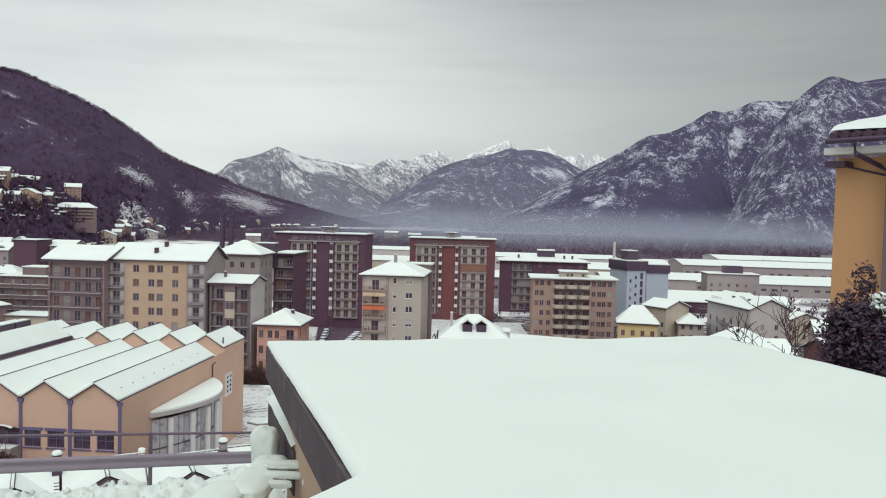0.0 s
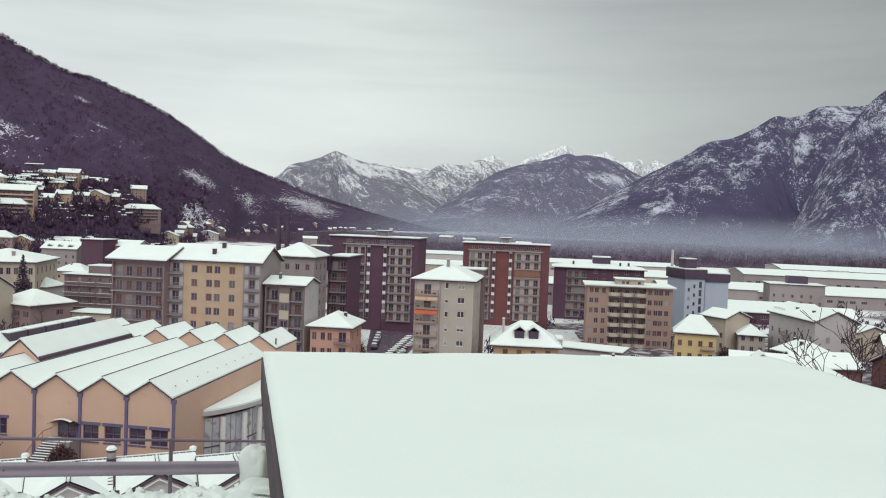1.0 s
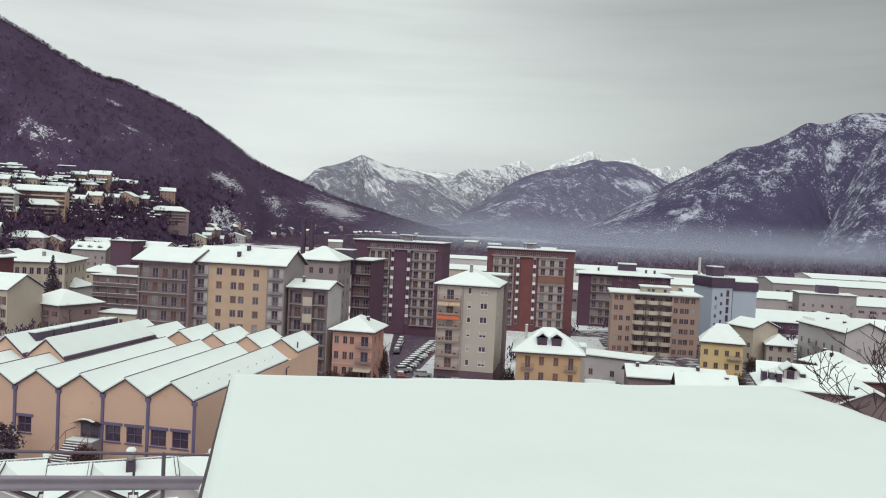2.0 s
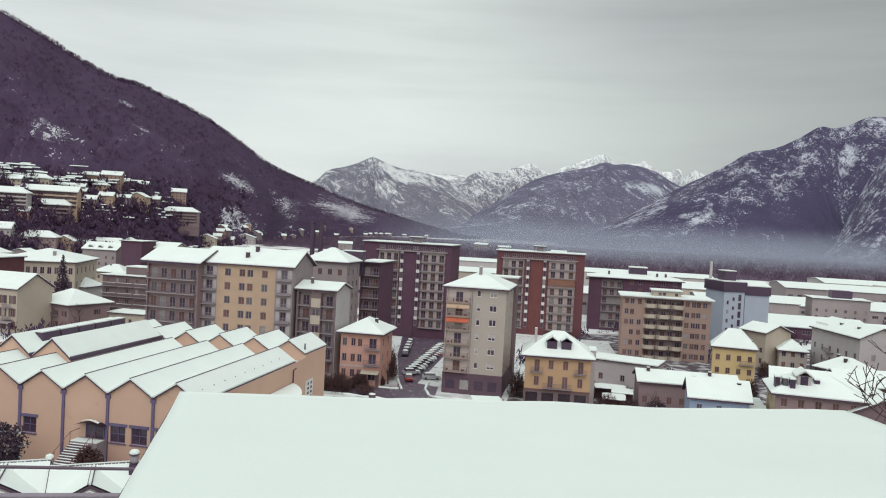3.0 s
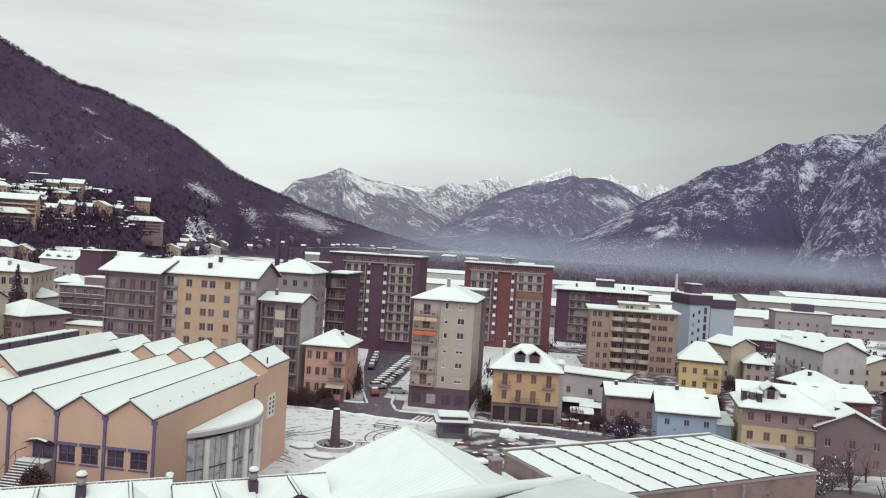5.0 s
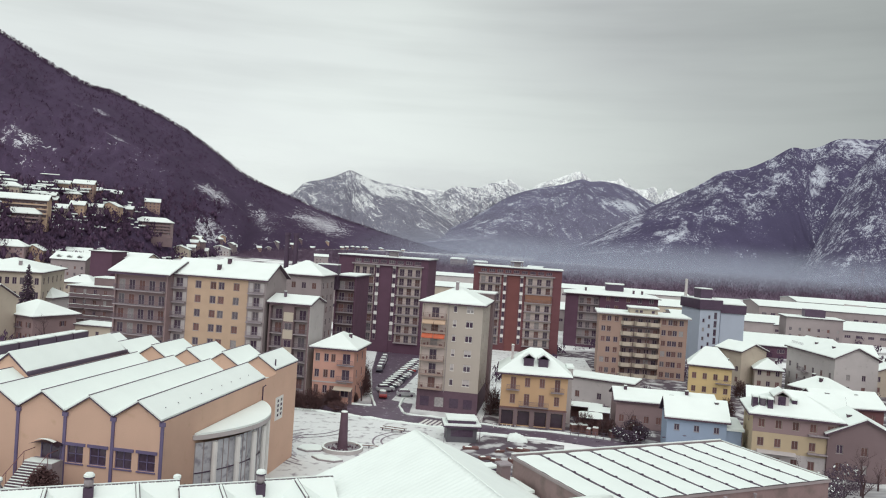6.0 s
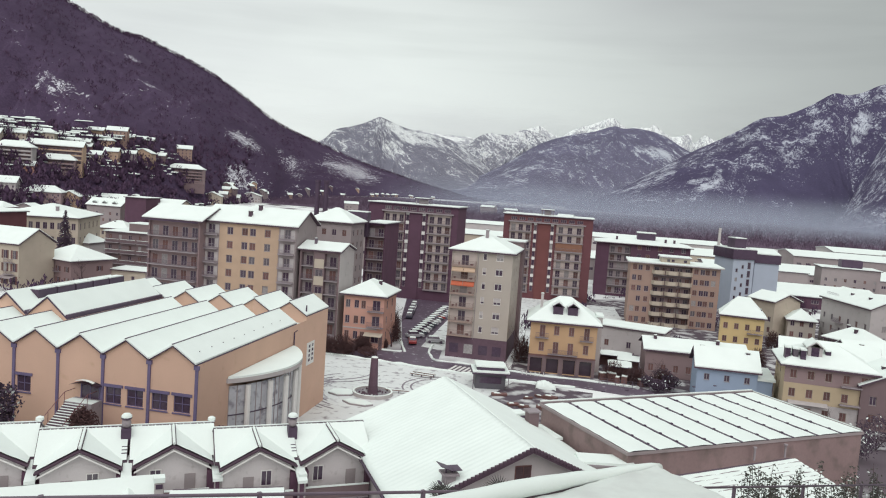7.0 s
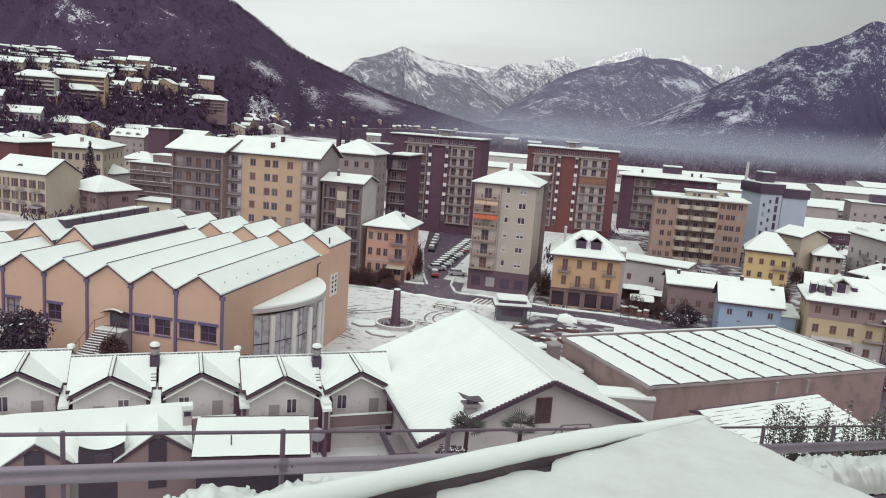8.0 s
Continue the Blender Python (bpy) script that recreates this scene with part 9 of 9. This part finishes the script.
def hill_terraces():
    """Short snow-covered garden terraces between the houses on the hillside."""
    rnd, g = random.Random(63), Geo()
    for k in range(270):
        if k < 70:
            side, rise, long_ = rnd.uniform(-0.85, -0.56), rnd.uniform(0.03, 0.058), rnd.uniform(10, 44)
        elif k < 215:
            side, rise, long_ = rnd.uniform(-0.85, -0.48), rnd.uniform(-0.018, 0.03), rnd.uniform(4, 13)
        else:
            side, rise, long_ = rnd.uniform(-0.88, -0.42), rnd.uniform(-0.062, -0.046), rnd.uniform(5, 16)
        if rise > 0.03 + (-0.45 - side) * 0.15:
            continue
        p = on_hill(side, rise)
        w, d, yaw = long_, rnd.uniform(2.0, 5.5), math.atan2(-p.x, p.y) * 0.6 + rnd.uniform(-0.15, 0.15)
        m = Matrix.Translation((p.x, p.y, p.z)) @ Matrix.Rotation(yaw, 4, "Z")
        t = Geo().slab([(-w / 2, 0, 1.2), (w / 2, 0, 1.2 + rnd.uniform(-0.4, 0.4)), (w / 2 - 1, d, 2.0), (-w / 2 + 1, d, 2.0)], 0.35, 0.0)
        g.add(t, m)
    single("garden_terraces", g, SNOW, "snow-covered garden terraces between hillside houses", "terraces", kind="stuff")
    woods = Geo()
    for k in range(1300):
        side, rise = rnd.uniform(-0.9, -0.40), rnd.uniform(-0.065, 0.045)
        p = on_hill(side, rise)
        tuft(woods, rnd, (p.x + rnd.uniform(-6, 6), p.y + rnd.uniform(-6, 6), p.z - 0.5), rnd.uniform(3, 7), rnd.uniform(1.6, 3.0), 5)
        twigs(woods, rnd, (p.x + rnd.uniform(-8, 8), p.y + rnd.uniform(-8, 8), p.z), rnd.uniform(5, 10), 3.0, 24, 0.5, 0.12)
    single("garden_woods", woods, WOODS, "dark bare bushes and trees in the hillside gardens", "bushes", kind="stuff", smooth=True)


hill_terraces()


# houses and gardens that fill the foot of the hill and the quarters behind the blocks
rnd = random.Random(52)
taken = []


def quarter(x0, x1, y0, y1, count, tall=(6, 10)):
    made = 0
    for k in range(count * 6):
        x, y = rnd.uniform(x0, x1), rnd.uniform(y0, y1)
        w, d = rnd.uniform(11, 20), rnd.uniform(9, 12)
        if any(abs(x - a) < 21 and abs(y - b) < 19 for a, b in taken):
            continue
        taken.append((x, y))
        plain_house(rnd.choice(("town house with pale walls and a snowy roof", "older house with a broad snowy roof", "rendered house with shutters and a snowy roof")), x, y, rnd.uniform(-14, 14), w, d, rnd.uniform(*tall), rnd.choice((CREAM, PALE, OCHRE, GREY, PINK, BROWN, STONE) if y0 > 400 or y0 < 236 else (MAUVE, BROWN, GREY, STONE, OCHRE)), rnd.choice(("gable_x", "hip", "gable_y")), rnd.uniform(2.4, 3.4), 2, max(2, int(w / 4)), "some", chim=((w * 0.4, d * 0.4, 9.0),), z0=0.0, group="houses of the quarter")
        made += 1
        if made == count:
            return


taken += [(-150, 205), (-120, 215), (-140, 330), (-170, 335), (-145, 230)]
quarter(-330, -165, 235, 420, 30, (5, 7))
quarter(-160, -90, 240, 420, 16, (5, 7))
quarter(95, 150, 150, 245, 10)
quarter(-240, -90, 430, 560, 14, (7, 11))


def garden_clumps():
    r2, g = random.Random(88), Geo()
    for k in range(1500):
        x, y = r2.uniform(-300, 170), r2.uniform(165, 470)
        if -60 < x < 95 and y < 300 and r2.random() < 0.55:
            continue
        if -45 < x < -12:
            continue
        h, r = r2.uniform(1.5, 5.0), r2.uniform(1.0, 2.6)
        twigs(g, r2, (x, y, 0.0), h, r, 34, 0.45, 0.13)
    single("garden_bushes", g, WOODS, "bare garden bushes and hedges between the houses", "bushes", kind="stuff")


garden_clumps()


# ---------------------------------------------------------------- far side of the town and the valley floor
def shed(x, y, turn, w, d, h, wall, label="long low industrial building under a flat snowy roof"):
    b = Building("industrial_building", label, "industrial building", x, y, turn, w, d, h, 0, "industrial buildings")
    b.windows("f", steps(3.0, int((w - 4) / 5), 5.0), [h * 0.45], 2.6, 1.3, "", 3)
    b.walls(wall)
    b.roof("gable_x", min(2.2, d * 0.04), 0.5, DARKMETAL, 0.3, gable=wall)
    return b


for a in ((88, 292, -8, 36, 50, 4.2, PLUM), (104, 372, -6, 95, 60, 6, GREY), (70, 330, -6, 40, 30, 10, GREY), (62, 420, -4, 62, 55, 8, CREAM), (150, 470, -8, 120, 60, 9, GREY), (205, 560, -8, 160, 60, 9, PALE), (-20, 330, -3, 50, 30, 9, GREY), (-60, 420, -3, 60, 40, 10, CREAM), (30, 520, -4, 90, 45, 9, PALE), (-70, 560, 0, 80, 40, 10, PALE), (140, 250, -10, 50, 36, 5.5, GREY), (190, 330, -10, 80, 40, 6.5, GREY), (300, 420, -12, 120, 50, 9, GREY), (330, 620, -10, 160, 60, 9, PALE), (-110, 360, -2, 30, 14, 11, CREAM), (-85, 300, -4, 24, 14, 13, GREY), (-60, 290, -4, 20, 12, 12, CREAM), (25, 310, -4, 24, 14, 12, PALE)):
    shed(*a)
b = plain_house("grey office block with a roof plant room among the sheds", 118.0, 335.0, -8.0, 22.0, 14.0, 12.6, GREY, "flat", 0, 3, 6, "some", name="office_block")
b.piece("plant_room", Geo().box(8, 4, 12.9, 16, 10, 16.0), DARKMETAL)
chim = thing("factory_chimney", "tall slim concrete factory chimney", "chimney", pose(108.6, 478, 0))
for k in range(11):
    part("shaft", Geo().lathe([(1.05 - 0.025 * k, 2.0 * k), (1.03 - 0.025 * k, 2.0 * k + 1.98)], 14), PALE, chim)
tank = thing("storage_tank", "squat round storage tank with snow on top", "tank", pose(237.5, 545, 0))
part("shell", Geo().lathe([(7, 0), (7, 9.5), (6.5, 10.3)], 24), PALE, tank)
part("snow_cover", Geo().lathe([(6.6, 10.31), (4, 10.9), (0.5, 11.1)], 24), SNOW, tank)
for x in (-63.0, -60.5):
    ob = thing("boiler_chimney", "dark boiler chimney behind the apartment houses", "chimney", pose(x, 215, 0), "boiler chimneys")
    part("shaft", Geo().lathe([(0.8, 0), (0.7, 33.0), (0.85, 33.2), (0.85, 34.0)], 10), DARKMETAL, ob)


plate("wood_floor", [(-420, 930), (-60, 860), (80, 715), (300, 740), (700, 620), (1500, 640), (1500, 1900), (-420, 2100)], 0.30, HAZED_WOODS, "bare undergrowth of the riverside woods", "ground")


def valley_woods():
    rnd, g = random.Random(77), Geo()
    edge = ((-420, 930), (-60, 860), (80, 715), (300, 740), (700, 620), (1501, 640))
    for k in range(14500):
        x = rnd.uniform(-420, 1500)
        (xa, ya), (xb, yb) = next((a, c) for a, c in zip(edge, edge[1:]) if a[0] <= x <= c[0])
        near = ya + (yb - ya) * (x - xa) / (xb - xa)
        y = near + rnd.uniform(0, 1) ** 1.3 * (1700 - near)
        twigs(g, rnd, (x, y, 0.0), rnd.uniform(4.5, 8 + 4 * min(1.0, max(0.0, (x - 100) / 250))), rnd.uniform(2.5, 5.0), 16, 0.6, 0.07)
    single("valley_woods", g, HAZED_WOODS, "belt of leafless riverside woods across the valley", "woods", kind="stuff", smooth=True)


valley_woods()
far_white = random.Random(9)
for k in range(26):
    x, y = far_white.uniform(-250, 900), far_white.uniform(560, 1250)
    if x > 30 and (y < 700 or x < 700):
        continue
    ob = Building("valley_house", "distant valley house with a snowy roof", "house", x, y, far_white.uniform(-20, 20), far_white.uniform(14, 30), 12, far_white.uniform(6, 11), 0, "distant houses")
    ob.windows("f", [3.0, 7.0, 11.0], [1.5, 4.5], 1.4, 1.5, "")
    ob.walls(far_white.choice((GREY, PALE, BEIGE)))
    ob.roof("gable_x", 2.5, 0.7, snow=0.4, gable=PALE)
pyl = thing("pylon", "slender lattice power pylon on the valley floor", "pylon", pose(470, 1060, 0))
for s in (-1, 1):
    part("leg", Geo().tube([(s * 3, 0, 0), (s * 0.4, 0, 38)], [0.4, 0.25], 4), STEEL, pyl)
for z, w in ((26, 6), (31, 5), (36, 3.5)):
    part("arm", Geo().tube([(-w, 0, z), (w, 0, z)], [0.25, 0.25], 4), STEEL, pyl)


# ---------------------------------------------------------------- plants and small things near the terrace
def laurel():
    ob = thing("berry_bush", "dark evergreen bush with red berries and snow in its leaves", "shrub", pose(5.95, 10.6, 31.35))
    part("stem", Geo().tube([(0, 0, -4.9), (0, 0, -1.2), (0.1, 0, 0.9), (0.2, 0.1, 1.9)], [0.10, 0.09, 0.06, 0.02]).tube([(0, 0, 0), (-0.4, 0.1, 1.6)], [0.06, 0.02]).tube([(0, 0, 0.2), (0.4, -0.1, 1.7)], [0.05, 0.015]), BARK, ob)
    part("foliage", leaf_cloud(3, 5200, 0.66, 0.6, 0.85, 0.085), LEAF, ob, m=pose(0, 0, 1.05))
    part("foliage", leaf_cloud(5, 3000, 0.5, 0.45, 0.65, 0.12), LEAF, ob, m=pose(0, 0, 1.0))
    part("foliage", leaf_cloud(4, 260, 0.2, 0.2, 0.28, 0.075), LEAF, ob, m=pose(0.0, 0, 1.95))
    rnd = random.Random(6)
    for k in range(26):
        d = Vector((rnd.gauss(0, 1), rnd.gauss(0, 1), rnd.gauss(0, 1))).normalized()
        c = Vector((d.x * 0.62, d.y * 0.55, 1.05 + d.z * 0.8))
        part("berry", shared(("berry",), lambda: Geo().lathe([(0.006, -0.012), (0.014, 0.0), (0.006, 0.012)], 5).mesh("berry", BERRY)), None, ob, m=Matrix.Translation(c))
    part("snow_dusting", leaf_cloud(8, 120, 0.3, 0.25, 0.2, 0.11), SNOW_NEAR, ob, m=pose(0.15, -0.3, 1.65))


BERRY = surface("red_berry", (0.25, 0.03, 0.03), 0.4, 0.1, 10.0, 60.0, 0.0)
laurel()
for x, y, z, high, seed, deep, label in ((6.25, 13.0, 30.35, 3.4, 44, 4, "small leafless garden tree with thin upright twigs"), (7.4, 14.2, 30.0, 2.8, 47, 3, "young leafless tree beside the road"), (5.35, 13.2, 30.5, 2.0, 51, 3, "low leafless garden tree with spreading twigs")):
    ob = thing("garden_tree", label, "tree", pose(x, y, z))
    part("trunk", Geo().tube([(0.1, 0.05, 26.3 - z), (0.04, 0.0, -1.5), (0, 0, 0)], [0.06, 0.045, 0.032], 7), BARK, ob)
    part("crown", tree_geo(seed, high, 0.58, deep, 0.018), BARK, ob)


def palm(x, y, z, h):
    ob = thing("palm", "small fan palm with a few green fronds", "palm", pose(x, y, z))
    part("trunk", Geo().tube([(0, 0, 0), (0.05, 0, h)], [0.14, 0.12], 8), BARK, ob)
    rnd = random.Random(int(h * 100))
    for k in range(11):
        an, tilt = k * 2.4, rnd.uniform(0.1, 1.0)
        d = Vector((math.cos(an) * math.cos(tilt), math.sin(an) * math.cos(tilt), math.sin(tilt)))
        side = d.cross(Vector((0, 0, 1))).normalized()
        up = side.cross(d)
        g = Geo()
        base = d * 0.55
        for q in range(-6, 7):
            f = (d * math.cos(q * 0.22) + side * math.sin(q * 0.22)).normalized()
            tip = base + f * 0.85 - up * 0.1 * abs(q) * 0.2
            w = f.cross(up).normalized() * 0.035
            g.poly([base, base + f * 0.4 - w, tip, base + f * 0.4 + w])
        g.tube([(0, 0, 0), tuple(base)], [0.02, 0.012], 4)
        part("frond", g, PALMLEAF, ob, m=pose(0.05, 0, h))


PALMLEAF = surface("palm_leaf", (0.040, 0.042, 0.036), 0.6, 0.2, 3.0, 20.0, 0.0)
palm(-3.9, 48.6, 12.4, 3.2)
palm(-0.7, 47.4, 13.0, 3.6)
for k, (x, y, rx, rz) in enumerate(((-4.6, 48.0, 1.3, 1.2), (-2.6, 47.8, 1.2, 1.0), (-1.4, 47.0, 1.4, 0.9), (0.6, 46.6, 1.0, 0.8))):
    shrub(x, y, 12.6, rx, rx * 0.8, rz, LEAF, "dark garden shrub under patches of snow", 80 + k, 900, 0.2, snow=0.12)
OLIVE = surface("laurel_leaf", (0.062, 0.062, 0.050), 0.5, 0.3, 4.0, 30.0, 0.0, random_tone=0.2)


def garden_hedge(x, y, z, length, turn, high, seed):
    """An untrimmed hedge: upright shoots with small leaves, a little snow caught in them."""
    ob = thing("hedge", "untrimmed dark hedge with upright shoots and specks of snow", "hedge", pose(x, y, z, 0, 0, turn), "hedges below the road")
    rnd, twig, leaf, white = random.Random(seed), Geo(), Geo(), Geo()
    for k in range(int(length * 26)):
        u, v = rnd.uniform(0, length), rnd.gauss(0, 0.4)
        h = high * rnd.uniform(0.55, 1.0) * (0.75 + 0.35 * noise.noise(Vector((u * 1.1, seed, 0)))) * (1.25 if rnd.random() < 0.12 else 1.0)
        lean, sway = rnd.gauss(0, 0.1), rnd.gauss(0, 0.1)
        foot, tip = Vector((u, v, -0.6)), Vector((u + lean * h, v + sway * h, h))
        twig.tube([tuple(foot), tuple(tip)], [0.014, 0.005], 4)
        for q in range(int(h * 46)):
            t = rnd.uniform(0.2, 1.0) ** 0.7
            c = foot.lerp(tip, t) + Vector((rnd.gauss(0, 0.07), rnd.gauss(0, 0.07), 0))
            a = Vector((rnd.uniform(-1, 1), rnd.uniform(-1, 1), rnd.uniform(-0.4, 0.9))).normalized() * rnd.uniform(0.03, 0.06)
            b = a.orthogonal().normalized() * 0.022
            (white if rnd.random() < 0.07 else leaf).poly([c - a, c - b, c + a, c + b])
    part("shoots", twig, BARK, ob)
    tagged(part("foliage", leaf, OLIVE, ob), kind="stuff")
    tagged(part("snow_dusting", white, SNOW, ob), "specks of snow on the leaves", kind="stuff")


garden_hedge(6.6, 26.4, 25.3, 4.0, 12.0, 2.0, 91)
rail = thing("stair_rail", "pipe handrail of the house stair", "handrail", pose(2.6, 58.0, 11.3, 0, 0, 24.5))
part("pipe", Geo().tube([(-3.2, 0, -0.6), (-0.6, 0, 1.7), (1.6, 0, 1.7), (2.6, 0, 0.4)], [0.05] * 4), IRON, rail)
part("pipe", Geo().tube([(-3.2, 0, -1.2), (-0.6, 0, 1.1), (1.6, 0, 1.1)], [0.04] * 3), IRON, rail)
for u in (-0.6, 1.6):
    part("post", Geo().tube([(u, 0, -2), (u, 0, 1.7)], [0.05, 0.05]), IRON, rail)
shrub(-53.4, 74.6, 5.2, 3.0, 2.2, 3.3, LEAF, "large dark evergreen bush in front of the peach hall", 90, 2600, 0.4, snow=0.02)
shrub(-60.8, 75.2, 5.4, 3.4, 2.4, 3.0, LEAF, "large dark evergreen bush in front of the peach hall", 91, 2600, 0.4, snow=0.03)
shrub(-65.0, 75.0, 5.2, 3.6, 2.2, 3.1, LEAF, "large dark evergreen bush in front of the peach hall", 92, 2400, 0.4)
shrub(-44.0, 75.4, 5.0, 1.8, 1.3, 2.3, SHRUB_TWIG, "reddish climbing bush beside the outside steps", 93, 1800, 0.3)
for k, (x, y, rx, rz) in enumerate(((-33.5, 153.6, 2.2, 2.0), (-36.5, 149.0, 2.6, 2.7), (-40.5, 148.8, 2.6, 2.6), (-44.5, 149.4, 2.6, 2.8), (-30.0, 158.0, 1.2, 1.4))):
    ob = thing("bare_bush", "dense reddish leafless bush in front of the pink house", "shrub", pose(x, y, 0.0), "reddish bushes")
    part("stem", Geo().tube([(0, 0, 0), (0.1, 0, rz)], [0.12, 0.05]), BARK, ob)
    g = Geo()
    brush(g, random.Random(120 + k), rz * 1.5, rx * 1.1, 2600, 0.8, 0.04)
    tagged(part("twig_crown", g, SHRUB_TWIG, ob), kind="stuff")
for k, (x, y, h, r) in enumerate(((-29.0, 164.5, 5.0, 2.0), (-30.5, 171.0, 5.5, 2.2), (-32.0, 179.0, 5.0, 2.0), (-1.2, 158.0, 6.0, 2.2), (16.5, 150.0, 4.0, 2.6), (20.5, 148.5, 3.6, 2.4), (25.5, 147.5, 3.4, 2.2), (13.0, 160.0, 5.0, 2.4), (11.0, 170.0, 5.0, 2.4), (56.0, 170.0, 4.5, 2.4), (50.0, 176.0, 4.5, 2.2), (60.0, 200.0, 5.0, 2.2))):
    ob = thing("bare_bush", "dense reddish leafless bush between the houses", "shrub", pose(x, y, 0.0), "reddish bushes")
    part("stem", Geo().tube([(0, 0, 0), (0.1, 0, h * 0.6)], [0.12, 0.05]), BARK, ob)
    g = Geo()
    brush(g, random.Random(140 + k), h * 0.9, r, 1500, 0.9, 0.04)
    tagged(part("twig_crown", g, SHRUB_TWIG, ob), kind="stuff")
plate("yard_road", [(-6, 128), (2, 118), (10, 116), (12, 138), (-2, 140.6)], 0.03, YARD, "yard of trodden snow and bare earth behind the kiosk", "yard")
clutter = random.Random(77)
for k in range(9):
    w_, d_, h_ = clutter.uniform(1.2, 2.6), clutter.uniform(0.5, 1.0), clutter.uniform(0.3, 0.7)
    ob = thing("timber_stack", "stack of old boards with patches of snow in the yard", "timber stack", pose(clutter.uniform(-4.5, 5.0), clutter.uniform(124.0, 137.5), 0.03, 0, 0, clutter.uniform(-35, 35)), "yard clutter")
    n_ = max(2, int(h_ / 0.2))
    for q in range(n_):
        e = clutter.uniform(-0.12, 0.12)
        part("board", Geo().box(-w_ / 2 + e, -d_ / 2, 0.2 * q, w_ / 2 + e, d_ / 2, 0.2 * q + 0.17), WOOD, ob)
    part("snow_cap", Geo().grid(8, 5, lambda u, v: (-w_ / 2 + w_ * (0.1 + 0.45 * u), -d_ / 2 + d_ * (0.3 + 0.5 * v), 0.2 * n_ + 0.11 * min(1.0, 5 * u, 5 - 5 * u, 5 * v, 5 - 5 * v) + 0.03 * fbm(u * 3 + k, v * 3) - 0.03)), SNOW, ob, smooth=True)


# lean-to canopies and garden clutter between the amber house and the blue one
def canopy(x, y, turn, w, d, z):
    ob = thing("canopy", "flat garden canopy on thin posts under snow", "canopy", pose(x, y, 0.02, 0, 0, turn), "garden canopies")
    for u in (0.1, w - 0.1):
        for v in (0.1, d - 0.1):
            part("post", Geo().box(u - 0.06, v - 0.06, -0.2, u + 0.06, v + 0.06, z), IRON, ob)
    r = part("roof", Geo().slab([(0, 0, z), (w, 0, z), (w, d, z + 0.35), (0, d, z + 0.35)], 0.1, 0.0), DARKMETAL, ob)
    part("snow_cover", Geo().grid(10, 6, lambda u, v: (0.04 + (w - 0.08) * u, 0.04 + (d - 0.08) * v, z + 0.35 * v + 0.06 + 0.12 * min(1.0, 6 * u, 6 - 6 * u, 6 * v) + 0.04 * fbm(u * 4, v * 4, x))), SNOW, r, smooth=True)
    part("back_board", Geo().box(0.1, d - 0.16, -0.2, w - 0.1, d - 0.10, z), WOOD, ob)


canopy(15.4, 150.0, -4.0, 4.6, 4.0, 2.5)
canopy(17.6, 155.6, -8.0, 4.4, 3.4, 2.7)
canopy(14.6, 160.0, -8.0, 6.4, 3.0, 2.6)
crate_rnd = random.Random(301)
for k in range(9):
    w_, h_ = crate_rnd.uniform(0.7, 1.6), crate_rnd.uniform(0.6, 1.5)
    ob = thing("crate", "dark garden crate with a cap of snow", "crate", pose(14.5 + crate_rnd.uniform(0, 8.0), 146.5 + crate_rnd.uniform(0, 3.0), 0.02, 0, 0, crate_rnd.uniform(-30, 30)), "garden clutter")
    part("box", Geo().box(-w_ / 2, -0.5, -0.1, w_ / 2, 0.5, h_).box(-w_ / 2 - 0.04, -0.54, h_ - 0.12, w_ / 2 + 0.04, -0.502, h_), WOOD, ob)
    part("snow_cap", Geo().slab([(-w_ / 2 + 0.03, -0.47, h_ + 0.004), (w_ / 2 - 0.03, -0.47, h_ + 0.004), (w_ / 2 - 0.03, 0.47, h_ + 0.004), (-w_ / 2 + 0.03, 0.47, h_ + 0.004)], 0.0, 0.14), SNOW, ob)
fence = thing("garden_fence", "dark wire garden fence between thin posts beside the street", "fence", pose(13.6, 145.4, 0.0, 0, 0, -6.0))
for k in range(9):
    part("post", Geo().tube([(1.5 * k, 0, -0.2), (1.5 * k, 0, 1.25)], [0.05, 0.05]), IRON, fence)
for z in (0.25, 0.7, 1.15):
    part("wire", Geo().tube([(0, 0, z), (12.0, 0, z)], [0.03, 0.03], 4), IRON, fence)
